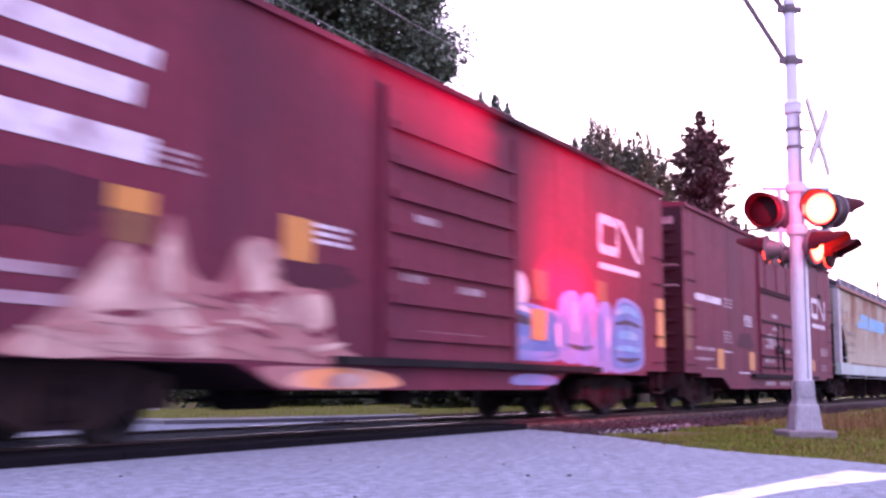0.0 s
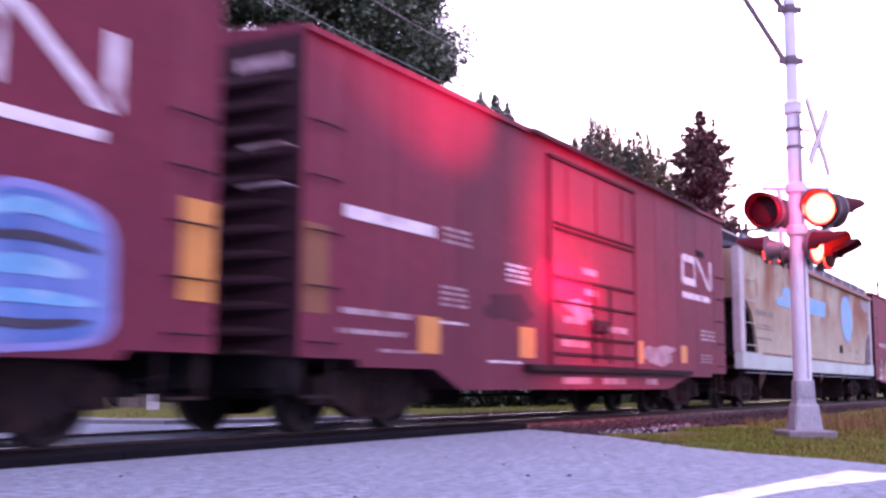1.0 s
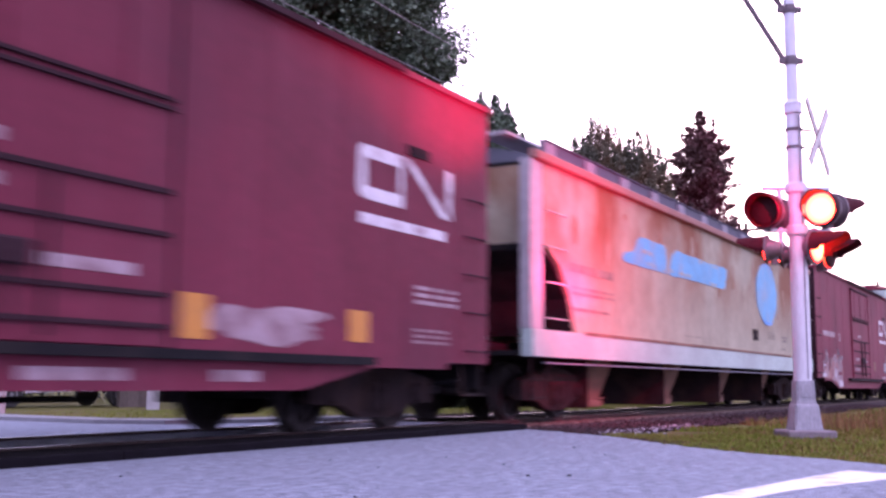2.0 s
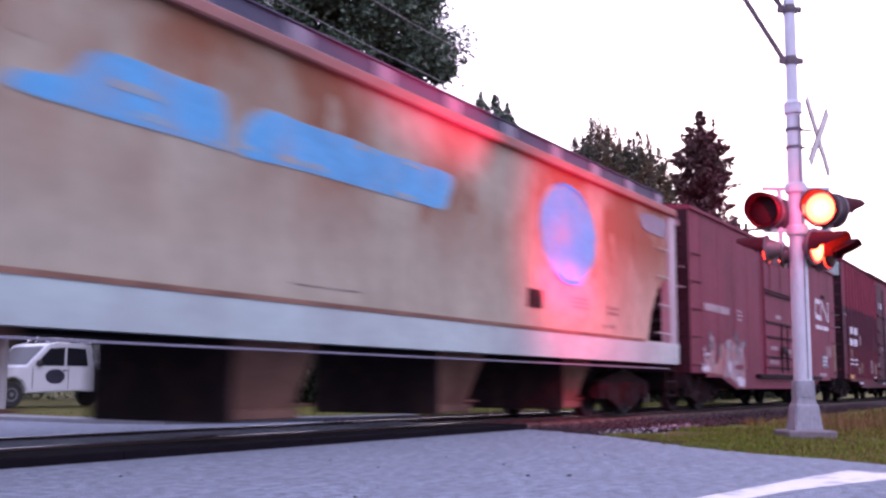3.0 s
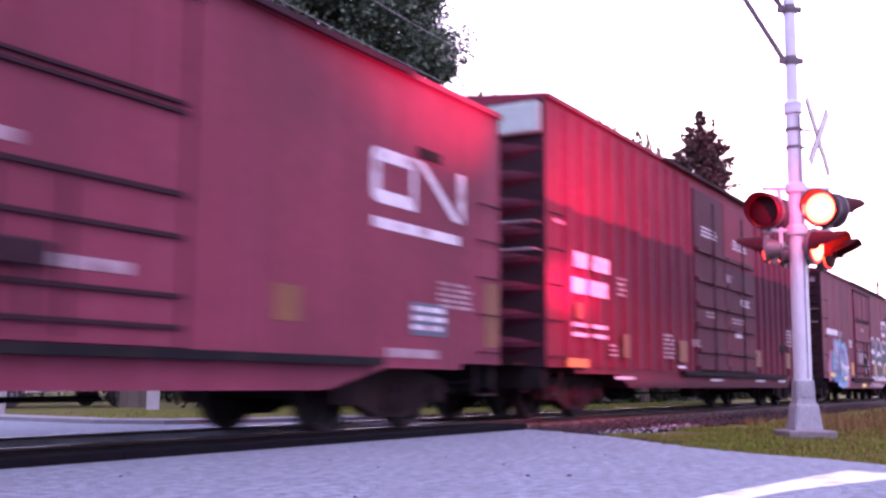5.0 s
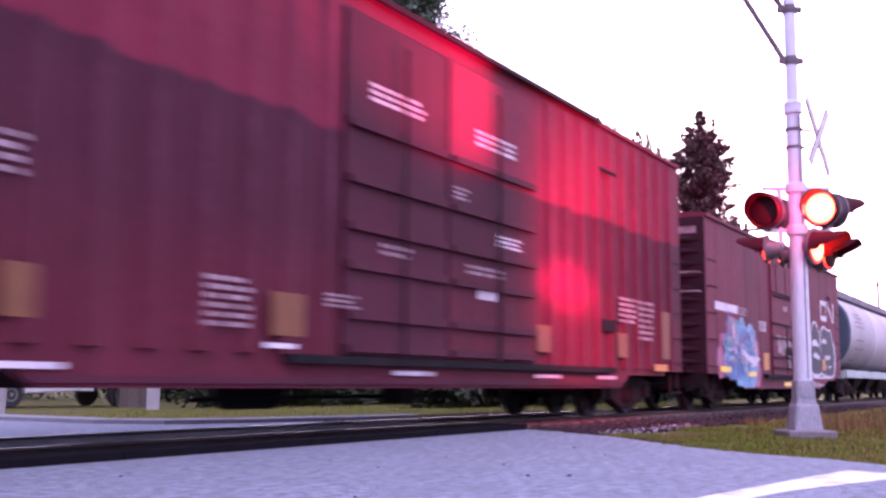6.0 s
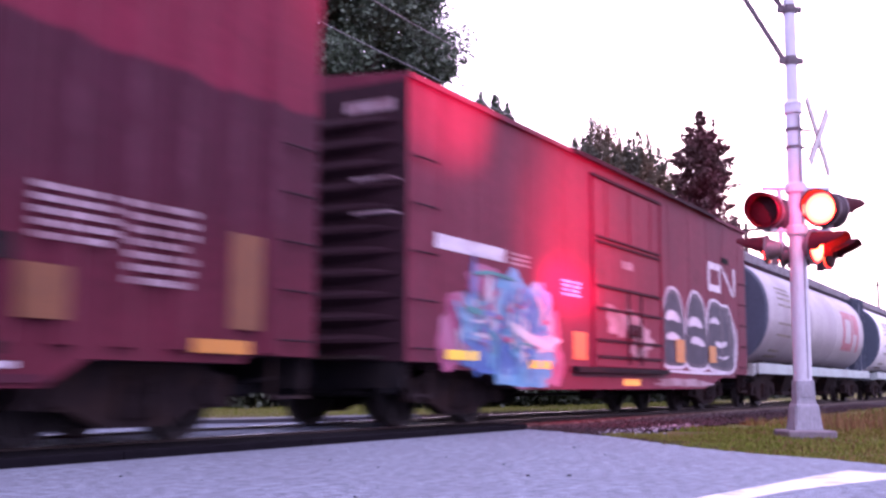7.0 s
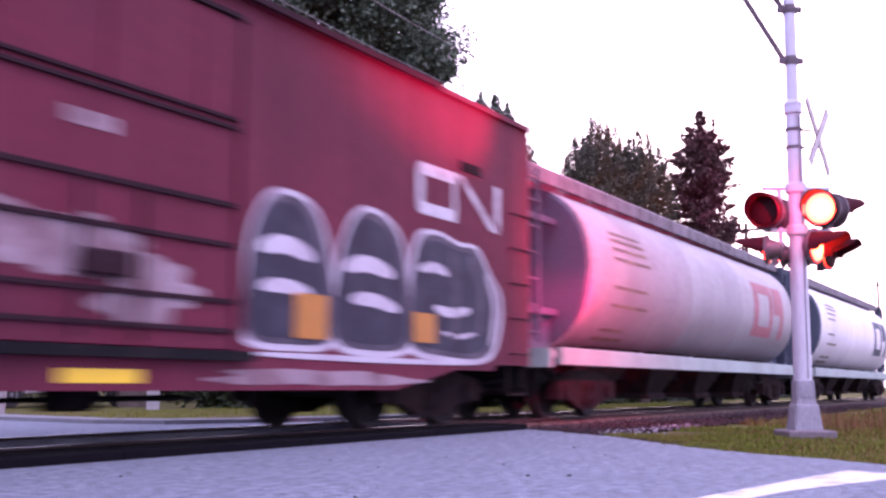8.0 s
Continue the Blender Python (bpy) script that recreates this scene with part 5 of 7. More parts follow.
lines(7.67, 8.3, 1.98, 2.14, 2, NEAR - 0.066, M["white_dull"], Fc, 44)
lines(6.69, 7.25, 1.36, 1.52, 3, NEAR - 0.066, M["white_dull"], Fc, 45)
slab(14.03, 14.63, 1.46, 1.65, NEAR - 0.085, M["grime"], Fc, "dark_plate", t=0.03)
slab(0.25, 0.7, 2.98, 3.04, NEAR - 0.02, M["white_dull"], Fc, "stencil")
bm = bmesh.new()
box(bm, 3.2, 15.0, NEAR - 0.03, NEAR - 0.002, 0.60, 0.66)
part("sill_flange", bm, M["maroon"], Fc)
for x0, x1 in ((75.5, 76.4), (80.9, 81.8), (84.5, 85.4), (86.8, 87.6)):
    slab(x0 - sF, x1 - sF, 0.70, 0.75, NEAR - 0.035, M["white"], Fc, "stencil")
slab(86.9 - sF, 87.6 - sF, 4.05, 4.1, NEAR - 0.075, M["grime"], Fc, "dark_plate", t=0.03)
bm = bmesh.new()
box(bm, -0.11, -0.004, -1.45, 1.45, 4.28, 4.74, bevel=0.02)
part("end_cap", bm, M["whitesill"], Fc, "white painted top of the end wall")
bm = bmesh.new()
box(bm, 18.254, 18.36, -1.45, 1.45, 4.28, 4.74, bevel=0.02)
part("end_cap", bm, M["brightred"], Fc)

for k in range(29):
    # pale streaks on the upper faces of the side posts
    x_ = 0.75 + 0.6 * k
    if not 6.8 < x_ < 11.8:
        rq = random.Random(810 + k)
        z_ = rq.uniform(3.0, 3.3)
        stroke(Fc, 0, ((x_, z_), (x_ + rq.uniform(-0.01, 0.01), z_ - 0.4), (x_, z_ - rq.uniform(0.6, 1.3))), rq.uniform(0.07, 0.11), "ribpale", 0, "pale_streak", 0.064, 0.2)

# sixth: boxcar with blue-and-pink and charcoal graffiti
sG = 92.9
sH = sG - 0.4
Gc = boxcar(sG - 0.3, 14.8, M["oxide_b"], "oxide-red boxcar with bright blue-pink and charcoal graffiti", cuts=(2.05, 2.95, 11.4, 12.75), door=(5.55, 8.65), eave=(4.7, 12.2), track_end=0.25)
slab(93.54 - sG, 95.36 - sG, 2.22, 2.40, NEAR - 0.007, M["white"], Gc, "stencil")
txt(Gc, sG, 97.24, 97.92, 1.92, 2.18, 4, "white", seed=51)
txt(Gc, sG, 95.5, 96.1, 2.2, 2.4, 3, "white_dull", seed=52)
for i, (cx, cz, w, h, m1) in enumerate(((94.1, 1.25, 1.0, 0.85, "g_pink"), (94.9, 1.85, 1.3, 0.5, "g_pink"), (96.75, 1.15, 0.9, 1.1, "g_pink"), (96.1, 0.75, 1.6, 0.36, "g_pink"), (94.8, 1.28, 1.2, 0.95, "g_cyan"), (95.55, 1.4, 1.3, 1.35, "g_cyan"), (96.3, 1.35, 1.15, 1.15, "g_cyan"), (95.3, 1.0, 2.2, 0.55, "g_blue"), (96.4, 0.95, 1.0, 0.55, "g_cyan"))):
    spray(Gc, sG, cx, cz, w, h, m1, 1 + i // 2, 110 + i, 0.22, 2.6)
for i in range(34):
    rq = random.Random(300 + i)
    cx, cz = rq.uniform(94.4, 96.85), rq.uniform(0.9, 1.85)
    tall = rq.random() < 0.7
    spray(Gc, sG, cx, cz, rq.uniform(0.07, 0.16) if tall else rq.uniform(0.3, 0.6), rq.uniform(0.3, 0.75) if tall else rq.uniform(0.07, 0.14), rq.choice(["g_white", "g_cyan", "g_blue", "g_white", "g_pink", "g_blue", "g_lav"]), 6 + i % 3, 130 + i, 0.22, 2.6)
for i in range(64):
    rq = random.Random(700 + i)
    cx = rq.uniform(94.1, 96.7)
    cz = rq.uniform(1.05, 1.90 - 0.25 * abs(cx - 95.4))
    up = rq.random() < 0.6
    ln = rq.uniform(0.2, 0.55)
    pts = ((cx, cz - ln / 2), (cx + rq.uniform(-0.12, 0.12), cz), (cx + rq.uniform(-0.2, 0.2), cz + ln / 2)) if up else ((cx - ln / 2, cz), (cx, cz + rq.uniform(-0.1, 0.1)), (cx + ln / 2, cz + rq.uniform(-0.1, 0.1)))
    stroke(Gc, sG, pts, rq.uniform(0.03, 0.09), rq.choice(["g_blue", "g_white", "g_pink", "g_cyan", "g_blue", "g_lav", "g_pink", "g_white", "g_cyan", "g_teal"]), 9 + i % 3)
stroke(Gc, sG, ((95.4, 1.42), (96.0, 1.25), (96.75, 1.12)), 0.14, "g_white", 12)
stroke(Gc, sG, ((94.4, 1.98), (94.9, 2.04), (95.6, 2.0)), 0.05, "g_teal", 9)
spray(Gc, sG, 96.5, 1.18, 1.0, 0.22, "g_white", 9, 178, 0.25)
spray(Gc, sG, 95.9, 0.72, 1.7, 0.26, "g_cyan", 4, 151, 0.25)
slab(93.77 - sG, 94.56 - sG, 0.90, 1.02, NEAR - 0.03, M["yellow_br"], Gc, "reflector_tape", "bright yellow reflector tape")
slab(96.04 - sG, 96.75 - sG, 0.83, 0.94, NEAR - 0.03, M["yellow_br"], Gc, "reflector_tape", "bright yellow reflector tape")
slab(99.4 - sG + 0.3, 100.2 - sG + 0.3, 0.60, 0.71, NEAR - 0.007, M["yellow_br"], Gc, "reflector_tape", "bright yellow reflector tape")
yel(Gc, sG, 97.62, 98.14, 0.99, 1.41)
logo(Gc, 104.4 - sG + 0.3, 106.5 - sG + 0.3, 2.58, 3.2, M["white"], NEAR - 0.007)
slab(105.45 - sG + 0.3, 105.95 - sG + 0.3, 3.26, 3.38, NEAR - 0.02, M["grime"], Gc, "dark_plate", t=0.02)
BUBBLES = (((101.42, 1.0), (101.40, 1.5), (101.5, 2.05), (101.75, 2.40), (102.15, 2.46), (102.55, 2.28), (102.8, 1.7), (102.85, 1.02), (102.1, 0.92)),
           ((102.78, 1.02), (102.8, 1.65), (103.0, 2.22), (103.3, 2.48), (103.75, 2.45), (104.1, 2.2), (104.3, 1.6), (104.3, 1.0), (103.5, 0.90)),
           ((104.2, 1.02), (104.2, 1.7), (104.4, 2.3), (104.85, 2.42), (105.4, 2.34), (105.85, 2.34), (106.2, 2.05), (106.55, 1.72), (106.45, 1.15), (106.05, 0.88), (105.0, 0.88)))
sL = sG - 0.3
for i, pts in enumerate(BUBBLES):
    patch(Gc, sL, pts, "g_white", 1, 1.01)
    patch(Gc, sL, pts, "g_grey", 2, 0.93)
    patch(Gc, sL, [(x_ - 0.06, z_ - 0.01) for x_, z_ in pts], "g_dark", 3, 0.84)
for i, (pts, w, m1) in enumerate(((((101.6, 1.86), (102.0, 1.93), (102.45, 1.84)), 0.18, "g_white"), (((101.62, 1.50), (102.0, 1.53), (102.4, 1.48)), 0.14, "g_white"),
                                  (((102.95, 1.80), (103.4, 1.88), (103.9, 1.80)), 0.18, "g_white"), (((103.1, 1.48), (103.5, 1.50), (104.0, 1.42)), 0.15, "g_white"),
                                  (((104.45, 1.92), (104.8, 1.98), (105.1, 1.92)), 0.12, "g_white"), (((105.2, 2.22), (105.32, 1.7), (105.25, 1.1)), 0.20, "g_grey"), (((105.65, 2.2), (105.95, 1.75), (105.9, 1.2)), 0.15, "g_grey"),
                                  (((104.8, 1.50), (105.2, 1.46), (105.65, 1.52)), 0.12, "g_white"), (((105.0, 1.22), (105.4, 1.18), (105.8, 1.24)), 0.06, "g_white"), (((106.1, 2.0), (106.32, 1.6), (106.2, 1.1)), 0.10, "g_white"))):
    stroke(Gc, sL, pts, w, m1, 4 + i % 2)
stroke(Gc, sL, ((101.5, 0.875), (103.5, 0.86), (105.9, 0.86)), 0.06, "g_white", 4)
yel(Gc, sH, 102.05, 102.56, 1.04, 1.48, 7)
yel(Gc, sH, 104.21, 104.70, 1.08, 1.42, 7)
spray(Gc, sG, 99.6, 1.65, 1.3, 0.55, "white_dull", 12, 221, 0.35, 2.4)
spray(Gc, sG, 100.5, 1.35, 1.2, 0.5, "white_dull", 13, 222, 0.35, 2.4)
spray(Gc, sG, 103.0, 0.66, 3.0, 0.16, "white_dull", 1, 223, 0.25, 3)
slab(99.6 - sG, 100.1 - sG, 2.55, 2.68, NEAR - 0.046, M["white_dull"], Gc, "stencil")

# third: covered hopper, beige with rust and blue bars
sC = 36.45


def hopper_car(s, L):
    car = empty("covered_hopper", pose(s, TRACK_Y, 0), "beige rust-stained covered hopper with light-blue stripes", "hopper car", "freight cars of the train")
    MOVERS.append((car, s))
    # side sheets, cut away in a slope at both ends
    bm = bmesh.new()
    out = [(1.62, 1.38), (L - 1.62, 1.38), (L - 1.42, 1.9), (L - 1.05, 2.35), (L - 0.5, 2.62), (L - 0.5, 3.82), (0.5, 3.82), (0.5, 2.62), (1.05, 2.35), (1.42, 1.9)]
    prism(bm, out, -HALF, HALF)
    part("body", bm, M["beige"], car)
    bm = bmesh.new()
    prism(bm, [(0.02, 1.0), (L - 0.02, 1.0), (L - 0.02, 1.385), (0.02, 1.385)], -HALF - 0.045, -HALF + 0.14)
    prism(bm, [(0.02, 1.12), (L - 0.02, 1.12), (L - 0.02, 1.385), (0.02, 1.385)], HALF - 0.14, HALF + 0.045)
    part("side_sill", bm, M["whitesill"], car, "white side sill")
    bm = bmesh.new()
    box(bm, 0.5, L - 0.5, -HALF - 0.02, -HALF + 0.06, 0.905, 0.925)
    part("lower_pipe", bm, M["galvdull"], car)
    bm = bmesh.new()
    box(bm, 1.9, L - 1.9, -HALF - 0.055, -HALF - 0.045, 1.36, 1.41)
    part("sill_edge", bm, M["rustchute"], car, "rusty seam above the sill")
    bm = bmesh.new()
    box(bm, 0.1, L - 0.1, -HALF - 0.09, -HALF + 0.05, 3.80, 3.94, bevel=0.02)
    box(bm, 0.1, L - 0.1, HALF - 0.05, HALF + 0.09, 3.80, 3.94, bevel=0.02)
    part("top_rail", bm, M["rustpaint"], car, "rusty pink top rail")
    bm = bmesh.new()
    va, vb = [], []
    for k in range(9):
        f = k / 8 * 2 - 1
        va.append(bm.verts.new((0.5, f * 1.45, 3.88 + 0.30 * (1 - f * f))))
        vb.append(bm.verts.new((L - 0.5, f * 1.45, 3.88 + 0.30 * (1 - f * f))))
    for i in range(8):
        bm.faces.new((va[i], vb[i], vb[i + 1], va[i + 1]))
    bm.faces.new(va)
    bm.faces.new(vb)
    bmesh.ops.recalc_face_normals(bm, faces=bm.faces[:])
    part("roof", bm, M["roofgrey"], car)
    # running boards with posts along the roof
    bm = bmesh.new()
    box(bm, 0.2, L - 0.2, -1.05, -0.6, 4.24, 4.28)
    box(bm, 0.2, L - 0.2, 0.6, 1.05, 4.24, 4.28)
    part("running_board", bm, M["galv"], car, "galvanised roof walkway")
    for k in range(12):
        x = 0.8 + k * (L - 1.6) / 11
        bm = bmesh.new()
        box(bm, x - 0.2, x + 0.2, -1.475, -1.455, 3.94, 4.15)
        part("coaming_plate", bm, M["galvdull"], car)
    bm = bmesh.new()
    box(bm, 0.6, L - 0.6, -1.45, -1.38, 3.93, 4.17)
    box(bm, 0.6, L - 0.6, -1.48, -1.36, 4.172, 4.19)
    part("roof_coaming", bm, M["navy"], car, "dark navy raised roof edge")
    for k in range(4):
        bm = bmesh.new()
        x = 2.6 + k * 4.5
        lathe(bm, [(0.38, 4.15), (0.38, 4.28), (0.3, 4.33), (0.05, 4.35)], Matrix.Translation((x, 0, 0)), 18)
        part("hatch", bm, M["beige"], car)
    # end slopes, posts, ladders and platforms
    for e in (0, 1):
        bm = bmesh.new()
        X = (lambda x: x) if e == 0 else (lambda x: L - x)
        a = [(X(1.58), 1.36), (X(1.38), 1.88), (X(1.0), 2.31), (X(0.49), 2.57), (X(0.49), 2.66), (X(1.07), 2.4), (X(1.45), 1.92), (X(1.66), 1.36)]
        prism(bm, a, -HALF + 0.06, HALF - 0.06)
        part("end_slope", bm, M["grime"], car, "dark sloping end sheet")
        for y in (-HALF - 0.02, HALF - 0.16):
            bm = bmesh.new()
            box(bm, min(X(0.02), X(0.42)), max(X(0.02), X(0.42)), y, y + 0.18, 1.385, 3.8, bevel=0.01)
            part("end_post", bm, M["greyhop"], car, "pale end post")
        ladder(car, min(X(0.55), X(1.15)), max(X(0.55), X(1.15)), 1.55, 3.1, 4, NEAR, M["whitesill"], False, "grab_irons")
        bm = bmesh.new()
        box(bm, min(X(0.0), X(1.9)), max(X(0.0), X(1.9)), -1.3, 1.3, 1.02, 1.08)
        rod(bm, (X(0.9), 0.2, 1.08), (X(0.9), 0.2, 1.6), 0.18, 14)
        part("end_platform", bm, M["grime"], car)
        bm = bmesh.new()
        x0, x1 = min(X(0.08), X(0.62)), max(X(0.08), X(0.62))
        for z in (0.42, 0.68):
            rod(bm, (x0, NEAR + 0.02, z), (x1, NEAR + 0.02, z), 0.016, 6)
        rod(bm, (x0, NEAR + 0.02, 0.4), (x0, NEAR + 0.02, 1.0), 0.016, 6)
        rod(bm, (x1, NEAR + 0.02, 0.4), (x1, NEAR + 0.02, 1.0), 0.016, 6)
        part("step", bm, M["steel_dirty"], car)
        coupler(car, 0 if e == 0 else L, -1 if e == 0 else 1)
    bm = bmesh.new()
    box(bm, 0.3, L - 0.3, -0.28, 0.28, 1.02, 1.25, bevel=0.02)
    part("centre_sill", bm, M["grime"], car)
    # discharge chutes
    for k, x in enumerate((3.75, 7.5, 11.25, 15.0)):
        bm = bmesh.new()
        top = [(x - 1.05, -1.22, 1.36), (x + 0.5, -1.22, 1.36), (x + 0.5, 0.6, 1.36), (x - 1.05, 0.6, 1.36)]
        bot = [(x - 0.85, -0.85, 0.34), (x + 0.3, -0.85, 0.34), (x + 0.3, 0.4, 0.34), (x - 0.85, 0.4, 0.34)]
        a = [bm.verts.new(p) for p in top]
        b = [bm.verts.new(p) for p in bot]
        for i in range(4):
            j = (i + 1) % 4
            bm.faces.new((a[i], a[j], b[j], b[i]))
        bm.faces.new(b)
        bmesh.ops.recalc_face_normals(bm, faces=bm.faces[:])
        part("chute", bm, M["rustchute"], car, "rust-stained discharge chute")
        # dark plate added before the chute, for the shade on its left face
        bm = bmesh.new()
        box(bm, x - 1.11, x - 1.07, -1.25, 0.6, 0.24, 1.3)
        part("chute_shade", bm, M["steel_dirty"], car, "dark plate for the chute's shaded side")
        bm = bmesh.new()
        box(bm, x - 0.92, x + 0.36, -0.92, 0.46, 0.24, 0.35, bevel=0.015)
        rod(bm, (x - 0.7, -0.8, 0.38), (x + 0.7, -0.8, 0.38), 0.02, 6)
        part("outlet_gate", bm, M["rustchute"], car)
    truck(car, 1.75)
    truck(car, L - 1.75)
    return car


M["stencilgrey"] = mat("faded_dark_stencil", (0.13, 0.105, 0.09), 0.7, var=0.3, scale=4, fine=20, stain=(0.24, 0.2, 0.15), stain_amt=0.7, stain_scale=3)
M["walkgrey"] = mat("grey_walk_plate", (0.17, 0.15, 0.175), 0.7, var=0.4, scale=2, fine=12, stain=(0.08, 0.06, 0.07), stain_amt=0.7, stain_scale=2.5)
M["galvdull"] = mat("dull_grey_plate", (0.15, 0.145, 0.19), 0.6, var=0.2)
M["navy"] = mat("faded_navy_paint", (0.035, 0.035, 0.07), 0.65, var=0.25, scale=2, fine=15)
M["rustchute"] = mat("rusty_chute", (0.17, 0.085, 0.055), 0.8, var=0.35, scale=2, fine=15, stain=(0.09, 0.035, 0.02), stain_amt=0.7, stain_scale=1.5)
M["rustpatch"] = mat("rust_wash", (0.21, 0.095, 0.05), 0.75, var=0.25, scale=1.5, fine=10, streak=0.5, stain=(0.29, 0.24, 0.18), stain_amt=0.8, stain_scale=1.6, bump=0.05)
Cc = hopper_car(sC, 18.7)
BARS = (((40.1, 2.70), (40.15, 2.84), (40.6, 2.92), (40.85, 3.15), (41.2, 3.22), (41.8, 3.20), (42.3, 3.20), (42.40, 3.0), (42.36, 2.70), (41.9, 2.68), (41.2, 2.675), (40.7, 2.68)),
        ((42.56, 2.69), (42.68, 3.0), (42.95, 3.18), (43.6, 3.17), (44.3, 3.18), (45.0, 3.15), (45.8, 3.17), (46.5, 3.14), (46.42, 2.9), (46.25, 2.70), (45.5, 2.69), (44.8, 2.685), (43.8, 2.69), (43.2, 2.68)))
for pts in BARS:
    patch(Cc, sC, pts, "blueworn", 1, 1.015, "blue_bar_edge")
    patch(Cc, sC, pts, "skyblue", 2, 0.97, "blue_bar")
for i in range(9):
    rq = random.Random(400 + i)
    x_, z_ = rq.uniform(40.8, 46.3), rq.choice((3.1, 2.74, 2.95))
    stroke(Cc, sC, ((x_, z_), (x_ + 0.2, z_ + rq.uniform(-0.05, 0.05)), (x_ + rq.uniform(0.3, 0.6), z_)), rq.uniform(0.04, 0.09), "blueworn", 3)
spray(Cc, sC, 50.07, 2.86, 2.16, 1.56, "blueworn", 2, 261, 0.03, 2.0)
spray(Cc, sC, 50.07, 2.86, 2.02, 1.44, "skyblue", 3, 261, 0.03, 2.0)
stroke(Cc, sC, ((49.55, 2.25), (49.95, 2.14), (50.5, 2.16)), 0.07, "bluedeep", 5)
stroke(Cc, sC, ((49.5, 3.50), (49.95, 3.60), (50.5, 3.52), (50.8, 3.36)), 0.05, "bluedeep", 5)
# rust wash and dull yellow grime on the side sheets
for i in range(16):
    rq = random.Random(430 + i)
    x_, z_ = 38.2 + i * 0.98 + rq.uniform(-0.3, 0.3), rq.uniform(3.1, 3.72)
    d_ = rq.uniform(0.35, 1.1)
    stroke(Cc, sC, ((x_, z_), (x_ + rq.uniform(-0.06, 0.06), z_ - d_ / 2), (x_ + rq.uniform(-0.1, 0.1), z_ - d_)), rq.uniform(0.10, 0.34), rq.choice(["rustpatch", "rustpatch", "beige"]), 1, "rust_streak", 0.0, 0.2)
spray(Cc, sC, 53.95, 3.52, 1.5, 0.34, "galvdull", 3, 263, 0.10, 4.0)
slab(48.62 - sC, 49.08 - sC, 1.68, 1.94, NEAR - 0.02, M["steel_dirty"], Cc, "data_plate", t=0.015)
for i, (x0, x1, z0, z1, n) in enumerate(((37.9, 39.6, 2.25, 2.5, 1), (37.9, 39.7, 1.95, 2.12, 2), (37.9, 39.4, 1.7, 1.8, 1), (50.2, 50.8, 1.75, 1.95, 3), (51.6, 52.1, 1.72, 1.9, 2), (51.4, 51.9, 1.5, 1.6, 1), (43.4, 44.6, 1.55, 1.58, 1))):
    lines(x0 - sC, x1 - sC, z0, z1, n, NEAR - 0.008, M["stencilgrey"], Cc, 460 + i)


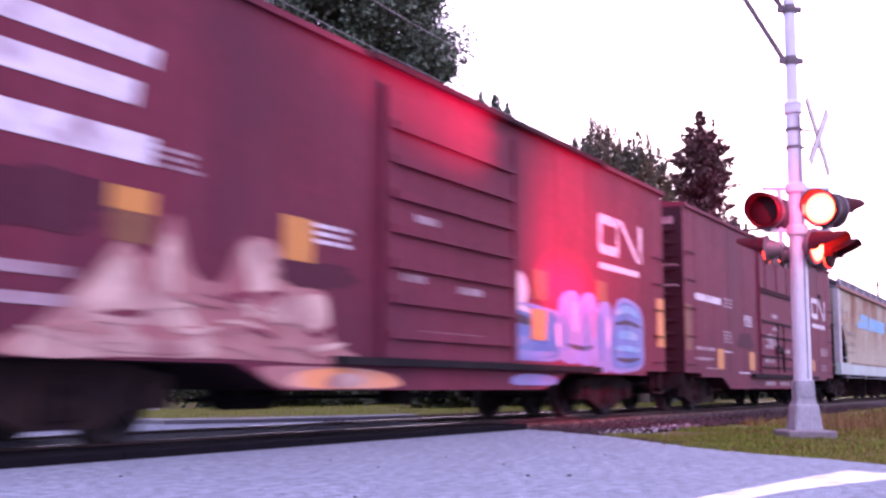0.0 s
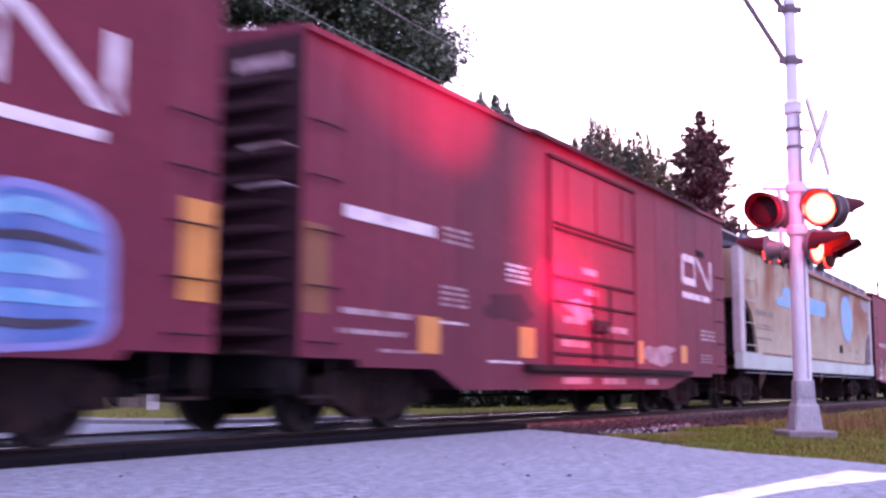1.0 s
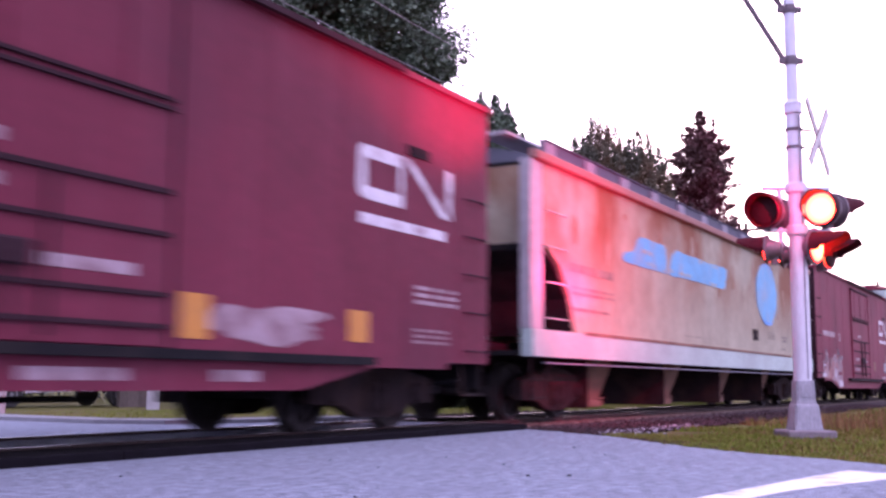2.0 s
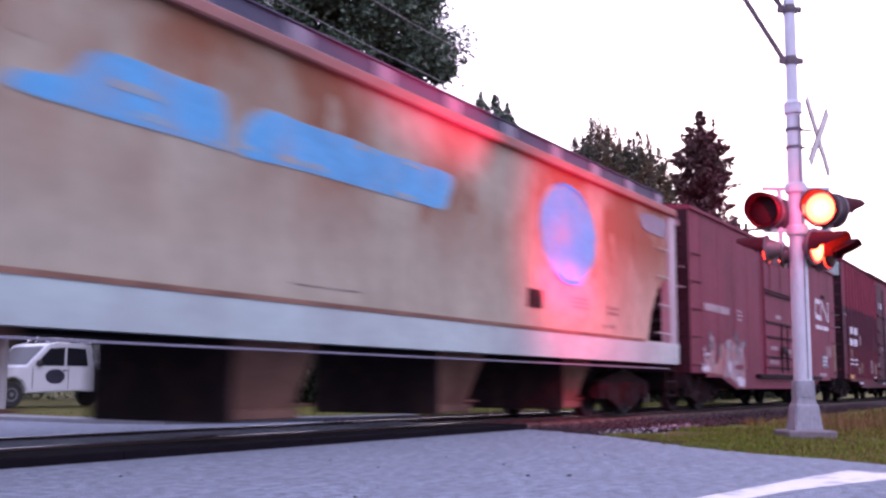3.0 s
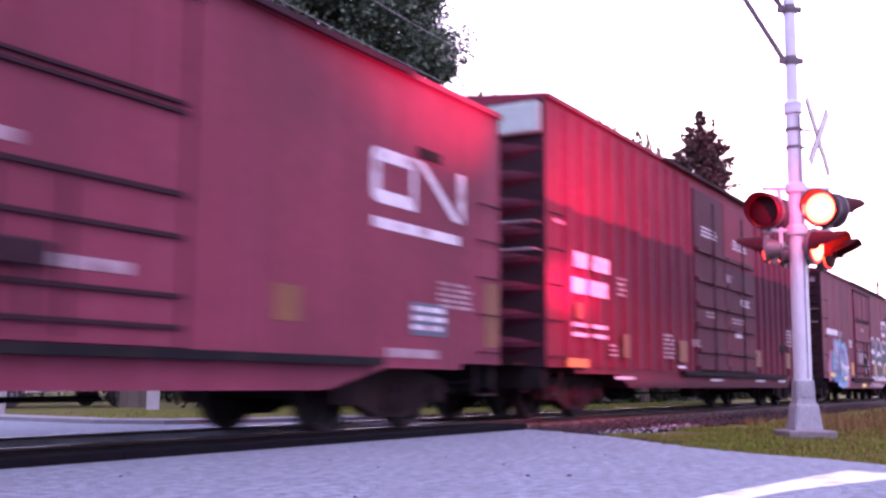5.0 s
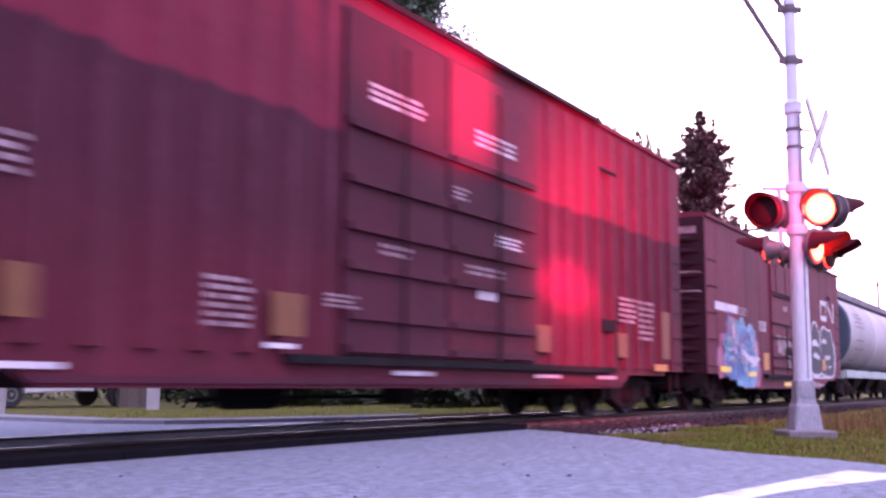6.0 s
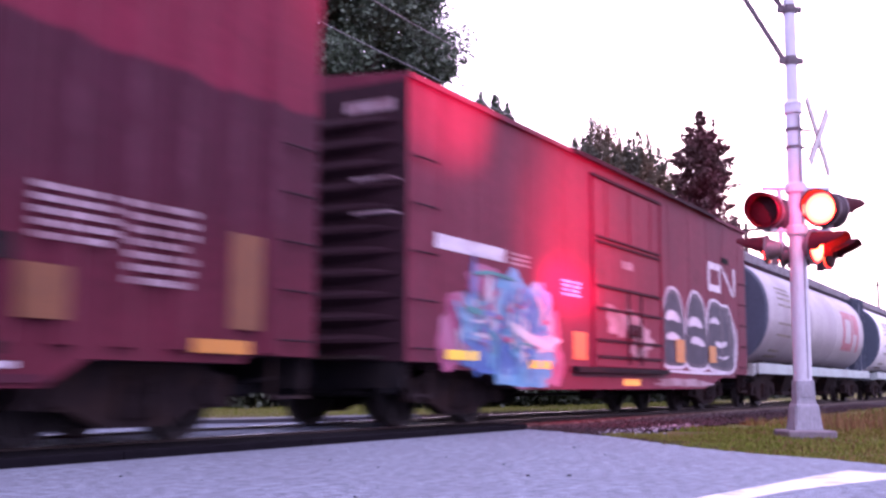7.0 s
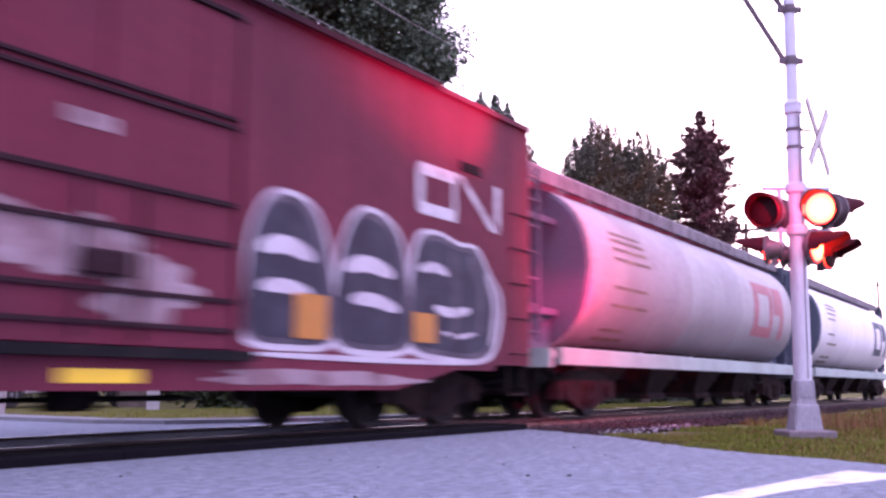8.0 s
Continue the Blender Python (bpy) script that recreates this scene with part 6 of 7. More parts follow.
# seventh and eighth: cylindrical covered hoppers
def cyl_hopper(s, L, paint, label, seed, logo_mat):
    car = empty("cylindrical_hopper", pose(s, TRACK_Y, 0), label, "hopper car", "freight cars of the train")
    MOVERS.append((car, s))
    x0, x1 = 1.5, L - 1.5
    bm = bmesh.new()
    n = 40
    ring = []
    for k in range(n):
        a = 2 * math.pi * k / n
        ca, sa = math.cos(a), math.sin(a)
        rr = (abs(ca) ** 2.3 + abs(sa) ** 2.3) ** (-1 / 2.3)
        ring.append((rr * ca * 1.5, 2.48 + rr * sa * 1.40))
    secs = []
    for x, f in ((x0, 0.985), (x0 + 0.04, 0.997), (x0 + 0.10, 1.0), (x0 + 5.2, 1.0), (x0 + 5.22, 1.004), (x0 + 5.26, 1.0), (x1 - 5.26, 1.0), (x1 - 5.22, 1.004), (x1 - 5.2, 1.0), (x1 - 0.10, 1.0), (x1 - 0.04, 0.997), (x1, 0.985)):
        secs.append([bm.verts.new((x, y * f, 2.48 + (z - 2.48) * f)) for y, z in ring])
    for a, b in zip(secs, secs[1:]):
        for i in range(n):
            j = (i + 1) % n
            bm.faces.new((a[i], b[i], b[j], a[j]))
    bmesh.ops.recalc_face_normals(bm, faces=bm.faces[:])
    part("tank", bm, paint, car, smooth=True)
    for e in (0, 1):
        X = (lambda x: x) if e == 0 else (lambda x: L - x)
        bm = bmesh.new()
        prof = [(y * 0.984, 2.48 + (z - 2.48) * 0.984) for y, z in ring]
        a = [bm.verts.new((X(1.499), y, z)) for y, z in prof]
        b = [bm.verts.new((X(1.46), y * 0.96, 2.48 + (z - 2.48) * 0.96)) for y, z in prof]
        for i in range(n):
            j = (i + 1) % n
            bm.faces.new((a[i], a[j], b[j], b[i]))
        bm.faces.new(b)
        bmesh.ops.recalc_face_normals(bm, faces=bm.faces[:])
        part("bulkhead", bm, M["bluegrey"], car, "blue-grey end bulkhead")
        bm = bmesh.new()
        lo, hi = min(X(0.05), X(0.3)), max(X(0.05), X(0.3))
        box(bm, lo, hi, -0.95, -0.75, 1.1, 3.95, bevel=0.01)
        box(bm, lo, hi, 0.75, 0.95, 1.1, 3.95, bevel=0.01)
        box(bm, min(X(0.02), X(0.35)), max(X(0.02), X(0.35)), -1.0, 1.0, 3.85, 3.98, bevel=0.01)
        for z in (1.7, 3.15):
            box(bm, lo + 0.02, hi - 0.02, -0.745, 0.745, z, z + 0.12)
            box(bm, min(X(0.31), X(1.44)), max(X(0.31), X(1.44)), -0.93, -0.80, z, z + 0.10)
            box(bm, min(X(0.31), X(1.44)), max(X(0.31), X(1.44)), 0.80, 0.93, z, z + 0.10)
        part("end_frame", bm, M["bluegrey"], car)
        bm = bmesh.new()
        prism(bm, [(X(0.32), 1.12), (X(1.44), 1.12), (X(1.44), 1.66), (X(0.75), 1.30)], -0.78, 0.78)
        part("slope_sheet", bm, M["bluegrey"], car, "blue-grey sloping end sheet")
        ladder(car, min(X(0.06), X(0.5)), max(X(0.06), X(0.5)), 1.4, 3.8, 7, -0.98, M["bluegrey"], True)
        bm = bmesh.new()
        box(bm, min(X(0.0), X(1.6)), max(X(0.0), X(1.6)), -1.35, 1.35, 1.02, 1.1)
        box(bm, min(X(0.0), X(0.1)), max(X(0.0), X(0.1)), -1.45, 1.45, 0.86, 1.14)
        part("end_platform", bm, M["whitesill"] if e == 0 else M["bluegrey"], car)
        coupler(car, 0 if e == 0 else L, -1 if e == 0 else 1)
    bm = bmesh.new()
    for sgn in (-1, 1):
        box(bm, 0.4, L - 0.4, sgn * 1.42 - 0.06, sgn * 1.42 + 0.06, 0.90, 1.16, bevel=0.01)
    part("side_sill", bm, M["whitesill"], car, "white side sill")
    bm = bmesh.new()
    box(bm, 0.5, L - 0.5, -0.28, 0.28, 0.72, 1.05)
    part("centre_sill", bm, M["grime"], car)
    bm = bmesh.new()
    box(bm, 0.2, L - 0.2, -0.85, -0.35, 4.02, 4.06)
    box(bm, 0.2, L - 0.2, 0.35, 0.85, 4.02, 4.06)
    for k in range(14):
        x = 0.7 + k * (L - 1.4) / 13
        box(bm, x - 0.03, x + 0.03, -0.8, 0.8, 3.82, 4.02)
    part("running_board", bm, M["galv"], car, "galvanised roof walkway")
    for k in range(26):
        # skirt plates under the edge of the walk
        x = 0.5 + k * (L - 1.0) / 26
        bm = bmesh.new()
        box(bm, x + 0.02, x + (L - 1.0) / 26 - 0.02, -0.89, -0.86, 3.80, 4.02)
        part("walk_plate", bm, M["walkgrey"], car)
    bm = bmesh.new()
    box(bm, 1.3, L - 1.3, -0.3, 0.3, 3.85, 4.1, bevel=0.03)
    part("trough_hatch", bm, M["greyhop"], car)
    for x in (3.9, 7.0, L - 7.0, L - 3.9):
        bm = bmesh.new()
        a = [bm.verts.new(p) for p in ((x - 1.2, -1.0, 1.25), (x + 1.2, -1.0, 1.25), (x + 1.2, 1.0, 1.25), (x - 1.2, 1.0, 1.25))]
        b = [bm.verts.new(p) for p in ((x - 0.45, -0.55, 0.45), (x + 0.45, -0.55, 0.45), (x + 0.45, 0.55, 0.45), (x - 0.45, 0.55, 0.45))]
        for i in range(4):
            j = (i + 1) % 4
            bm.faces.new((a[i], a[j], b[j], b[i]))
        bm.faces.new(b)
        bmesh.ops.recalc_face_normals(bm, faces=bm.faces[:])
        box(bm, x - 0.55, x + 0.55, -0.62, 0.62, 0.34, 0.45)
        part("chute", bm, M["steel_dirty"], car)

    def on_tank(u0, u1, z0, z1, material, name, off=0.006):
        # a painted patch that follows the curve of the tank
        bm2 = bmesh.new()
        cols = []
        for k in range(7):
            z = z0 + (z1 - z0) * k / 6
            q = min(1.0, abs((z - 2.48) / 1.40))
            y = -1.5 * (1 - q ** 2.3) ** (1 / 2.3) - off
            cols.append((bm2.verts.new((u0, y, z)), bm2.verts.new((u1, y, z))))
        for (a, b), (c, d) in zip(cols, cols[1:]):
            bm2.faces.new((a, b, d, c))
        return part(name, bm2, material, car)

    rq = random.Random(seed)
    for z in (3.12, 3.0, 2.85, 2.68, 2.2, 1.9, 1.5, 1.36):
        w = rq.uniform(1.0, 1.8)
        on_tank(2.5, 2.5 + w, z, z + 0.055, M["stencilgrey"], "stencil")
    lx = 11.6
    for a, b, z0, z1 in ((0, 0.45, 1.8, 3.1), (0.45, 1.5, 2.85, 3.1), (0.45, 1.5, 1.8, 2.05), (1.5, 1.85, 1.8, 3.1), (1.95, 2.6, 2.4, 3.1), (2.6, 3.0, 1.8, 3.1)):
        on_tank(lx + a, lx + b, z0, z1, logo_mat, "emblem")
    truck(car, 2.2)
    truck(car, L - 2.2)
    return car


cyl_hopper(108.2, 17.2, M["greyhop"], "weathered grey cylindrical covered hopper with faded red emblem", 5, M["redlogo"])
cyl_hopper(126.4, 17.2, M["whitehop"], "pale white cylindrical covered hopper with grey walkway", 6, M["bluegrey"])


# ---- crossing signal ----
VIEW, LEFT = Vector((0.864, 0.503, 0)), Vector((-0.503, 0.864, 0))
# the way from the road to the mast, and across it
ALONG, ACROSS = Vector((0.979, 0.204, 0)), Vector((-0.204, 0.979, 0))


def turn_to(fwd):
    f = Vector(fwd).normalized()
    y = Vector((0, 0, 1))
    x = y.cross(f).normalized()
    y = f.cross(x)
    m = Matrix.Identity(4)
    for i in range(3):
        m[i][0], m[i][1], m[i][2] = x[i], y[i], f[i]
    return m


def mesh_visor(bm):
    # a tunnel hood, cut back below
    seg, rows = 28, []
    for r, front in ((0.215, True), (0.198, False)):
        for where in (0, 1):
            ring = []
            for k in range(seg):
                a = 2 * math.pi * k / seg
                reach = 0.15 + 0.10 * math.sin(a)
                ring.append(bm.verts.new((r * math.cos(a), r * math.sin(a), reach if where else -0.02)))
            rows.append(ring)
    o0, o1, i0, i1 = rows
    for a, b in ((o0, o1), (o1, i1), (i1, i0)):
        for k in range(seg):
            j = (k + 1) % seg
            bm.faces.new((a[k], a[j], b[j], b[k]))
    bmesh.ops.recalc_face_normals(bm, faces=bm.faces[:])
    return [M["visorin"]]


def mesh_hood(bm):
    # a long half-round hood over the lens, its sides cut back
    seg, rows = 20, []
    for r in (0.212, 0.197):
        for where in (0, 1):
            ring = []
            for k in range(seg + 1):
                a = radians(-14 + 208 * k / seg)
                reach = 0.12 + 0.29 * min(1.0, max(0.0, math.sin(a)) * 1.7) ** 0.8
                ring.append(bm.verts.new((r * math.cos(a) * (1 - 0.12 * where), r * math.sin(a) * (1 - 0.06 * where), reach if where else -0.02)))
            rows.append(ring)
    o0, o1, i0, i1 = rows
    for a, b in ((o0, o1), (o1, i1), (i1, i0)):
        for k in range(seg):
            bm.faces.new((a[k], a[k + 1], b[k + 1], b[k]))
    bmesh.ops.recalc_face_normals(bm, faces=bm.faces[:])
    return [M["visorin"]]


def mesh_housing(bm):
    lathe(bm, [(0.03, -0.26), (0.09, -0.25), (0.13, -0.18), (0.175, -0.06), (0.232, -0.05), (0.232, -0.02), (0.2, -0.02), (0.19, -0.07), (0.03, -0.08)], None, 28)
    box(bm, -0.03, 0.03, -0.24, -0.1, -0.2, -0.1)
    return [M["lampgrey"]]


def mesh_lens(bm):
    # a lens disc: bright on one face, dark red glass on the other
    lathe(bm, [(0.194, 0.004), (0.15, 0.02), (0.08, 0.03), (0.0005, 0.033)], None, 28, 0, False)
    lathe(bm, [(0.0005, -0.033), (0.08, -0.03), (0.15, -0.02), (0.194, -0.004)], None, 28, 1, False)
    lathe(bm, [(0.194, -0.004), (0.194, 0.004)], None, 28, 1, False)
    bmesh.ops.recalc_face_normals(bm, faces=bm.faces[:])
    return [M["lens_on"], M["lens_off"]]


LENSES = []


def lamp(parent, place, fwd, phase, name="lamp_head", size=1.0, hood=False):
    h = new(name, shared("lamp_housing", mesh_housing))
    h.parent = parent
    h.matrix_basis = Matrix.Translation(place) @ turn_to(fwd) @ Matrix.Diagonal((size, size, size, 1))
    h["label"] = "dull grey flasher lamp head"
    v = new("visor", shared("lamp_hood", mesh_hood) if hood else shared("lamp_visor", mesh_visor))
    v.parent = h
    v["label"] = "dark tunnel hood"
    g = new("lens", shared("lamp_lens", mesh_lens))
    g.parent = h
    g["label"] = "round red lens"
    LENSES.append((g, phase))
    return h


def crossing_signal():
    root = empty("crossing_signal", pose(14.35, 2.99, 0), "silver railway crossing signal mast with red flashers", "crossing signal")
    bm = bmesh.new()
    box(bm, -0.31, 0.31, -0.31, 0.31, -0.2, 0.05, Matrix.Rotation(radians(30), 4, "Z"), 0.02)
    part("footing", bm, M["footing"], root, "square concrete footing")
    bm = bmesh.new()
    lathe(bm, [(0.255, 0.045), (0.25, 0.10), (0.215, 0.34), (0.20, 0.365), (0.182, 0.38), (0.172, 0.42), (0.162, 0.67), (0.135, 0.68)], Matrix.Rotation(radians(30 + 45), 4, "Z"), 4)
    bmesh.ops.bevel(bm, geom=[e for e in bm.edges if abs(e.verts[0].co.z - e.verts[1].co.z) > 0.1], offset=0.02, segments=2, affect="EDGES")
    part("base", bm, M["castbase"], root, "tapered square cast base")
    bm = bmesh.new()
    box(bm, -0.07, 0.07, -0.012, 0.0, 0.46, 0.63, Matrix.Translation(-VIEW * 0.128) @ Matrix.Rotation(math.atan2(LEFT.y, LEFT.x), 4, "Z"), 0.004)
    part("access_plate", bm, M["castbase"], root)
    bm = bmesh.new()
    lathe(bm, [(0.115, 0.66), (0.115, 0.665), (0.1148, 0.70), (0.112, 2.0), (0.102, 3.4), (0.095, 4.15), (0.095, 4.19), (0.095, 4.2)], None, 24)
    part("mast", bm, M["silver"], root, smooth=True)
    bm = bmesh.new()
    lathe(bm, [(0.10, 4.18), (0.116, 4.19), (0.116, 4.33), (0.09, 4.36)], None, 24)
    for z in (4.2, 4.31):
        lathe(bm, [(0.122, z - 0.008), (0.122, z + 0.008)], None, 24)
    part("collar", bm, M["silver"], root)
    bm = bmesh.new()
    lathe(bm, [(0.078, 4.34), (0.078, 4.35), (0.0775, 4.40), (0.074, 7.15), (0.074, 7.19), (0.074, 7.2)], None, 16)
    part("upper_mast", bm, M["silver"], root, smooth=True)
    # stays of the overhead arm
    for z in (4.91, 5.62):
        bm = bmesh.new()
        lathe(bm, [(0.085, z - 0.06), (0.09, z), (0.08, z + 0.06)], None, 14)
        box(bm, -0.16, 0.16, -0.03, 0.03, z - 0.04, z + 0.04, Matrix.Rotation(math.atan2(LEFT.y, LEFT.x), 4, "Z"), 0.01)
        part("clamp", bm, M["iron"], root)
        bm = bmesh.new()
        a = Vector((0, 0, z + 0.02)) + LEFT * 0.10
        rod(bm, a, a + LEFT * 0.95 + Vector((0, 0, 1.62)), 0.036, 8)
        part("stay", bm, M["iron"], root, "dark diagonal stay")
    # conduit up the mast
    bm = bmesh.new()
    rod(bm, -VIEW * 0.112 - LEFT * 0.035 + Vector((0, 0, 0.7)), -VIEW * 0.106 - LEFT * 0.035 + Vector((0, 0, 4.15)), 0.010, 8)
    part("conduit", bm, M["castbase"], root, "thin grey conduit strapped to the mast")
    # bands and crossbuck
    for z in (3.97, 3.73):
        bm = bmesh.new()
        lathe(bm, [(0.112, z - 0.018), (0.112, z + 0.018)], None, 20)
        p = -LEFT * 0.1 + Vector((0, 0, z))
        rod(bm, p, -LEFT * 0.27 + VIEW * 0.05 + Vector((0, 0, z)), 0.014, 6)
        part("band", bm, M["iron"], root)
    e = (-ACROSS * 0.30 + ALONG * 0.95).normalized()
    nrm = e.cross(Vector((0, 0, 1)))
    basis = Matrix.Identity(4)
    for i in range(3):
        basis[i][0], basis[i][1], basis[i][2] = e[i], nrm[i], (0, 0, 1)[i]
    cpos = -LEFT * 0.32 + Vector((0, 0, 3.88))
    for ang, off in ((45, 0.0), (-45, 0.014)):
        bm = bmesh.new()
        turn_ = Matrix.Translation(cpos) @ basis @ Matrix.Rotation(radians(ang), 4, "Y")
        box(bm, -0.62, 0.62, -0.004 + off, 0.004 + off, -0.055, 0.055, turn_)
        blade = part("crossbuck_blade", bm, M["sign_back"], root, "white crossbuck blade seen nearly edge-on")
        for w0, w1 in ((-0.064, -0.056), (0.056, 0.064)):
            bm = bmesh.new()
            box(bm, -0.62, 0.62, -0.012 + off, 0.008 + off, w0, w1, turn_)
            part("blade_edge", bm, M["sign_edge"], blade, "dull folded edge")
    # crossarms and junction boxes
    for z in (3.18, 2.62):
        bm = bmesh.new()
        lathe(bm, [(0.125, z - 0.07), (0.14, z - 0.05), (0.14, z + 0.05), (0.125, z + 0.07)], None, 20)
        rod(bm, LEFT * 0.44 + Vector((0, 0, z)), -LEFT * 0.44 + Vector((0, 0, z)), 0.028, 10)
        part("crossarm", bm, M["silver"], root)
    for s in (0.22, -0.22):
        for z in (3.02, 2.50):
            bm = bmesh.new()
            rod(bm, LEFT * s + Vector((0, 0, z - 0.1)), LEFT * s + Vector((0, 0, z + 0.16)), 0.03, 8)
            part("bracket", bm, M["silver"], root)
    front = (-0.965, 0.06, -0.02)
    lamp(root, LEFT * 0.455 - VIEW * 0.12 + Vector((0, 0, 2.86)), front, "L", size=1.04)
    lamp(root, -LEFT * 0.28 - VIEW * 0.12 + Vector((0, 0, 2.90)), front, "R", size=1.06)
    back = (0.86, -0.5, 0.0)
    lamp(root, LEFT * 0.16 + VIEW * 0.2 + Vector((0, 0, 2.86)), back, "L")
    lamp(root, -LEFT * 0.58 + VIEW * 0.16 + Vector((0, 0, 2.91)), back, "R", hood=True)
    # the pairs that face along the side street, up and down it
    for place, way, phase, size in ((-LEFT * 0.21 - VIEW * 0.10 + Vector((0, 0, 2.39)), (-0.26, -0.965, -0.03), "R", 0.98), (-LEFT * 0.47 + VIEW * 0.14 + Vector((0, 0, 2.335)), (-0.26, -0.965, -0.03), "L", 0.92),
                                    (LEFT * 0.43 + Vector((0, 0, 2.37)), (-0.02, 0.99, 0.0), "L", 0.84), (LEFT * 0.15 + VIEW * 0.22 + Vector((0, 0, 2.33)), (-0.02, 0.99, 0.0), "R", 0.76)):
        lamp(root, place, way, phase, size=size, hood=True)
    return root


crossing_signal()
# added steady spots on the train, standing in for the flashers' lens flare and glare
for name, place, aim, power, cone in (("flare_spot_low", (14.2, 3.75, 2.40), (14.75, 6.45, 2.06), 1950, 20), ("flare_spot_high", (14.1, 3.9, 2.42), (10.4, 6.45, 5.0), 2600, 44),
                                      ("glare_fill_wide", (14.2, 3.7, 2.60), (15.8, 6.45, 2.6), 820, 125)):
    ld = bpy.data.lights.new(name, "SPOT")
    ld.energy, ld.color, ld.spot_size, ld.spot_blend, ld.shadow_soft_size = power, (1.0, 0.03, 0.11), radians(cone), 1.0, 0.2
    lo = new(name, ld)
    # the low spot is stretched so that its pool looks round from the camera
    lo.matrix_world = look(place, aim) @ Matrix.Diagonal((2.9 if name.endswith("low") else 1.0, 1, 1, 1))
# added point fill, puts the flashers' red glow on the mast
ld = bpy.data.lights.new("flasher_glow_fill", "POINT")
ld.energy, ld.color, ld.shadow_soft_size = 13, (1.0, 0.02, 0.12), 0.0
lo = new("flasher_glow_fill", ld)
lo.location = (13.72, 2.98, 2.86)


# ---- things beyond the tracks ----
def pickup(x, y, yaw):
    root = empty("pickup_truck", pose(x, y, -0.13, 0, 0, yaw), "white pickup truck with a dark door emblem, parked", "pickup truck")
    bm = bmesh.new()

    def arch(cx, r=0.46, z=0.42):
        return [(cx - r * math.cos(a), z + r * math.sin(a)) for a in [math.pi * k / 10 for k in range(11)]]
    low = 0.48
    pts = [(-2.75, 0.55), (-2.72, 0.95), (-2.6, 1.12), (-1.3, 1.20), (-0.62, 1.86), (-0.35, 1.93), (0.75, 1.93), (0.92, 1.85), (1.02, 1.22), (1.06, 1.18), (1.06, low)]
    pts += [(0.4, low)] + [(px, pz) for px, pz in arch(-1.75)][::-1] + [(-2.45, low), (-2.7, low)]
    prism(bm, pts, -0.95, 0.95)
    bmesh.ops.bevel(bm, geom=[e for e in bm.edges if abs(e.verts[0].co.y - e.verts[1].co.y) < 0.01], offset=0.04, segments=2, affect="EDGES")
    part("cab", bm, M["carwhite"], root)
    bm = bmesh.new()
    prism(bm, [(1.1, 0.6), (3.05, 0.6), (3.05, 1.15), (1.1, 1.15)], -0.95, 0.95)
    part("bed", bm, M["black"], root, "dark rear bed")
    for sy in (-1, 1):
        y0 = sy * 0.954
        bm = bmesh.new()
        prism(bm, [(-1.05, 1.24), (-0.55, 1.76), (-0.05, 1.80), (-0.05, 1.24)], y0 - 0.004, y0 + 0.004)
        prism(bm, [(0.03, 1.24), (0.03, 1.80), (0.68, 1.78), (0.80, 1.24)], y0 - 0.004, y0 + 0.004)
        part("side_window", bm, M["glass"], root)
        bm = bmesh.new()
        box(bm, -1.0, -0.85, y0 - 0.1 * (sy < 0), y0 + 0.1 * (sy > 0), 1.22, 1.4, bevel=0.02)
        part("mirror", bm, M["black"], root)
        bm = bmesh.new()
        box(bm, -0.1, 0.05, y0 - 0.02, y0 + 0.02, 1.08, 1.12)
        part("door_handle", bm, M["black"], root)
        bm = bmesh.new()
        lathe(bm, [(0.28, -0.003), (0.28, 0.003)], Matrix.Translation((-0.35, y0, 0.92)) @ Matrix.Rotation(radians(90), 4, "X") @ Matrix.Diagonal((1.2, 0.8, 1, 1)), 20)
        part("door_emblem", bm, M["g_dark"], root, "dark round emblem, no lettering")
        bm = bmesh.new()
        box(bm, -1.12, -1.10, y0 - 0.003, y0 + 0.003, 0.55, 1.2)
        box(bm, 0.09, 0.11, y0 - 0.003, y0 + 0.003, 0.55, 1.2)
        part("door_gap", bm, M["black"], root)
        bm = bmesh.new()
        box(bm, -2.77, -2.55, y0 - 0.1 * (sy > 0) - 0.02, y0 + 0.1 * (sy < 0) + 0.0, 0.85, 1.02, bevel=0.02)
        part("headlight", bm, M["chrome"], root)
        for wx in (-1.75, 2.05):
            w = bmesh.new()
            m = Matrix.Translation((wx, sy * 0.82, 0.38)) @ Matrix.Rotation(radians(90 * -sy), 4, "X")
            lathe(w, [(0.2, -0.1), (0.36, -0.12), (0.38, -0.08), (0.38, 0.08), (0.36, 0.12), (0.22, 0.11)], m, 24)
            wheel = part("wheel", w, M["tyre"], root)
            w = bmesh.new()
            lathe(w, [(0.21, 0.09), (0.20, 0.115), (0.07, 0.10), (0.06, 0.13), (0.01, 0.13)], m, 20)
            part("rim", w, M["darkrim"], wheel)
    bm = bmesh.new()
    prism(bm, [(-1.22, 1.245), (-0.66, 1.79), (-0.67, 1.82), (-1.25, 1.26)], -0.8, 0.8)
    part("windscreen", bm, M["glass"], root)
    bm = bmesh.new()
    box(bm, -2.82, -2.7, -0.9, 0.9, 0.5, 0.68, bevel=0.03)
    part("bumper", bm, M["chrome"], root)
    bm = bmesh.new()
    rod(bm, (0.95, -0.3, 1.9), (2.4, -0.3, 1.2), 0.03, 6)
    rod(bm, (0.95, 0.3, 1.9), (2.4, 0.3, 1.2), 0.03, 6)
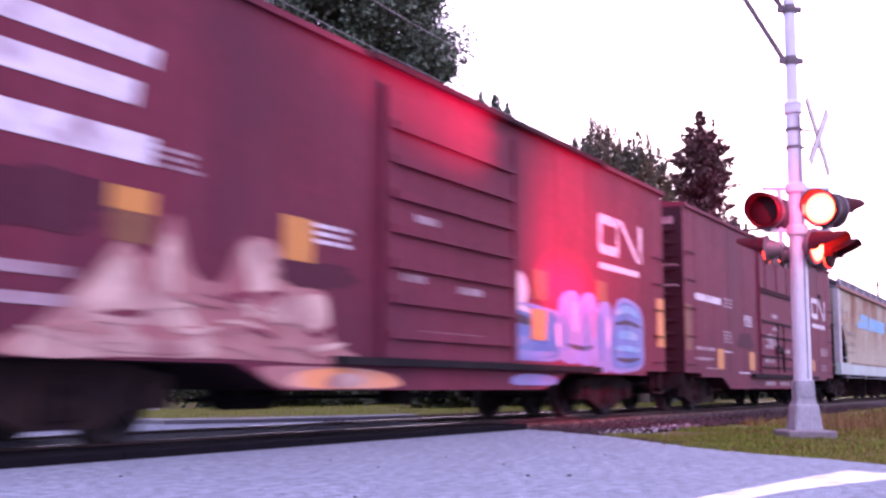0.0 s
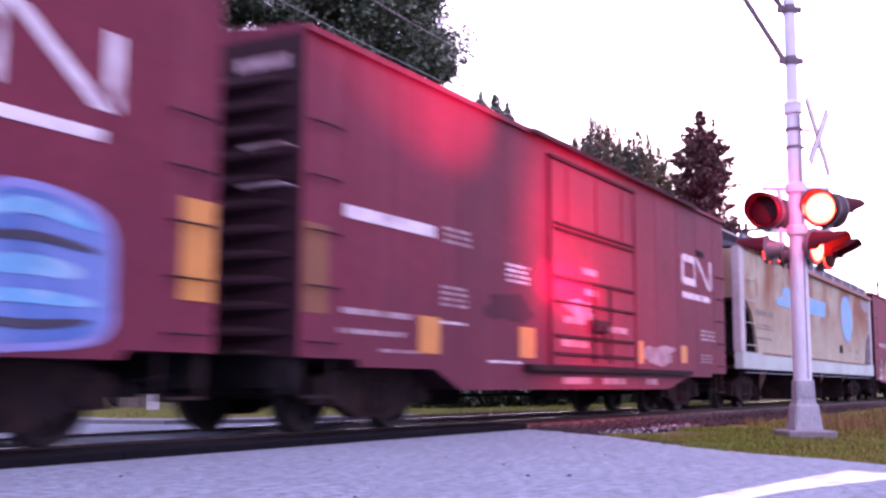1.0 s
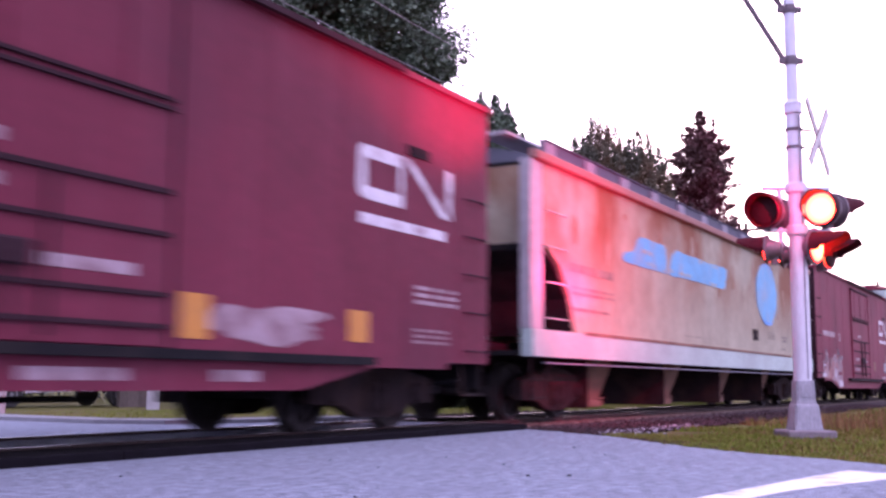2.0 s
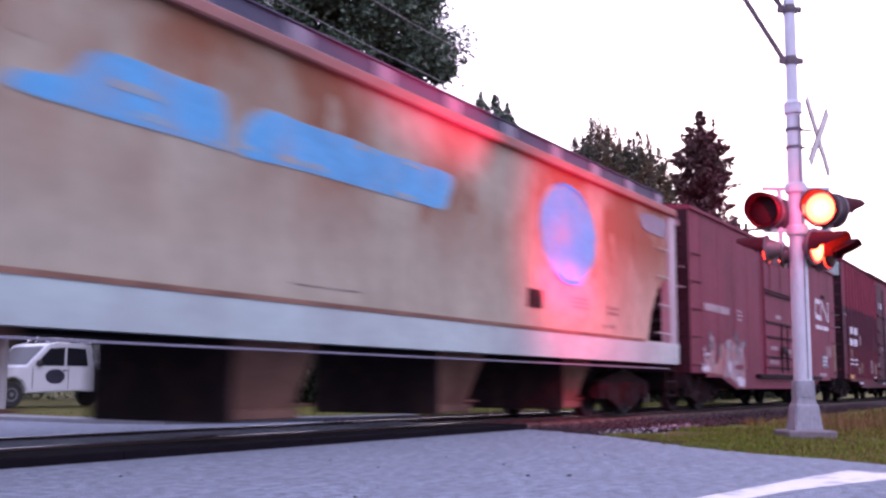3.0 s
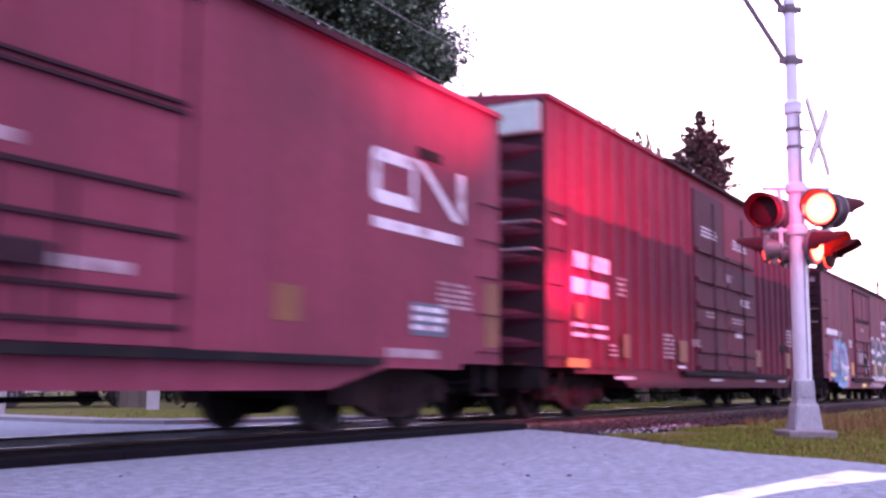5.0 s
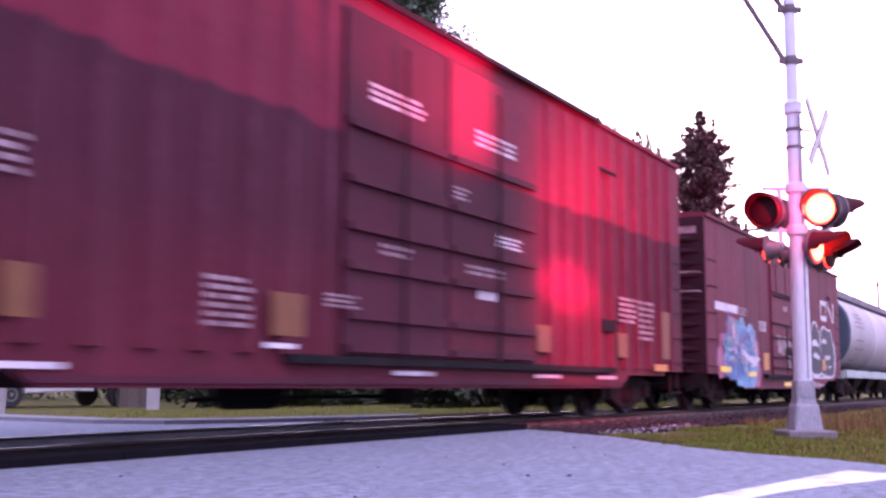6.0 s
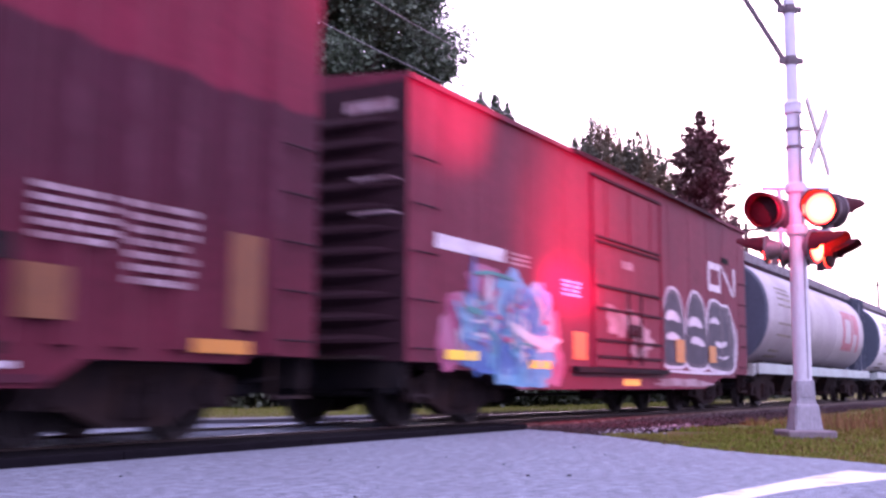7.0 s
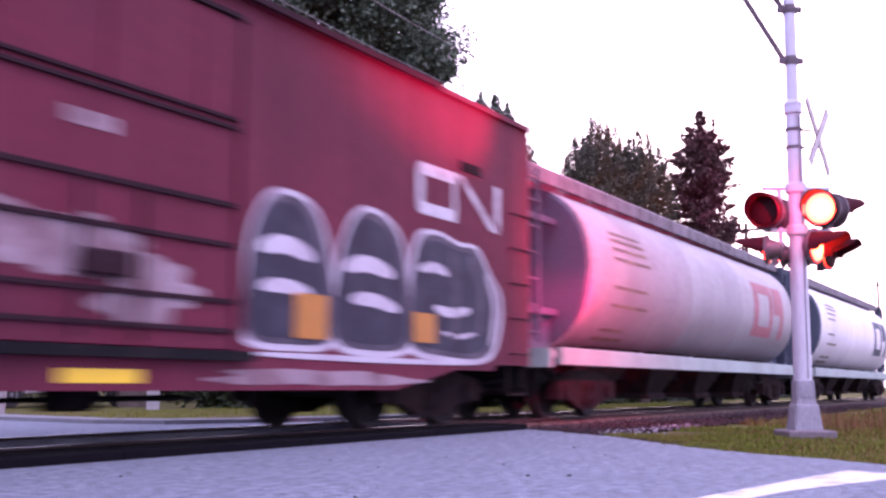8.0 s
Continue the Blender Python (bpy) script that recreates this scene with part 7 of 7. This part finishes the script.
    part("bed_stay", bm, M["chrome"], root)
    return root


pickup(22.75, 27.4, -6.0)


def bollard(x, y, w, h, label, material):
    bm = bmesh.new()
    box(bm, -w / 2, w / 2, -w / 2, w / 2, -0.3, h, Matrix.Rotation(radians(45), 4, "Z"), 0.03)
    box(bm, -w / 2 - 0.03, w / 2 + 0.03, -w / 2 - 0.03, w / 2 + 0.03, h, h + 0.06, Matrix.Rotation(radians(45), 4, "Z"), 0.02)
    ob = obj("post", bm, material)
    ob.matrix_world = pose(x, y, 0)
    return tagged(ob, label, "post", "posts by the far road")


bollard(21.2, 21.3, 0.34, 1.15, "square pale concrete post on the grass", M["concrete"])
bollard(16.05, 20.9, 0.30, 1.7, "square pale concrete post on the grass", M["concrete"])


# ---- what moves ----
TIMES = (0.0, 0.5, 1.0, 1.5, 3.0, 3.5, 4.0, 5.5, 6.0, 6.5, 7.0, 7.5, 8.0)
DRIFT = (-0.17, 0.27, 0.205, -0.29, -0.01, 0.21, -0.225, 0.28, 0.25, -0.335, 0.16, -0.31, 0.015)
SPEED = 11.74


def gone(t):
    return SPEED * t + float(np.interp(t, TIMES, DRIFT))


def motions():
    for thing, s in MOVERS:
        walk(thing, [(t, pose(s - gone(t), TRACK_Y, 0)) for t in TIMES])
    steps = [k / 30 for k in range(241)]
    for w, dx in WHEELS:
        walk(w, [(t, pose(dx, 0, RAIL_Z + WHEEL_R, 0, -math.degrees(gone(t) / WHEEL_R) % 360, 0)) for t in steps])
    switch = [0.27 + 0.4955 * k for k in range(16)]
    for g, phase in LENSES:
        turn = 0 if phase == "R" else 180
        z = 0.0
        rows = [(0.0, pose(0, 0, z, turn))]
        for t in switch:
            if t > 7.9:
                break
            rows += [(t - 0.034, pose(0, 0, z, turn)), (t, pose(0, 0, z, turn + 60)), (t + 0.034, pose(0, 0, z, turn + 120)), (t + 0.067, pose(0, 0, z, turn + 180))]
            turn += 180
        rows.append((8.0, pose(0, 0, z, turn)))
        walk(g, rows)


motions()
